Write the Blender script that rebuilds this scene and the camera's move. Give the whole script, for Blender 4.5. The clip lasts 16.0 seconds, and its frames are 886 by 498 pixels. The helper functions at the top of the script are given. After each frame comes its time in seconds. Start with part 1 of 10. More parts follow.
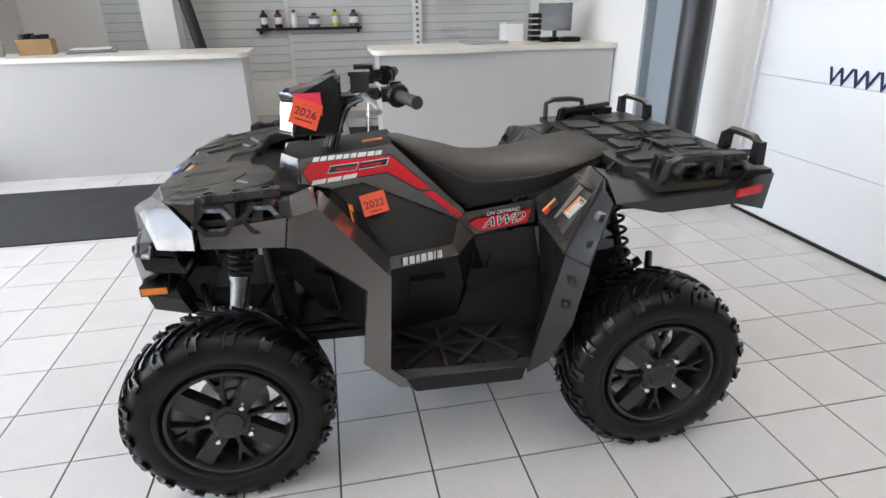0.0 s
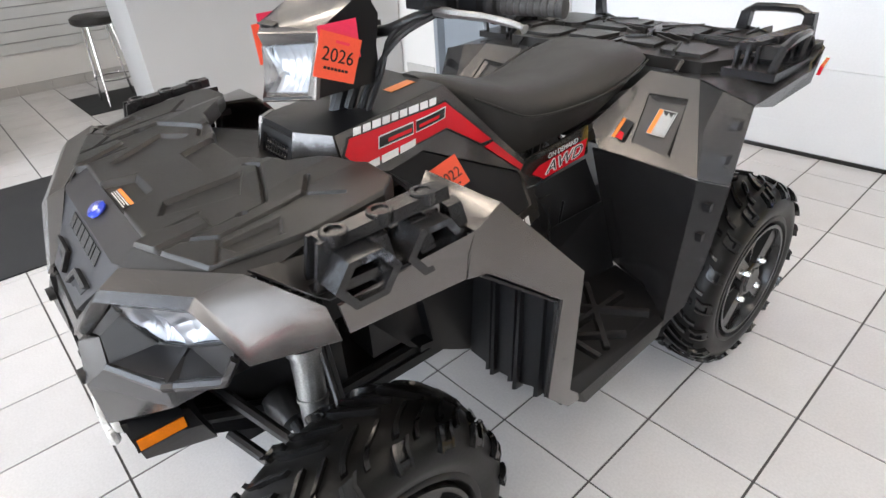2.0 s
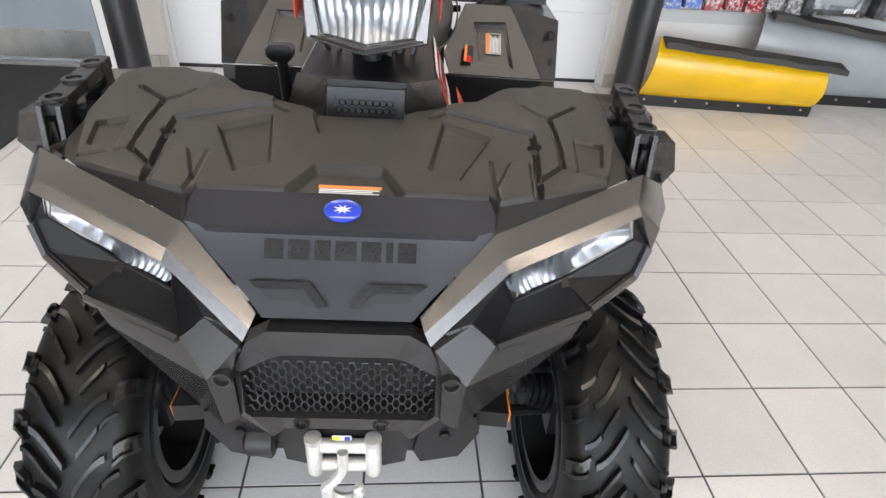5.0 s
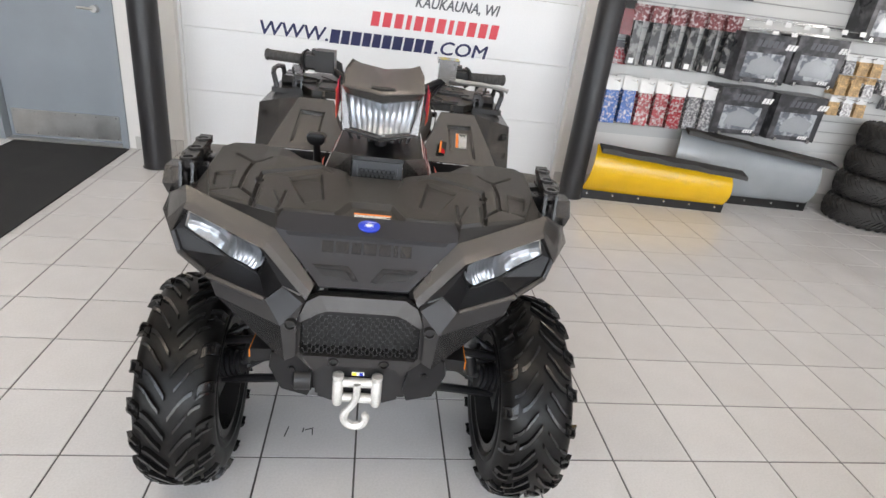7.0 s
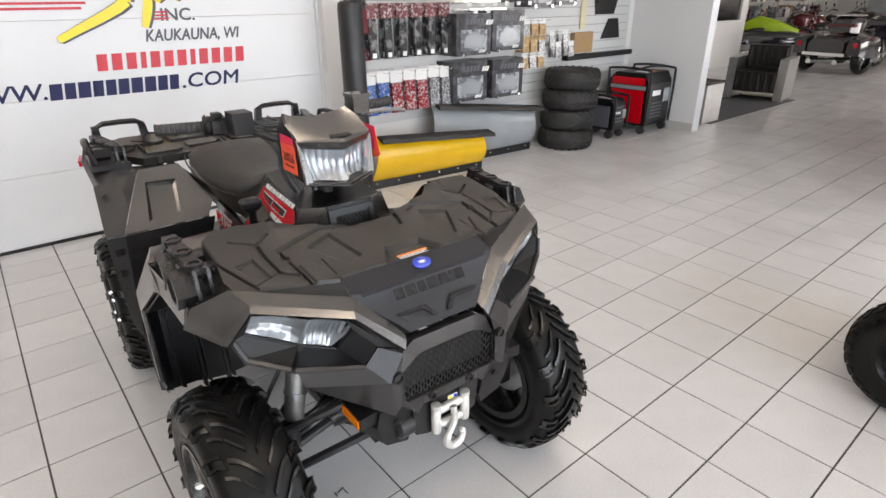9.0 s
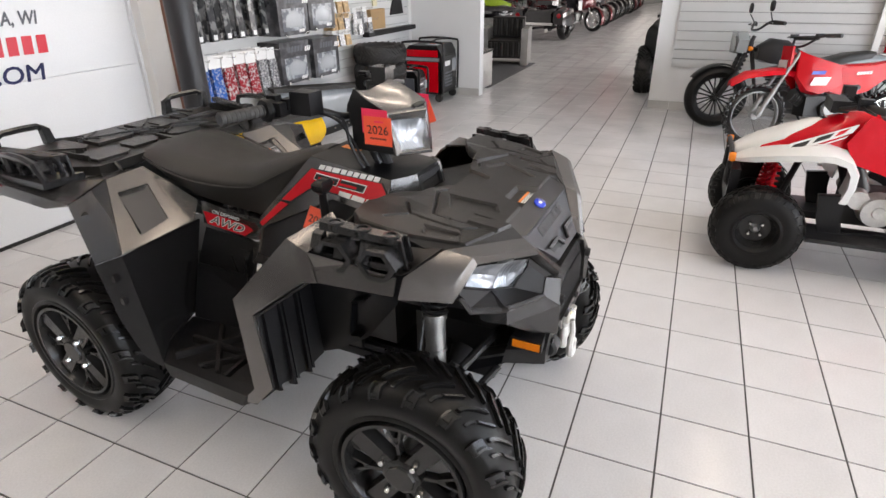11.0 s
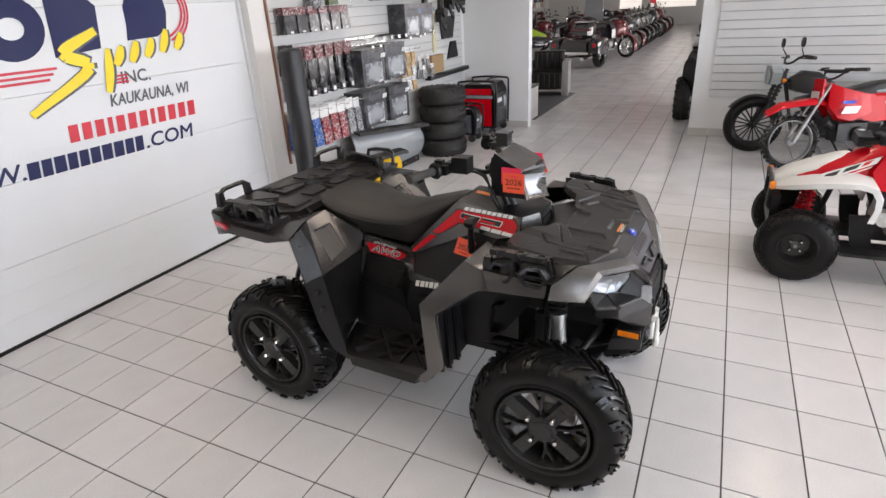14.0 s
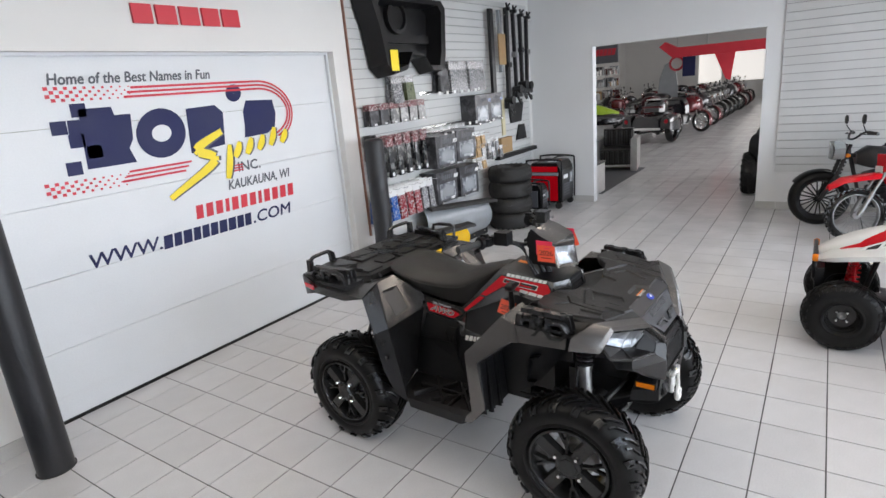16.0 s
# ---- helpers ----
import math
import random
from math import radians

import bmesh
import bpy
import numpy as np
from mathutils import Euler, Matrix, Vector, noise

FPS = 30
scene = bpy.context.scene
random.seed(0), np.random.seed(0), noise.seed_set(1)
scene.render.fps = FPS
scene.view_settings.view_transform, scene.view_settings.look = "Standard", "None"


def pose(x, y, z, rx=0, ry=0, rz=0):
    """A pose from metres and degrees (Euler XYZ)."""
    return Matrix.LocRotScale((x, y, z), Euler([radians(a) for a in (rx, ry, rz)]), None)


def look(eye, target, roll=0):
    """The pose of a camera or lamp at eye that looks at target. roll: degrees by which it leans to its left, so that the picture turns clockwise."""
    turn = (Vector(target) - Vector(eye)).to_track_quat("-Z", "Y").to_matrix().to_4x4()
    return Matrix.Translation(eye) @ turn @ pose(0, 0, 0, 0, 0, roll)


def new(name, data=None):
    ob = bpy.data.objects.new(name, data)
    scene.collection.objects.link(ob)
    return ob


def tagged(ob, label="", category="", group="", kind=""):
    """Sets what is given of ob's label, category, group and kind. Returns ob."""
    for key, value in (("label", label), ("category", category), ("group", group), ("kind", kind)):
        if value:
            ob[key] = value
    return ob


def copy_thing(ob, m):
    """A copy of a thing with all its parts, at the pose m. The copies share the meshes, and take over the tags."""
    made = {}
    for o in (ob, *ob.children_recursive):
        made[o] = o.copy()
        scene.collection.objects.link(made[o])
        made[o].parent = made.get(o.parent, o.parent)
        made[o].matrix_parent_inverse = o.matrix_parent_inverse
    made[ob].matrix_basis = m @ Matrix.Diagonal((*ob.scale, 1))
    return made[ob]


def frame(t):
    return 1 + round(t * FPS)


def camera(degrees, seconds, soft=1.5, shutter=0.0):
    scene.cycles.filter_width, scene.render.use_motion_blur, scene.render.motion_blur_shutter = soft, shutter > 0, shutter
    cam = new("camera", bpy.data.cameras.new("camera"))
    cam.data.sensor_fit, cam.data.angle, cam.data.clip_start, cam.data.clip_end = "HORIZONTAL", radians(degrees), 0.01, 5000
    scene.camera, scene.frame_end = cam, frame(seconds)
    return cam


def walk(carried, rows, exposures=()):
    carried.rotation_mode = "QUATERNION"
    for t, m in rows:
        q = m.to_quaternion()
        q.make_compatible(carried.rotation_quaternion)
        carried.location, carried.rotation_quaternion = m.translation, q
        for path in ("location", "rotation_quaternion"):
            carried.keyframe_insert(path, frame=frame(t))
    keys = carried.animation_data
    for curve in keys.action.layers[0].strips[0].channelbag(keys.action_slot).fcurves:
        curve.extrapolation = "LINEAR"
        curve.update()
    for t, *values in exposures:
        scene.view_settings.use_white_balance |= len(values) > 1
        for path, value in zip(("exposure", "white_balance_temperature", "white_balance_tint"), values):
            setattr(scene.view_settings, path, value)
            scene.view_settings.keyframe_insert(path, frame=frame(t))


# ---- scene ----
cam = camera(76.7, 16.0)
PATH = [
    (0, (1.688, -0.227, 1.416), (-0.109, 0.127, 0.612), -0.9),
    (0.5, (1.513, -0.406, 1.389), (-0.221, 0.096, 0.528), -6.1),
    (1, (1.303, -0.559, 1.374), (-0.342, 0.115, 0.457), -6.1),
    (1.5, (1.067, -0.747, 1.351), (-0.43, 0.144, 0.369), -5.6),
    (2, (0.797, -0.882, 1.332), (-0.503, 0.23, 0.295), -3.8),
    (2.5, (0.571, -1.017, 1.333), (-0.52, 0.264, 0.253), -1.7),
    (3, (0.383, -1.128, 1.342), (-0.431, 0.309, 0.214), -4.0),
    (3.5, (0.165, -1.188, 1.34), (-0.336, 0.35, 0.164), -3.4),
    (4, (-0.015, -1.306, 1.339), (-0.243, 0.285, 0.15), -2.5),
    (4.5, (-0.16, -1.374, 1.334), (-0.148, 0.233, 0.143), -0.1),
    (4.7, (-0.202, -1.387, 1.321), (-0.1, 0.225, 0.142), 1.8),
    (6.8, (-0.291, -1.967, 1.419), (-0.014, -0.187, 0.55), 7.5),
    (7, (-0.312, -1.992, 1.447), (-0.036, -0.203, 0.597), 7.3),
    (7.5, (-0.419, -2.031, 1.481), (-0.104, -0.233, 0.662), 4.5),
    (8, (-0.585, -1.99, 1.515), (-0.097, -0.238, 0.684), 0.6),
    (8.5, (-0.813, -1.846, 1.508), (0.017, -0.223, 0.684), -0.8),
    (9, (-1.077, -1.779, 1.516), (0.082, -0.368, 0.699), -0.6),
    (9.2, (-1.166, -1.731, 1.524), (0.101, -0.416, 0.709), -1.5),
    (11.3, (-1.889, -1.021, 1.504), (-0.216, -0.371, 0.62), 0.6),
    (11.5, (-1.926, -0.983, 1.501), (-0.238, -0.376, 0.618), 1.5),
    (12, (-2.063, -0.958, 1.526), (-0.344, -0.445, 0.642), 3.6),
    (12.5, (-2.228, -0.97, 1.567), (-0.501, -0.486, 0.683), 4.3),
    (13, (-2.37, -0.97, 1.623), (-0.651, -0.451, 0.743), 3.7),
    (13.5, (-2.441, -0.981, 1.698), (-0.774, -0.297, 0.83), 0.0),
    (14, (-2.503, -1.005, 1.792), (-0.87, -0.18, 0.985), -3.2),
    (14.5, (-2.57, -1.069, 1.84), (-0.927, -0.183, 1.122), -4.5),
    (15, (-2.671, -1.189, 1.907), (-1.039, -0.249, 1.232), -5.2),
    (15.5, (-2.783, -1.298, 1.921), (-1.172, -0.287, 1.303), -5.0),
    (16, (-2.829, -1.363, 1.918), (-1.252, -0.265, 1.366), -5.1),
]
EXPOSURES = [(0, -0.38, 6380, 11), (1.5, -0.25, 6480, 12), (3, -0.10, 6680, 12), (4.5, -0.33, 6730, 12), (8, -0.70, 6920, 13), (12.5, -0.57, 6850, 15), (14, -0.74, 6790, 15), (16, -0.82, 6430, 12)]
walk(cam, [(t, look(eye, target, roll)) for t, eye, target, roll in PATH], EXPOSURES)

# ---- world, daylight and exposure ----
world = bpy.data.worlds.new("sky")
scene.world = world
world.use_nodes = True
wn = world.node_tree.nodes
sky = wn.new("ShaderNodeTexSky")
sky.sky_type = "NISHITA"
sky.sun_disc = False
sky.sun_elevation = radians(48)
sky.sun_rotation = radians(160)
world.node_tree.links.new(sky.outputs[0], wn["Background"].inputs[0])
wn["Background"].inputs[1].default_value = 0.12


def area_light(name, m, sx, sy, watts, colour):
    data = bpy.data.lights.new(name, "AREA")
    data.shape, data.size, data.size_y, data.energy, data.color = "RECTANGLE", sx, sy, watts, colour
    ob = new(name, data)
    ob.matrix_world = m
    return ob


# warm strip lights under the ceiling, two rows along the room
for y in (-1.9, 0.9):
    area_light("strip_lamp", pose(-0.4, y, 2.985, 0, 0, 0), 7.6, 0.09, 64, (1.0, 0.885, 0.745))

# daylight through the glazed south front
area_light("daylight", pose(0.0, -8.6, 2.4, 90, 0, 0), 20.0, 4.7, 1850, (0.80, 0.91, 1.04))
# added lamp in the lower part of the glazing, tilted up to brighten the ceiling
area_light("daylight", pose(0.42, -3.64, 0.70, 125, 0, 0), 9.6, 0.9, 80, (1.0, 0.95, 0.88))
# added lamp along the showroom's unseen south side, to brighten the showroom
area_light("daylight", pose(15.5, -7.9, 1.7, 90, 0, 0), 15.0, 2.6, 1350, (0.97, 0.975, 1.0))

# ---- materials ----
def material(name, colour, rough=0.5, metal=0.0, vary=0.12, scale=6.0, grain=0.1, grain_scale=250.0, bump=0.05, per_object=0.0, spec=0.5, coat=0.0):
    """Base colour with blotches at one scale and grain at another, in roughness and relief too."""
    m = bpy.data.materials.new(name)
    m.use_nodes = True
    t = m.node_tree
    n, link = t.nodes, t.links.new
    bsdf = n["Principled BSDF"]
    co = n.new("ShaderNodeTexCoord")
    big, fine = n.new("ShaderNodeTexNoise"), n.new("ShaderNodeTexNoise")
    big.inputs["Scale"].default_value, big.inputs["Detail"].default_value = scale, 5
    fine.inputs["Scale"].default_value, fine.inputs["Detail"].default_value = grain_scale, 3
    link(co.outputs["Object"], big.inputs["Vector"])
    link(co.outputs["Object"], fine.inputs["Vector"])
    ramp = n.new("ShaderNodeMapRange")
    ramp.inputs["From Min"].default_value, ramp.inputs["From Max"].default_value = 0.3, 0.7
    ramp.inputs["To Min"].default_value, ramp.inputs["To Max"].default_value = 1 - vary, 1 + vary
    link(big.outputs["Fac"], ramp.inputs["Value"])
    ramp2 = n.new("ShaderNodeMapRange")
    ramp2.inputs["From Min"].default_value, ramp2.inputs["From Max"].default_value = 0.3, 0.7
    ramp2.inputs["To Min"].default_value, ramp2.inputs["To Max"].default_value = 1 - grain, 1 + grain
    link(fine.outputs["Fac"], ramp2.inputs["Value"])
    mul = n.new("ShaderNodeMath")
    mul.operation = "MULTIPLY"
    link(ramp.outputs[0], mul.inputs[0])
    link(ramp2.outputs[0], mul.inputs[1])
    last = mul.outputs[0]
    if per_object:
        info = n.new("ShaderNodeObjectInfo")
        r3 = n.new("ShaderNodeMapRange")
        r3.inputs["To Min"].default_value, r3.inputs["To Max"].default_value = 1 - per_object, 1 + per_object
        link(info.outputs["Random"], r3.inputs["Value"])
        mul2 = n.new("ShaderNodeMath")
        mul2.operation = "MULTIPLY"
        link(last, mul2.inputs[0])
        link(r3.outputs[0], mul2.inputs[1])
        last = mul2.outputs[0]
    tint = n.new("ShaderNodeVectorMath")
    tint.operation = "SCALE"
    tint.inputs[0].default_value = colour
    link(last, tint.inputs["Scale"])
    link(tint.outputs[0], bsdf.inputs["Base Color"])
    rr = n.new("ShaderNodeMapRange")
    rr.inputs["From Min"].default_value, rr.inputs["From Max"].default_value = 0.3, 0.7
    rr.inputs["To Min"].default_value, rr.inputs["To Max"].default_value = max(rough * 0.85, 0.02), min(rough * 1.2, 1)
    link(big.outputs["Fac"], rr.inputs["Value"])
    link(rr.outputs[0], bsdf.inputs["Roughness"])
    bsdf.inputs["Metallic"].default_value = metal
    bsdf.inputs["Specular IOR Level"].default_value = spec
    bsdf.inputs["Coat Weight"].default_value = coat
    bsdf.inputs["Coat Roughness"].default_value = 0.08
    if bump:
        b = n.new("ShaderNodeBump")
        b.inputs["Strength"].default_value, b.inputs["Distance"].default_value = bump, 0.002
        link(fine.outputs["Fac"], b.inputs["Height"])
        link(b.outputs[0], bsdf.inputs["Normal"])
    return m


def glowing(name, colour, strength):
    m = bpy.data.materials.new(name)
    m.use_nodes = True
    b = m.node_tree.nodes["Principled BSDF"]
    b.inputs["Base Color"].default_value = (*colour, 1)
    b.inputs["Emission Color"].default_value = (*colour, 1)
    b.inputs["Emission Strength"].default_value = strength
    return m


def clear(name, colour=(1, 1, 1), rough=0.0, weight=1.0):
    m = bpy.data.materials.new(name)
    m.use_nodes = True
    b = m.node_tree.nodes["Principled BSDF"]
    b.inputs["Base Color"].default_value = (*colour, 1)
    b.inputs["Roughness"].default_value = rough
    b.inputs["Transmission Weight"].default_value = weight
    b.inputs["IOR"].default_value = 1.2
    return m


TILE = material("glazed_tile", (0.64, 0.63, 0.625), 0.20, 0, 0.07, 2.5, 0.05, 140, 0.03, per_object=0.035)
GROUT = material("grout", (0.085, 0.08, 0.078), 0.9, 0, 0.25, 3, 0.2, 120, 0.2)
WALL = material("painted_wall", (0.72, 0.705, 0.68), 0.6, 0, 0.02, 1.5, 0.015, 300, 0.04)
WALL_COOL = material("painted_wall_cool", (0.73, 0.73, 0.725), 0.55, 0, 0.02, 1.5, 0.015, 300, 0.04)
CEILING = material("ceiling_paint", (0.78, 0.77, 0.75), 0.8, 0, 0.03, 2, 0.05, 90, 0.1)
BASE_TILE = material("base_tile", (0.50, 0.49, 0.47), 0.22, 0, 0.06, 5, 0.05, 150, 0.03)
DOOR_WHITE = material("white_door_skin", (0.70, 0.71, 0.72), 0.35, 0, 0.02, 2, 0.02, 90, 0.08)
DOOR_GREY = material("grey_door_paint", (0.25, 0.28, 0.31), 0.45, 0, 0.05, 4, 0.03, 200, 0.04)
STEEL = material("brushed_steel", (0.55, 0.55, 0.54), 0.33, 1.0, 0.1, 9, 0.1, 260, 0.05)
ZINC = material("zinc_plated_steel", (0.62, 0.61, 0.58), 0.42, 0.6, 0.12, 30, 0.12, 300, 0.08)
CHROME = material("bright_metal", (0.75, 0.75, 0.74), 0.16, 1.0, 0.05, 9, 0.05, 200, 0.0)
CAST = material("cast_aluminium", (0.30, 0.30, 0.295), 0.42, 0.9, 0.15, 25, 0.15, 300, 0.1)
LAMINATE = material("white_laminate", (0.45, 0.445, 0.435), 0.4, 0, 0.02, 2, 0.02, 300, 0.02)
LAMINATE_TOP = material("pale_worktop", (0.66, 0.63, 0.57), 0.35, 0, 0.05, 8, 0.05, 300, 0.02)
SLAT = material("slatwall_board", (0.57, 0.57, 0.555), 0.4, 0, 0.03, 2, 0.02, 250, 0.02)
# darker copy of the board colour, so groove shade is put into the backing
SLAT_SHADE = material("slatwall_groove_shade", (0.34, 0.34, 0.33), 0.7, 0, 0.05, 2, 0.05, 250, 0.02)
MAT_RUG = material("ribbed_mat", (0.022, 0.023, 0.025), 0.95, 0, 0.25, 5, 0.4, 400, 0.5)
POST_BLACK = material("black_post_paint", (0.018, 0.018, 0.02), 0.36, 0, 0.1, 4, 0.1, 60, 0.06)
PAINT = material("titanium_paint", (0.165, 0.156, 0.150), 0.23, 0.85, 0.03, 2, 0.14, 900, 0.02, coat=0.3)
PANEL = material("dark_panel_plastic", (0.015, 0.0147, 0.0155), 0.225, 0, 0.12, 6, 0.15, 700, 0.12)
BUMPER = material("bumper_plastic", (0.030, 0.029, 0.029), 0.225, 0.25, 0.06, 5, 0.12, 700, 0.06)
NOSE = material("satin_nose_plastic", (0.022, 0.022, 0.025), 0.35, 0.2, 0.08, 5, 0.12, 700, 0.06, spec=0.6)
PLASTIC = material("black_plastic", (0.006, 0.006, 0.0068), 0.36, 0, 0.15, 7, 0.15, 700, 0.12, spec=0.32)
PLASTIC_TOP = material("rack_plastic", (0.0145, 0.0132, 0.0118), 0.33, 0, 0.15, 6, 0.2, 800, 0.2)
RUBBER = material("tyre_rubber", (0.0075, 0.0075, 0.0078), 0.21, 0, 0.3, 12, 0.2, 160, 0.05, spec=0.5)
RUBBER_SIDE = material("sidewall_rubber", (0.0055, 0.0054, 0.0053), 0.36, 0, 0.3, 12, 0.2, 160, 0.08, spec=0.24)
RUBBER_DRY = material("dusty_rubber", (0.03, 0.029, 0.028), 0.62, 0, 0.3, 9, 0.25, 300, 0.15)
RIM = material("satin_black_rim", (0.020, 0.020, 0.020), 0.22, 0.2, 0.1, 9, 0.1, 400, 0.03)
GLOSS_BLACK = material("gloss_black", (0.01, 0.01, 0.011), 0.12, 0, 0.1, 9, 0.05, 300, 0.0, coat=0.5)
FRAME_BLACK = material("frame_black", (0.010, 0.010, 0.011), 0.36, 0.1, 0.2, 15, 0.2, 300, 0.1)
SEAT_VINYL = material("seat_vinyl", (0.017, 0.0155, 0.0135), 0.42, 0, 0.12, 6, 0.25, 420, 0.3)
RED_DECAL = material("red_decal", (0.62, 0.012, 0.022), 0.225, 0, 0.04, 6, 0.03, 300, 0.0)
RED_PLASTIC = material("red_plastic", (0.56, 0.003, 0.010), 0.21, 0, 0.05, 5, 0.03, 300, 0.0, coat=0.1, spec=0.35)
RED_DARK = material("dark_red_paint", (0.11, 0.004, 0.007), 0.18, 0.2, 0.1, 5, 0.03, 300, 0.0, coat=0.6)
WHITE_DECAL = material("white_decal", (0.75, 0.75, 0.74), 0.35, 0, 0.03, 6, 0.03, 300, 0.0)
WHITE_PLASTIC = material("white_plastic", (0.74, 0.74, 0.72), 0.22, 0, 0.03, 6, 0.03, 300, 0.0)
GREY_DECAL = material("grey_print", (0.10, 0.105, 0.12), 0.5, 0, 0.05, 6, 0.03, 300, 0.0)
NAVY_DECAL = material("navy_decal", (0.010, 0.014, 0.075), 0.62, 0, 0.06, 3, 0.03, 300, 0.0)
RED_SIGN = material("red_sign_decal", (0.60, 0.03, 0.05), 0.35, 0, 0.06, 3, 0.03, 300, 0.0)
YELLOW_DECAL = material("yellow_decal", (0.85, 0.66, 0.02), 0.35, 0, 0.05, 3, 0.03, 300, 0.0)
BLUE_BADGE = material("blue_badge", (0.015, 0.04, 0.42), 0.12, 0, 0.05, 9, 0.03, 300, 0.0, coat=0.8)
ORANGE_CARD = material("orange_card", (0.90, 0.105, 0.045), 0.45, 0, 0.04, 6, 0.03, 200, 0.0)
PINK_CARD = material("pink_card", (0.85, 0.035, 0.10), 0.45, 0, 0.04, 6, 0.03, 200, 0.0)
ORANGE_LABEL = material("orange_label", (0.85, 0.24, 0.04), 0.4, 0, 0.04, 6, 0.03, 200, 0.0)
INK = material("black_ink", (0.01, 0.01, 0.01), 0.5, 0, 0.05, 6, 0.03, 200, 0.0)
AMBER = material("amber_lens", (0.75, 0.20, 0.01), 0.15, 0, 0.06, 60, 0.05, 300, 0.05, coat=0.6)
TAIL_RED = material("red_lens", (0.55, 0.008, 0.02), 0.14, 0, 0.06, 60, 0.05, 300, 0.05, coat=0.6)
REFLECTOR = material("lamp_reflector", (0.48, 0.50, 0.52), 0.34, 1.0, 0.04, 60, 0.05, 90, 0.3)
LENS = clear("lamp_lens", (0.97, 0.98, 1.0))
WINDOW_GLASS = clear("window_glass", (0.98, 0.99, 1.0))
YELLOW_STEEL = material("yellow_plow_paint", (0.78, 0.46, 0.008), 0.22, 0, 0.06, 4, 0.04, 200, 0.02, coat=0.3)
GREY_STEEL = material("grey_plow_paint", (0.36, 0.38, 0.40), 0.225, 0.3, 0.06, 4, 0.05, 200, 0.02)
CARDBOARD = material("cardboard", (0.36, 0.23, 0.11), 0.8, 0, 0.08, 8, 0.1, 200, 0.1)
DIFFUSER = glowing("lamp_diffuser", (1.0, 0.93, 0.82), 2.0)


def mottled(name, a, b, rough, scale, cut=0.5, soft=0.08, per_object=0.0):
    """Two colours in patches, as of things seen through a clear bag or printed on card."""
    m = material(name, a, rough, 0, 0.3, scale * 0.4, 0.2, scale * 4, 0.08)
    n, link = m.node_tree.nodes, m.node_tree.links.new
    bsdf = n["Principled BSDF"]
    co, tex = n.new("ShaderNodeTexCoord"), n.new("ShaderNodeTexNoise")
    tex.inputs["Scale"].default_value, tex.inputs["Detail"].default_value = scale, 4
    info, add = n.new("ShaderNodeObjectInfo"), n.new("ShaderNodeVectorMath")
    link(co.outputs["Object"], add.inputs[0])
    link(info.outputs["Location"], add.inputs[1])
    link(add.outputs[0], tex.inputs["Vector"])
    ramp = n.new("ShaderNodeMapRange")
    ramp.inputs["From Min"].default_value, ramp.inputs["From Max"].default_value = cut - soft, cut + soft
    link(tex.outputs["Fac"], ramp.inputs["Value"])
    mix = n.new("ShaderNodeMix")
    mix.data_type = "RGBA"
    old = bsdf.inputs["Base Color"].links[0].from_socket
    link(ramp.outputs[0], mix.inputs["Factor"])
    link(old, mix.inputs[6])
    mix.inputs[7].default_value = (*b, 1)
    link(mix.outputs[2], bsdf.inputs["Base Color"])
    return m


BOX_DARK = mottled("printed_dark_box", (0.030, 0.031, 0.035), (0.11, 0.11, 0.12), 0.3, 12, 0.58, 0.1)
BOX_GREY = mottled("printed_grey_print", (0.10, 0.11, 0.13), (0.34, 0.36, 0.38), 0.3, 16, 0.52, 0.06)
BLISTER = mottled("clear_blister_pack", (0.13, 0.13, 0.14), (0.46, 0.46, 0.46), 0.12, 55, 0.54, 0.10)
BLUE_PACK = mottled("blue_pack", (0.03, 0.10, 0.34), (0.42, 0.44, 0.50), 0.15, 48, 0.58, 0.10)
RED_PACK = mottled("red_pack", (0.26, 0.02, 0.03), (0.48, 0.46, 0.46), 0.15, 48, 0.56, 0.10)
SEAT_GLARE = material("pale_seat_glare", (0.42, 0.43, 0.44), 0.36, 0, 0.08, 6, 0.1, 420, 0.1)
LIME = material("lime_plastic", (0.42, 0.62, 0.02), 0.3, 0, 0.05, 5, 0.03, 300, 0.0)
SILVER_PAINT = material("silver_grey_paint", (0.33, 0.36, 0.36), 0.225, 0.4, 0.05, 5, 0.03, 300, 0.0, coat=0.4)

# ---- building helpers ----
def mesh_of(name, bm, mat, smooth=False, fix=True):
    if fix:
        bmesh.ops.recalc_face_normals(bm, faces=bm.faces[:])
    me = bpy.data.meshes.new(name)
    bm.to_mesh(me)
    bm.free()
    if mat:
        me.materials.append(mat)
    if smooth:
        me.polygons.foreach_set("use_smooth", [True] * len(me.polygons))
        me.set_sharp_from_angle(angle=radians(smooth if smooth > 1 else 40))
    return me


def part(name, bm, mat, parent, label="", smooth=False, m=None):
    """Links a bmesh as one mesh object under a thing or under a part."""
    ob = new(name, mesh_of(name, bm, mat, smooth))
    ob.parent = parent
    if m is not None:
        ob.matrix_basis = m
    if label:
        tagged(ob, label)
    return ob


def both(name, build, mat, parent, label="", smooth=False):
    """A part on the +x side and its mirror image on the other."""
    made = []
    for side in (1, -1):
        bm = bmesh.new()
        build(bm)
        if side < 0:
            bmesh.ops.scale(bm, vec=(-1, 1, 1), verts=bm.verts[:])
            bmesh.ops.reverse_faces(bm, faces=bm.faces[:])
        made.append(part(name, bm, mat, parent, label, smooth))
    return made


def thing(name, m, label, category, group="", kind=""):
    ob = new(name)
    ob.empty_display_size = 0.1
    ob.matrix_basis = m
    return tagged(ob, label, category, group, kind)


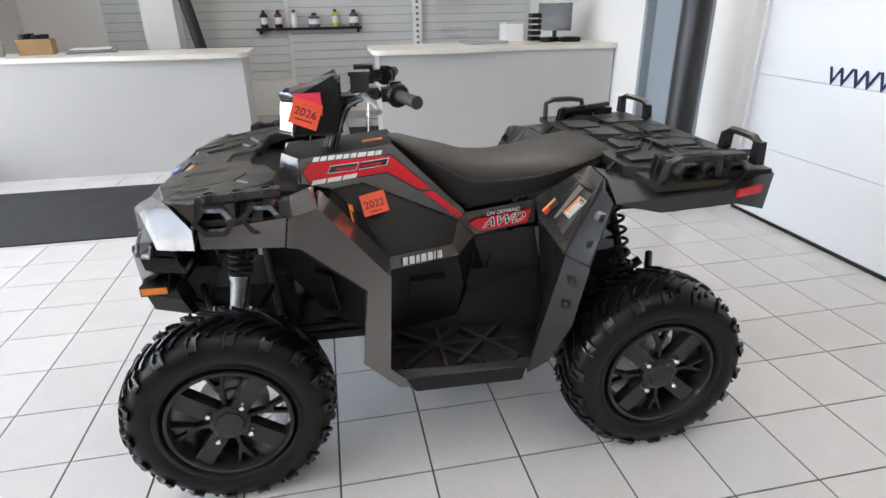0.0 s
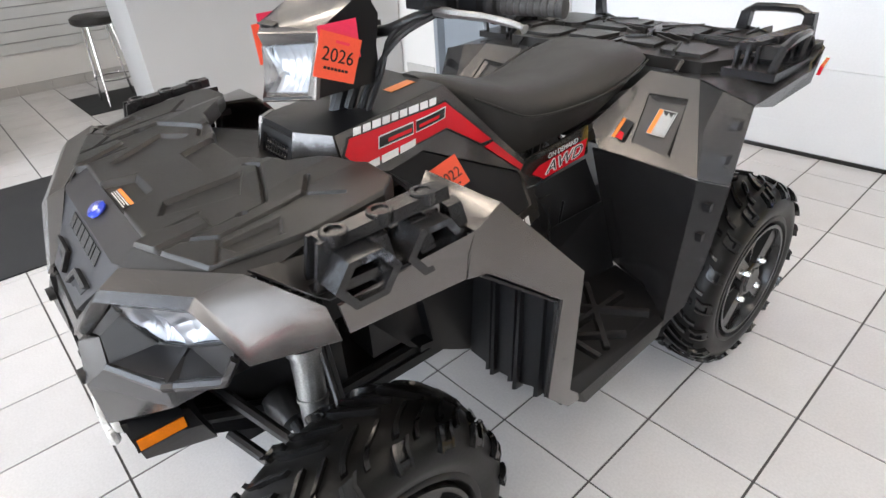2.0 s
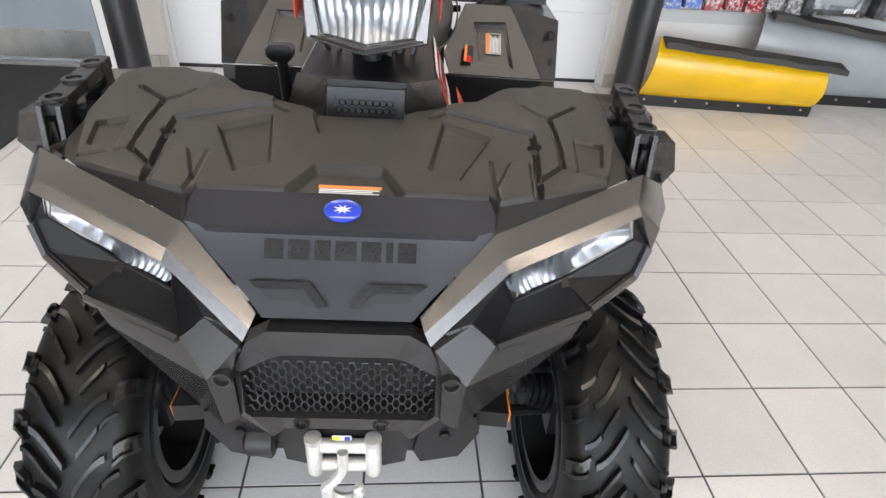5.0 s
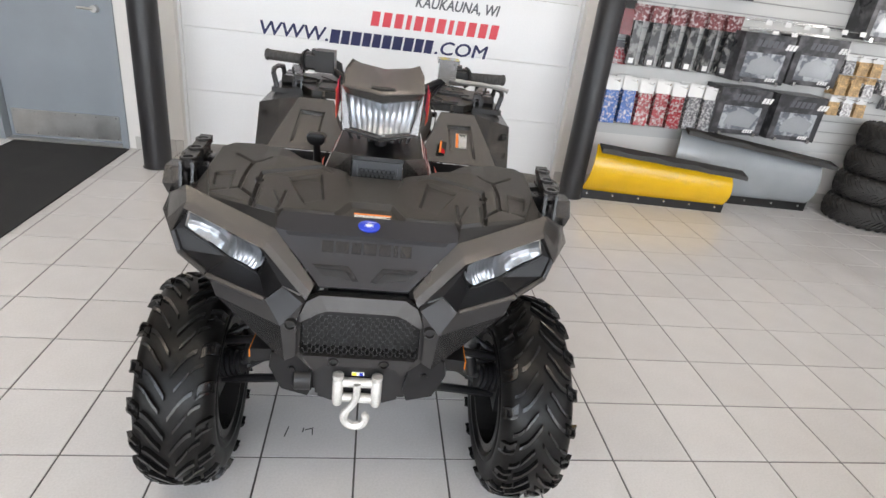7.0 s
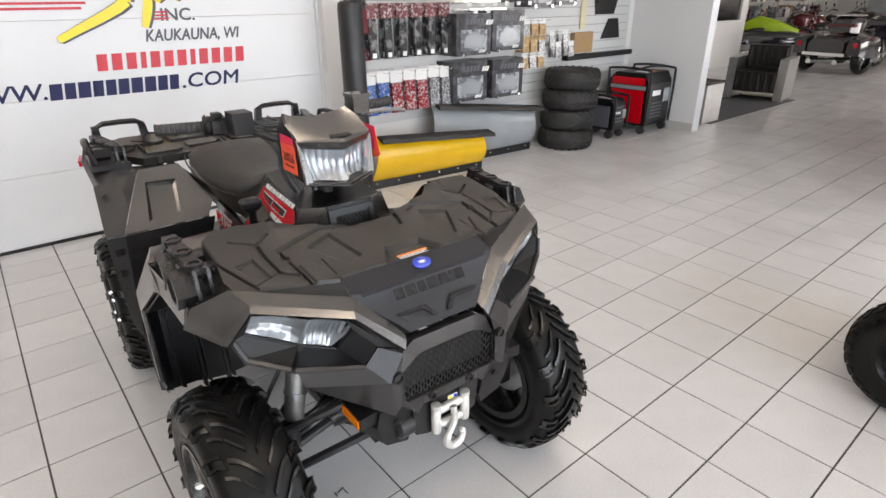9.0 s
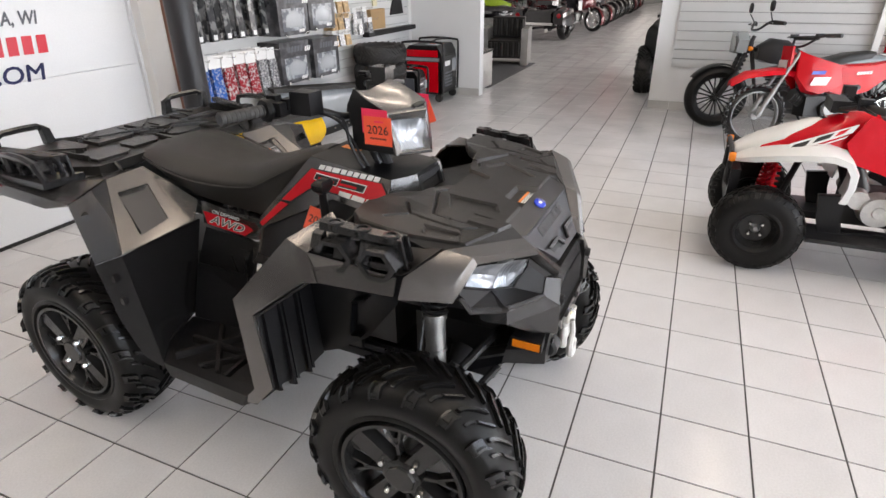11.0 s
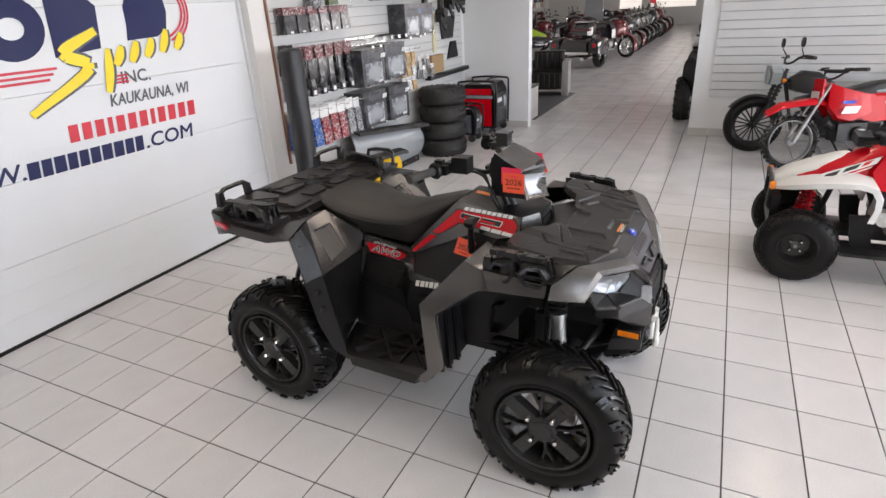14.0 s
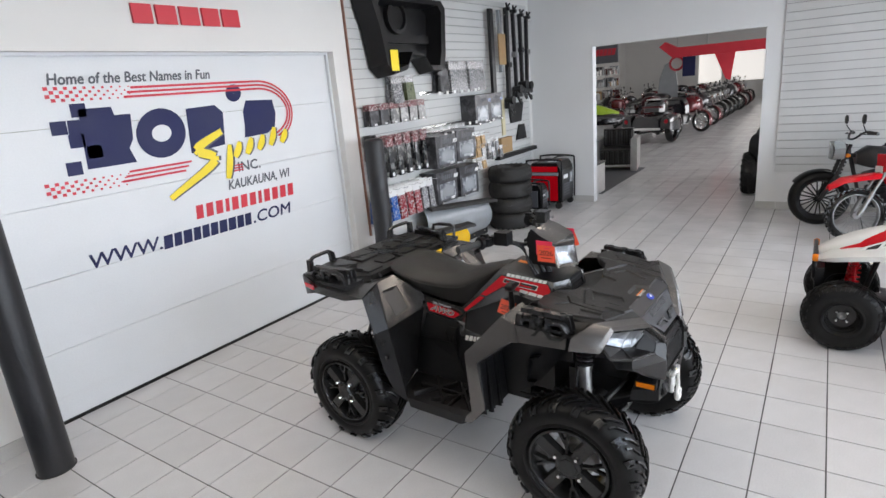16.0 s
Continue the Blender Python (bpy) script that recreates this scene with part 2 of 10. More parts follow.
def solid(name, bm, mat, label, category, m=None, group="", kind="", smooth=False):
    ob = new(name, mesh_of(name, bm, mat, smooth))
    if m is not None:
        ob.matrix_basis = m
    return tagged(ob, label, category, group, kind)


def bevel(bm, width, segments=1, angle=25):
    edges = [e for e in bm.edges if len(e.link_faces) == 2 and e.calc_face_angle(0) > radians(angle)]
    if edges:
        bmesh.ops.bevel(bm, geom=edges, offset=width, segments=segments, profile=0.5, affect="EDGES", clamp_overlap=True)
    return bm


def add_box(bm, x0, x1, y0, y1, z0, z1):
    vs = [bm.verts.new((x, y, z)) for z in (z0, z1) for y in (y0, y1) for x in (x0, x1)]
    for f in ((0, 2, 3, 1), (4, 5, 7, 6), (0, 1, 5, 4), (1, 3, 7, 5), (3, 2, 6, 7), (2, 0, 4, 6)):
        bm.faces.new([vs[i] for i in f])
    return vs


def box(x0, x1, y0, y1, z0, z1, w=0.0, seg=1):
    bm = bmesh.new()
    add_box(bm, x0, x1, y0, y1, z0, z1)
    return bevel(bm, w, seg) if w else bm


def add_hexa(bm, a, b):
    """A solid between two outlines with the same count of corners."""
    va, vb = [bm.verts.new(p) for p in a], [bm.verts.new(p) for p in b]
    bm.faces.new(va[::-1])
    bm.faces.new(vb)
    for i in range(len(a)):
        j = (i + 1) % len(a)
        bm.faces.new((va[i], va[j], vb[j], vb[i]))
    return va + vb


def add_prism(bm, outline, axis, lo, hi):
    """outline: pairs in the plane across the axis (x: y,z; y: x,z; z: x,y)."""
    put = {"x": lambda p, v: (v, p[0], p[1]), "y": lambda p, v: (p[0], v, p[1]), "z": lambda p, v: (p[0], p[1], v)}[axis]
    return add_hexa(bm, [put(p, lo) for p in outline], [put(p, hi) for p in outline])


def add_sheet(bm, verts, faces, thick):
    """Faces given by corners, made solid towards the inside."""
    sub = bmesh.new()
    vs = [sub.verts.new(v) for v in verts]
    for f in faces:
        sub.faces.new([vs[i] for i in f])
    bmesh.ops.recalc_face_normals(sub, faces=sub.faces[:])
    bmesh.ops.solidify(sub, geom=sub.faces[:], thickness=thick)
    bmesh.ops.recalc_face_normals(sub, faces=sub.faces[:])
    join(bm, sub)


def join(bm, sub, m=None):
    if m is not None:
        bmesh.ops.transform(sub, matrix=m, verts=sub.verts[:])
    idx = {v: bm.verts.new(v.co) for v in sub.verts}
    for f in sub.faces:
        try:
            bm.faces.new([idx[v] for v in f.verts])
        except ValueError:
            pass
    sub.free()


def add_cyl(bm, a, b, r0, r1=None, n=16, caps=True):
    a, b = Vector(a), Vector(b)
    r1 = r0 if r1 is None else r1
    q = (b - a).to_track_quat("Z", "Y")
    rings = []
    for c, r in ((a, r0), (b, r1)):
        rings.append([bm.verts.new(c + q @ Vector((r * math.cos(t), r * math.sin(t), 0))) for t in (2 * math.pi * i / n for i in range(n))])
    for i in range(n):
        j = (i + 1) % n
        bm.faces.new((rings[0][i], rings[0][j], rings[1][j], rings[1][i]))
    if caps:
        bm.faces.new(rings[0][::-1])
        bm.faces.new(rings[1])


def rounded(points, steps=4):
    """A smoother line through the points (Catmull-Rom)."""
    p = [Vector(v) for v in points]
    p = [2 * p[0] - p[1]] + p + [2 * p[-1] - p[-2]]
    out = []
    for i in range(1, len(p) - 2):
        for s in range(steps):
            t = s / steps
            a, b, c, d = p[i - 1], p[i], p[i + 1], p[i + 2]
            out.append(0.5 * (2 * b + (c - a) * t + (2 * a - 5 * b + 4 * c - d) * t * t + (3 * b - a - 3 * c + d) * t ** 3))
    return out + [p[-2]]


def add_tube(bm, points, r, n=8, smooth_steps=0, closed=False):
    pts = [Vector(v) for v in points]
    if smooth_steps:
        pts = rounded(pts, smooth_steps)
    rings, up = [], None
    for i, p in enumerate(pts):
        a = pts[i - 1] if i or closed else p
        b = pts[(i + 1) % len(pts)] if i < len(pts) - 1 or closed else p
        d = (b - a).normalized()
        if up is None:
            up = d.orthogonal().normalized()
        up = (up - d * up.dot(d)).normalized()
        side = d.cross(up)
        rad = r[i] if isinstance(r, (list, tuple)) else r
        rings.append([bm.verts.new(p + rad * (math.cos(t) * up + math.sin(t) * side)) for t in (2 * math.pi * k / n for k in range(n))])
    count = len(rings) if closed else len(rings) - 1
    for i in range(count):
        ra, rb = rings[i], rings[(i + 1) % len(rings)]
        for k in range(n):
            j = (k + 1) % n
            bm.faces.new((ra[k], ra[j], rb[j], rb[k]))
    if not closed:
        bm.faces.new(rings[0][::-1])
        bm.faces.new(rings[-1])


def add_lathe(bm, profile, n=32, axis="x", closed=False):
    """profile: (along, radius) pairs turned round the axis."""
    rings = []
    for a, r in profile:
        ring = []
        for i in range(n):
            t = 2 * math.pi * i / n
            c, s = r * math.cos(t), r * math.sin(t)
            ring.append(bm.verts.new({"x": (a, c, s), "y": (c, a, s), "z": (c, s, a)}[axis]))
        rings.append(ring)
    pairs = list(zip(rings, rings[1:])) + ([(rings[-1], rings[0])] if closed else [])
    for ra, rb in pairs:
        for i in range(n):
            j = (i + 1) % n
            bm.faces.new((ra[i], ra[j], rb[j], rb[i]))
    if not closed:
        bm.faces.new(rings[0][::-1])
        bm.faces.new(rings[-1])


def add_loft(bm, sections):
    """sections: closed outlines with one count of points."""
    rings = [[bm.verts.new(p) for p in s] for s in sections]
    n = len(rings[0])
    for ra, rb in zip(rings, rings[1:]):
        for i in range(n):
            j = (i + 1) % n
            bm.faces.new((ra[i], ra[j], rb[j], rb[i]))
    bm.faces.new(rings[0][::-1])
    bm.faces.new(rings[-1])


def frame_on(a, right, up):
    """A pose whose x runs along right and whose y runs along up, at a."""
    x = Vector(right).normalized()
    y = Vector(up)
    y = (y - x * y.dot(x)).normalized()
    z = x.cross(y)
    m = Matrix((x, y, z)).transposed().to_4x4()
    m.translation = a
    return m


def lettering(words, size, depth=0.001, shear=0.0, align="CENTER"):
    """Letters in the built-in font, in the xy plane, facing +z."""
    cu = bpy.data.curves.new("letters", "FONT")
    cu.body, cu.size, cu.extrude, cu.align_x, cu.align_y, cu.shear, cu.resolution_u = words, size, depth, align, "CENTER", shear, 3
    ob = bpy.data.objects.new("letters", cu)
    scene.collection.objects.link(ob)
    dg = bpy.context.evaluated_depsgraph_get()
    me = bpy.data.meshes.new_from_object(ob.evaluated_get(dg))
    bm = bmesh.new()
    bm.from_mesh(me)
    bpy.data.objects.remove(ob)
    bpy.data.curves.remove(cu)
    bpy.data.meshes.remove(me)
    return bm


def plate(outline, depth=0.001):
    """A thin plate in the xy plane with its face towards +z."""
    bm = bmesh.new()
    add_prism(bm, outline, "z", 0, depth)
    return bm


def slanted(x, y, w, h, lean=0.3):
    return [(x + lean * (y), y), (x + w + lean * (y), y), (x + w + lean * (y + h), y + h), (x + lean * (y + h), y + h)]


def bars(widths, height, gap, lean=0.3, depth=0.001):
    """A row of slanted bars in place of a maker's lettering, centred on the origin."""
    bm = bmesh.new()
    x = -(sum(widths) + gap * (len(widths) - 1)) / 2
    for w in widths:
        add_prism(bm, slanted(x, -height / 2, w, height, lean), "z", 0, depth)
        x += w + gap
    return bm

# ---- the hall: walls, openings, ceiling ----
NORTH, DOOR_Y, EAST, SOUTH, WEST, HIGH = 2.55, 2.65, 5.6, -3.6, -6.1, 3.1


def wall(name, boxes, mat, label):
    bm = bmesh.new()
    for b in boxes:
        add_box(bm, *b)
    return solid(name, bm, mat, label, "wall", kind="structure")


wall("wall_north", [(WEST - 0.2, -3.12, NORTH, NORTH + 0.25, 0, HIGH), (-2.19, -1.78, NORTH, NORTH + 0.25, 0, HIGH),
                    (-3.12, -2.19, NORTH, NORTH + 0.25, 2.08, HIGH), (-1.78, 1.27, NORTH, NORTH + 0.25, 2.33, HIGH),
                    (1.27, EAST + 0.15, NORTH, NORTH + 0.25, 0, HIGH)], WALL, "white painted wall with a wide door opening")
wall("wall_east", [(EAST, EAST + 0.15, 1.55, NORTH, 0, HIGH), (EAST, EAST + 0.15, -0.66, 1.55, 2.3, HIGH),
                   (EAST, EAST + 0.15, SOUTH, -0.66, 0, HIGH)], WALL_COOL, "white painted wall with an opening to the showroom")
# the unseen west bay is added solid, to keep daylight off the office
wall("wall_south", [(WEST - 0.2, EAST + 0.15, SOUTH - 0.18, SOUTH, 0, 0.22), (WEST - 0.2, EAST + 0.15, SOUTH - 0.18, SOUTH, 2.78, HIGH),
                    (WEST - 0.2, -4.505, SOUTH - 0.18, SOUTH, 0.22, 2.78), (5.32, EAST + 0.15, SOUTH - 0.18, SOUTH, 0.22, 2.78)],
     WALL, "white painted wall round a glazed shop front")
wall("wall_west", [(WEST - 0.2, WEST, SOUTH, NORTH, 0, HIGH)], WALL, "white painted office wall")
bm = box(WEST - 0.2, EAST + 0.15, SOUTH - 0.2, NORTH + 0.25, HIGH, HIGH + 0.15)
solid("ceiling", bm, CEILING, "plain pale painted ceiling", "ceiling", kind="structure")

# glazed shop front
front = thing("window_1", pose(0, SOUTH - 0.08, 0), "glazed shop front with white metal mullions", "window", kind="structure")
for i in range(8):
    x = -4.475 + i * 1.395
    part("window_frame", box(x - 0.03, x + 0.03, -0.06, 0.06, 0.22, 2.78, 0.004), WHITE_PLASTIC, front)
for z in (0.25, 1.02, 2.75):
    part("window_frame", box(-4.505, 5.32, -0.05, 0.05, z - 0.03, z + 0.03), WHITE_PLASTIC, front)
for i in range(7):
    x = -4.445 + i * 1.395
    for z0, z1 in ((0.28, 0.99), (1.05, 2.72)):
        ob = part("pane", box(x, x + 1.335, -0.006, 0.006, z0, z1), WINDOW_GLASS, front)
        ob.visible_shadow = False

# bright outdoors seen past the end of the glazing
bm = box(5.50, 5.52, -8.4, SOUTH - 0.25, -0.1, 4.4)
solid("backdrop", bm, glowing("outdoor_glare", (0.96, 0.98, 1.0), 2.6), "overexposed pale outdoors beyond the glass", "backdrop", kind="structure")

# base tiles along the walls
def baseboard(x0, y0, x1, y1, nx, ny):
    """A row of base tiles from one corner to the other, standing out along n."""
    length = math.hypot(x1 - x0, y1 - y0)
    run = thing("baseboard", pose(x0, y0, 0, 0, 0, math.degrees(math.atan2(y1 - y0, x1 - x0))), "row of grey base tiles along the wall", "baseboard", kind="structure")
    side = 1 if (-(y1 - y0) * nx + (x1 - x0) * ny) > 0 else -1
    x = 0.0
    while x < length - 0.02:
        w = min(0.3, length - x)
        lo, hi = (0.001, 0.012) if side > 0 else (-0.012, -0.001)
        part("tile", box(x + 0.002, x + w - 0.002, lo, hi, 0.002, 0.098, 0.0015), BASE_TILE, run)
        x += 0.3
    return run


baseboard(1.27, NORTH, EAST, NORTH, 0, -1)
baseboard(-2.14, NORTH, -1.78, NORTH, 0, -1)
baseboard(-3.55, NORTH, -3.16, NORTH, 0, -1)
baseboard(EAST, 1.55, EAST, NORTH, -1, 0)
baseboard(EAST, SOUTH, EAST, -0.66, -1, 0)
baseboard(WEST, SOUTH, WEST, NORTH, 1, 0)

# ---- sectional door with the shop's painted sign ----
gate = thing("door_1", pose(0, DOOR_Y, 0), "closed white sectional overhead door with a painted shop sign", "door", kind="structure")
heights = [0.02, 0.485, 0.95, 1.415, 1.88, 2.345]
for lo, hi in zip(heights, heights[1:]):
    bm = box(-1.775, 1.265, 0, 0.045, lo + 0.0015, hi - 0.0015, 0.004)
    z = lo + 0.155
    for k in range(2):
        add_box(bm, -1.77, 1.26, -0.0015, 0.0, z + 0.155 * k - 0.002, z + 0.155 * k + 0.002)
    part("panel", bm, DOOR_WHITE, gate)
part("seal", box(-1.775, 1.265, -0.012, 0.04, 0.0, 0.022, 0.004), RUBBER, gate, "black rubber bottom seal")
for x in (-1.777, 1.245):
    part("trim", box(x, x + 0.022, -0.03, -0.002, 0.0, 2.335, 0.002), DOOR_WHITE, gate)
part("trim", box(-1.755, 1.245, -0.03, -0.002, 2.31, 2.333, 0.002), DOOR_WHITE, gate)


def on_door(bm, x, z, mat, label="", y=-0.003, m=None):
    return part("lettering", bm, mat, gate, label, m=pose(x, y, z, 90, 0, 0) @ (m or Matrix()))


def painted(words, width, height, shear=0.0):
    """Painted words brought to a given width and capital height, centred, with a bold second pass."""
    bm = lettering(words, 0.1, 0.0, shear)
    xs, ys = [v.co.x for v in bm.verts], [v.co.y for v in bm.verts]
    kx, ky = width / (max(xs) - min(xs)), height / 0.07
    mx = (max(xs) + min(xs)) / 2
    bold = bmesh.new()
    for n, (dx, dy) in enumerate(((0, 0), (0.005, 0), (0.0025, 0.004))):
        sub = bm.copy()
        for v in sub.verts:
            v.co = ((v.co.x - mx) * kx + dx, v.co.y * ky + dy, 0.0006 + 0.0003 * n)
        join(bold, sub)
    return bold


on_door(painted("Home of the Best Names in Fun", 1.145, 0.068, 0.22), -0.597, 2.168, GREY_DECAL, "dark grey painted words")
on_door(painted("INC.", 0.22, 0.078, 0.05), 0.19, 1.428, GREY_DECAL, "dark grey painted word")
on_door(painted("KAUKAUNA, WI", 0.65, 0.076, 0.25), 0.28, 1.298, GREY_DECAL, "dark grey painted words")
on_door(bars([0.062, 0.062, 0.062, 0.035, 0.062, 0.062, 0.062, 0.035, 0.062, 0.062, 0.062, 0.062], 0.105, 0.027, 0.12), 0.125, 1.150, RED_SIGN, "red painted bars")
on_door(painted("WWW.", 0.50, 0.098, 0.16), -0.945, 0.992, NAVY_DECAL, "navy painted letters")
on_door(bars([0.07, 0.062, 0.072, 0.062, 0.062, 0.066, 0.072, 0.072, 0.064, 0.062], 0.100, 0.014, 0.14), -0.278, 0.990, NAVY_DECAL, "navy painted bars")
on_door(painted(".COM", 0.42, 0.098, 0.16), 0.345, 0.984, NAVY_DECAL, "navy painted letters")

# the emblem: chequered tail, three-line loop, bold navy blocks and a yellow brush stroke


def ring(bm, cx, cz, rx, rz, w, a0, a1, n=24, lean=0.1):
    for i in range(n):
        t0, t1 = radians(a0 + (a1 - a0) * i / n), radians(a0 + (a1 - a0) * (i + 1) / n)
        q = []
        for t, k in ((t0, 0), (t1, 0), (t1, w), (t0, w)):
            z = (rz - k) * math.sin(t)
            q.append((cx + (rx - k) * math.cos(t) + lean * z, cz + z))
        add_prism(bm, q, "z", 0, 0.0008)


def emblem(bm, mat, label="", y=-0.003):
    on_door(bm, 0, 0, mat, label, y=y)


for pts in ([(-1.06, 1.60), (-0.73, 1.60), (-0.76, 1.70), (-0.72, 1.76), (-0.70, 1.93), (-0.81, 1.93), (-0.82, 1.985), (-1.03, 1.985), (-1.035, 1.92), (-1.11, 1.92), (-1.12, 1.83), (-1.045, 1.83)],
            [(-0.305, 1.60), (0.00, 1.63), (0.035, 1.88), (-0.03, 1.94), (-0.28, 1.93)],
            [(0.20, 1.66), (0.44, 1.67), (0.53, 1.72), (0.56, 1.83), (0.545, 1.945), (0.27, 1.955), (0.225, 1.87), (0.22, 1.76)]):
    emblem(plate(pts, 0.0008), NAVY_DECAL, "bold navy painted block")
bm = bmesh.new()
ring(bm, -0.505, 1.775, 0.19, 0.175, 0.115, 0, 360)
emblem(bm, NAVY_DECAL, "bold navy painted ring")
for x, z in ((-1.29, 1.835), (-1.155, 1.935), (-1.20, 1.745), (-1.105, 1.665), (-1.25, 1.575)):
    emblem(plate(slanted(x, z, 0.095, 0.085, 0.04), 0.0008), NAVY_DECAL)
bm = bmesh.new()
ring(bm, 0.165, 2.02, 0.075, 0.068, 0.066, 0, 360, 14)
emblem(bm, NAVY_DECAL, "navy painted dot")
bm = bmesh.new()
for k in range(3):
    d = 0.030 * k
    add_prism(bm, [(-0.66 - d, 2.095 - d), (0.40, 2.095 - d), (0.40, 2.111 - d), (-0.66 - d, 2.111 - d)], "z", 0, 0.0008)
    ring(bm, 0.401, 1.841, 0.352 - d * 0.9, 0.27 - d, 0.016, -62, 90, 22, 0.0)
    add_prism(bm, [(-0.80 - d, 1.535 - d), (-0.32 - d, 1.535 - d), (-0.32 - d, 1.550 - d), (-0.80 - d, 1.550 - d)], "z", 0, 0.0008)
    add_prism(bm, [(0.02, 1.445 - d * 0.7), (0.13, 1.445 - d * 0.7), (0.13, 1.456 - d * 0.7), (0.02, 1.456 - d * 0.7)], "z", 0, 0.0008)
for i in range(19):
    for k in range(4):
        w = 0.026 - 0.0009 * i
        if (i + k) % 2:
            for x0, z0 in ((-1.20, 2.035), (-1.335, 1.455)):
                add_prism(bm, slanted(x0 + 0.029 * i, z0 + 0.024 * k, w, w * 0.85, 0.0), "z", 0, 0.0008)
emblem(bm, RED_SIGN, "red painted stripes and chequers", -0.006)


def stroke(bm, pts, w, lift):
    p = rounded([(x, z, 0) for x, z in pts], 5)
    for i in range(len(p) - 1):
        d = (p[i + 1] - p[i]).normalized()
        s = Vector((-d.y, d.x, 0))
        f = [w * (0.55 + 0.45 * math.sin(math.pi * min(1, (k + 1) / len(p)))) for k in (i, i + 1)]
        a, b = p[i] - d * 0.004, p[i + 1] + d * 0.004
        q = [a - s * f[0], b - s * f[1], b + s * f[1], a + s * f[0]]
        add_prism(bm, [(v.x, v.y) for v in q], "z", 0, lift + 0.00004 * i)


for mat, extra, dx, y in ((GREY_DECAL, 0.012, 0.012, -0.0075), (YELLOW_DECAL, 0.0, 0.0, -0.010)):
    bm = bmesh.new()
    stroke(bm, [(-0.02 + dx, 1.735), (-0.26 + dx, 1.62), (-0.12 + dx, 1.52), (-0.545 + dx, 1.30)], 0.036 + extra, 0.0006)
    emblem(bm, mat, "yellow brush stroke with a dark edge" if mat is YELLOW_DECAL else "", y)
    for n, (x, lo, hi) in enumerate(((0.0, 1.36, 1.62), (0.10, 1.52, 1.63), (0.22, 1.53, 1.65), (0.345, 1.55, 1.66), (0.475, 1.57, 1.71), (0.60, 1.58, 1.68))):
        bm = bmesh.new()
        stroke(bm, [(x - 0.03 + dx, lo), (x + 0.01 + dx, (lo + hi) / 2), (x + 0.035 + dx, hi)], 0.030 + extra * 0.7, 0.0006)
        emblem(bm, mat, "", y)

# red raised maker's sign above the door
sign = thing("wall_sign", pose(-0.17, NORTH, 2.57), "red raised sign letters above the overhead door", "sign")
bm = bars([0.14, 0.15, 0.15, 0.14, 0.15], 0.125, 0.03, 0.0, 0.02)
part("bar", bm, RED_SIGN, sign, m=pose(0, -0.002, 0, 90, 0, 0))
part("wing", plate([(-0.17, 0.12), (0.1, 0.12), (0.2, 0.2), (0.05, 0.28), (-0.1, 0.2)], 0.02), RED_SIGN, sign, m=pose(0, -0.002, 0, 90, 0, 0))

# ---- grey steel door with a kick plate ----
steel_door = thing("door_2", pose(-3.07, NORTH, 0), "closed grey steel door with a brushed kick plate", "door", kind="structure")
part("leaf", box(0.0, 0.83, 0.06, 0.105, 0.012, 2.03, 0.003), DOOR_GREY, steel_door)
for x0, x1 in ((-0.05, -0.004), (0.834, 0.88)):
    part("door_frame", box(x0, x1, -0.02, 0.12, 0.0, 2.08, 0.004), DOOR_GREY, steel_door)
part("door_frame", box(-0.004, 0.834, -0.02, 0.12, 2.034, 2.08, 0.004), DOOR_GREY, steel_door)
kick = part("kick_plate", box(0.03, 0.80, 0.052, 0.0585, 0.03, 0.225, 0.001), STEEL, steel_door, "brushed steel kick plate")
for i in range(6):
    for z in (0.045, 0.21):
        bm = bmesh.new()
        add_cyl(bm, (0.05 + 0.146 * i, 0.0525, z), (0.05 + 0.146 * i, 0.0485, z), 0.006, 0.004, 8)
        part("screw", bm, CHROME, kick)
bm = bmesh.new()
add_cyl(bm, (0.74, 0.058, 1.0), (0.74, 0.01, 1.0), 0.026, 0.024, 14)
add_tube(bm, [(0.74, 0.012, 1.0), (0.70, 0.008, 1.0), (0.63, 0.012, 1.0)], 0.009, 8)
part("handle", bm, STEEL, steel_door, "steel lever handle", True)
part("sill", box(0.0, 0.83, -0.02, 0.11, 0.001, 0.011, 0.002), STEEL, steel_door)

# ---- slatwall boards ----
def slatwall(name, m, width, z0, z1, label, edge=None):
    """Boards with a groove every three inches, in its own x from 0 to width, facing -y."""
    bd = thing(name, m, label, "slatwall")
    part("backing", box(0, width, -0.008, -0.0015, z0, z1), SLAT_SHADE, bd)
    pitch = 0.1016 if edge is None else 0.0938
    z = z0
    while z < z1 - 0.02:
        top = min(z + pitch - 0.009, z1)
        bm = box(0, width, -0.024, -0.0085, z, top, 0.002)
        part("slat", bm, SLAT, bd)
        z += pitch
    if edge:
        part("edge_strip", box(-0.014, -0.001, -0.026, -0.001, z0, z1, 0.001), edge, bd, "brown edge strip")
    return bd


EDGE_BROWN = material("brown_edge", (0.25, 0.12, 0.08), 0.6)
slatwall("slatwall", pose(1.475, NORTH, 0), 4.0, 0.48, 2.98, "white slatwall board hung with parts", EDGE_BROWN)
slatwall("slatwall", pose(EAST, -0.86, 0, 0, 0, -90), 2.03, 0.5, 2.98, "bare white slatwall board beside the opening")
slatwall("slatwall", pose(WEST, -2.72, 0, 0, 0, 90), 2.07, 0.55, 2.98, "white slatwall board in the office")
slatwall("slatwall", pose(WEST, -0.6, 0, 0, 0, 90), 3.1, 0.38, 2.98, "white slatwall board behind the counters")

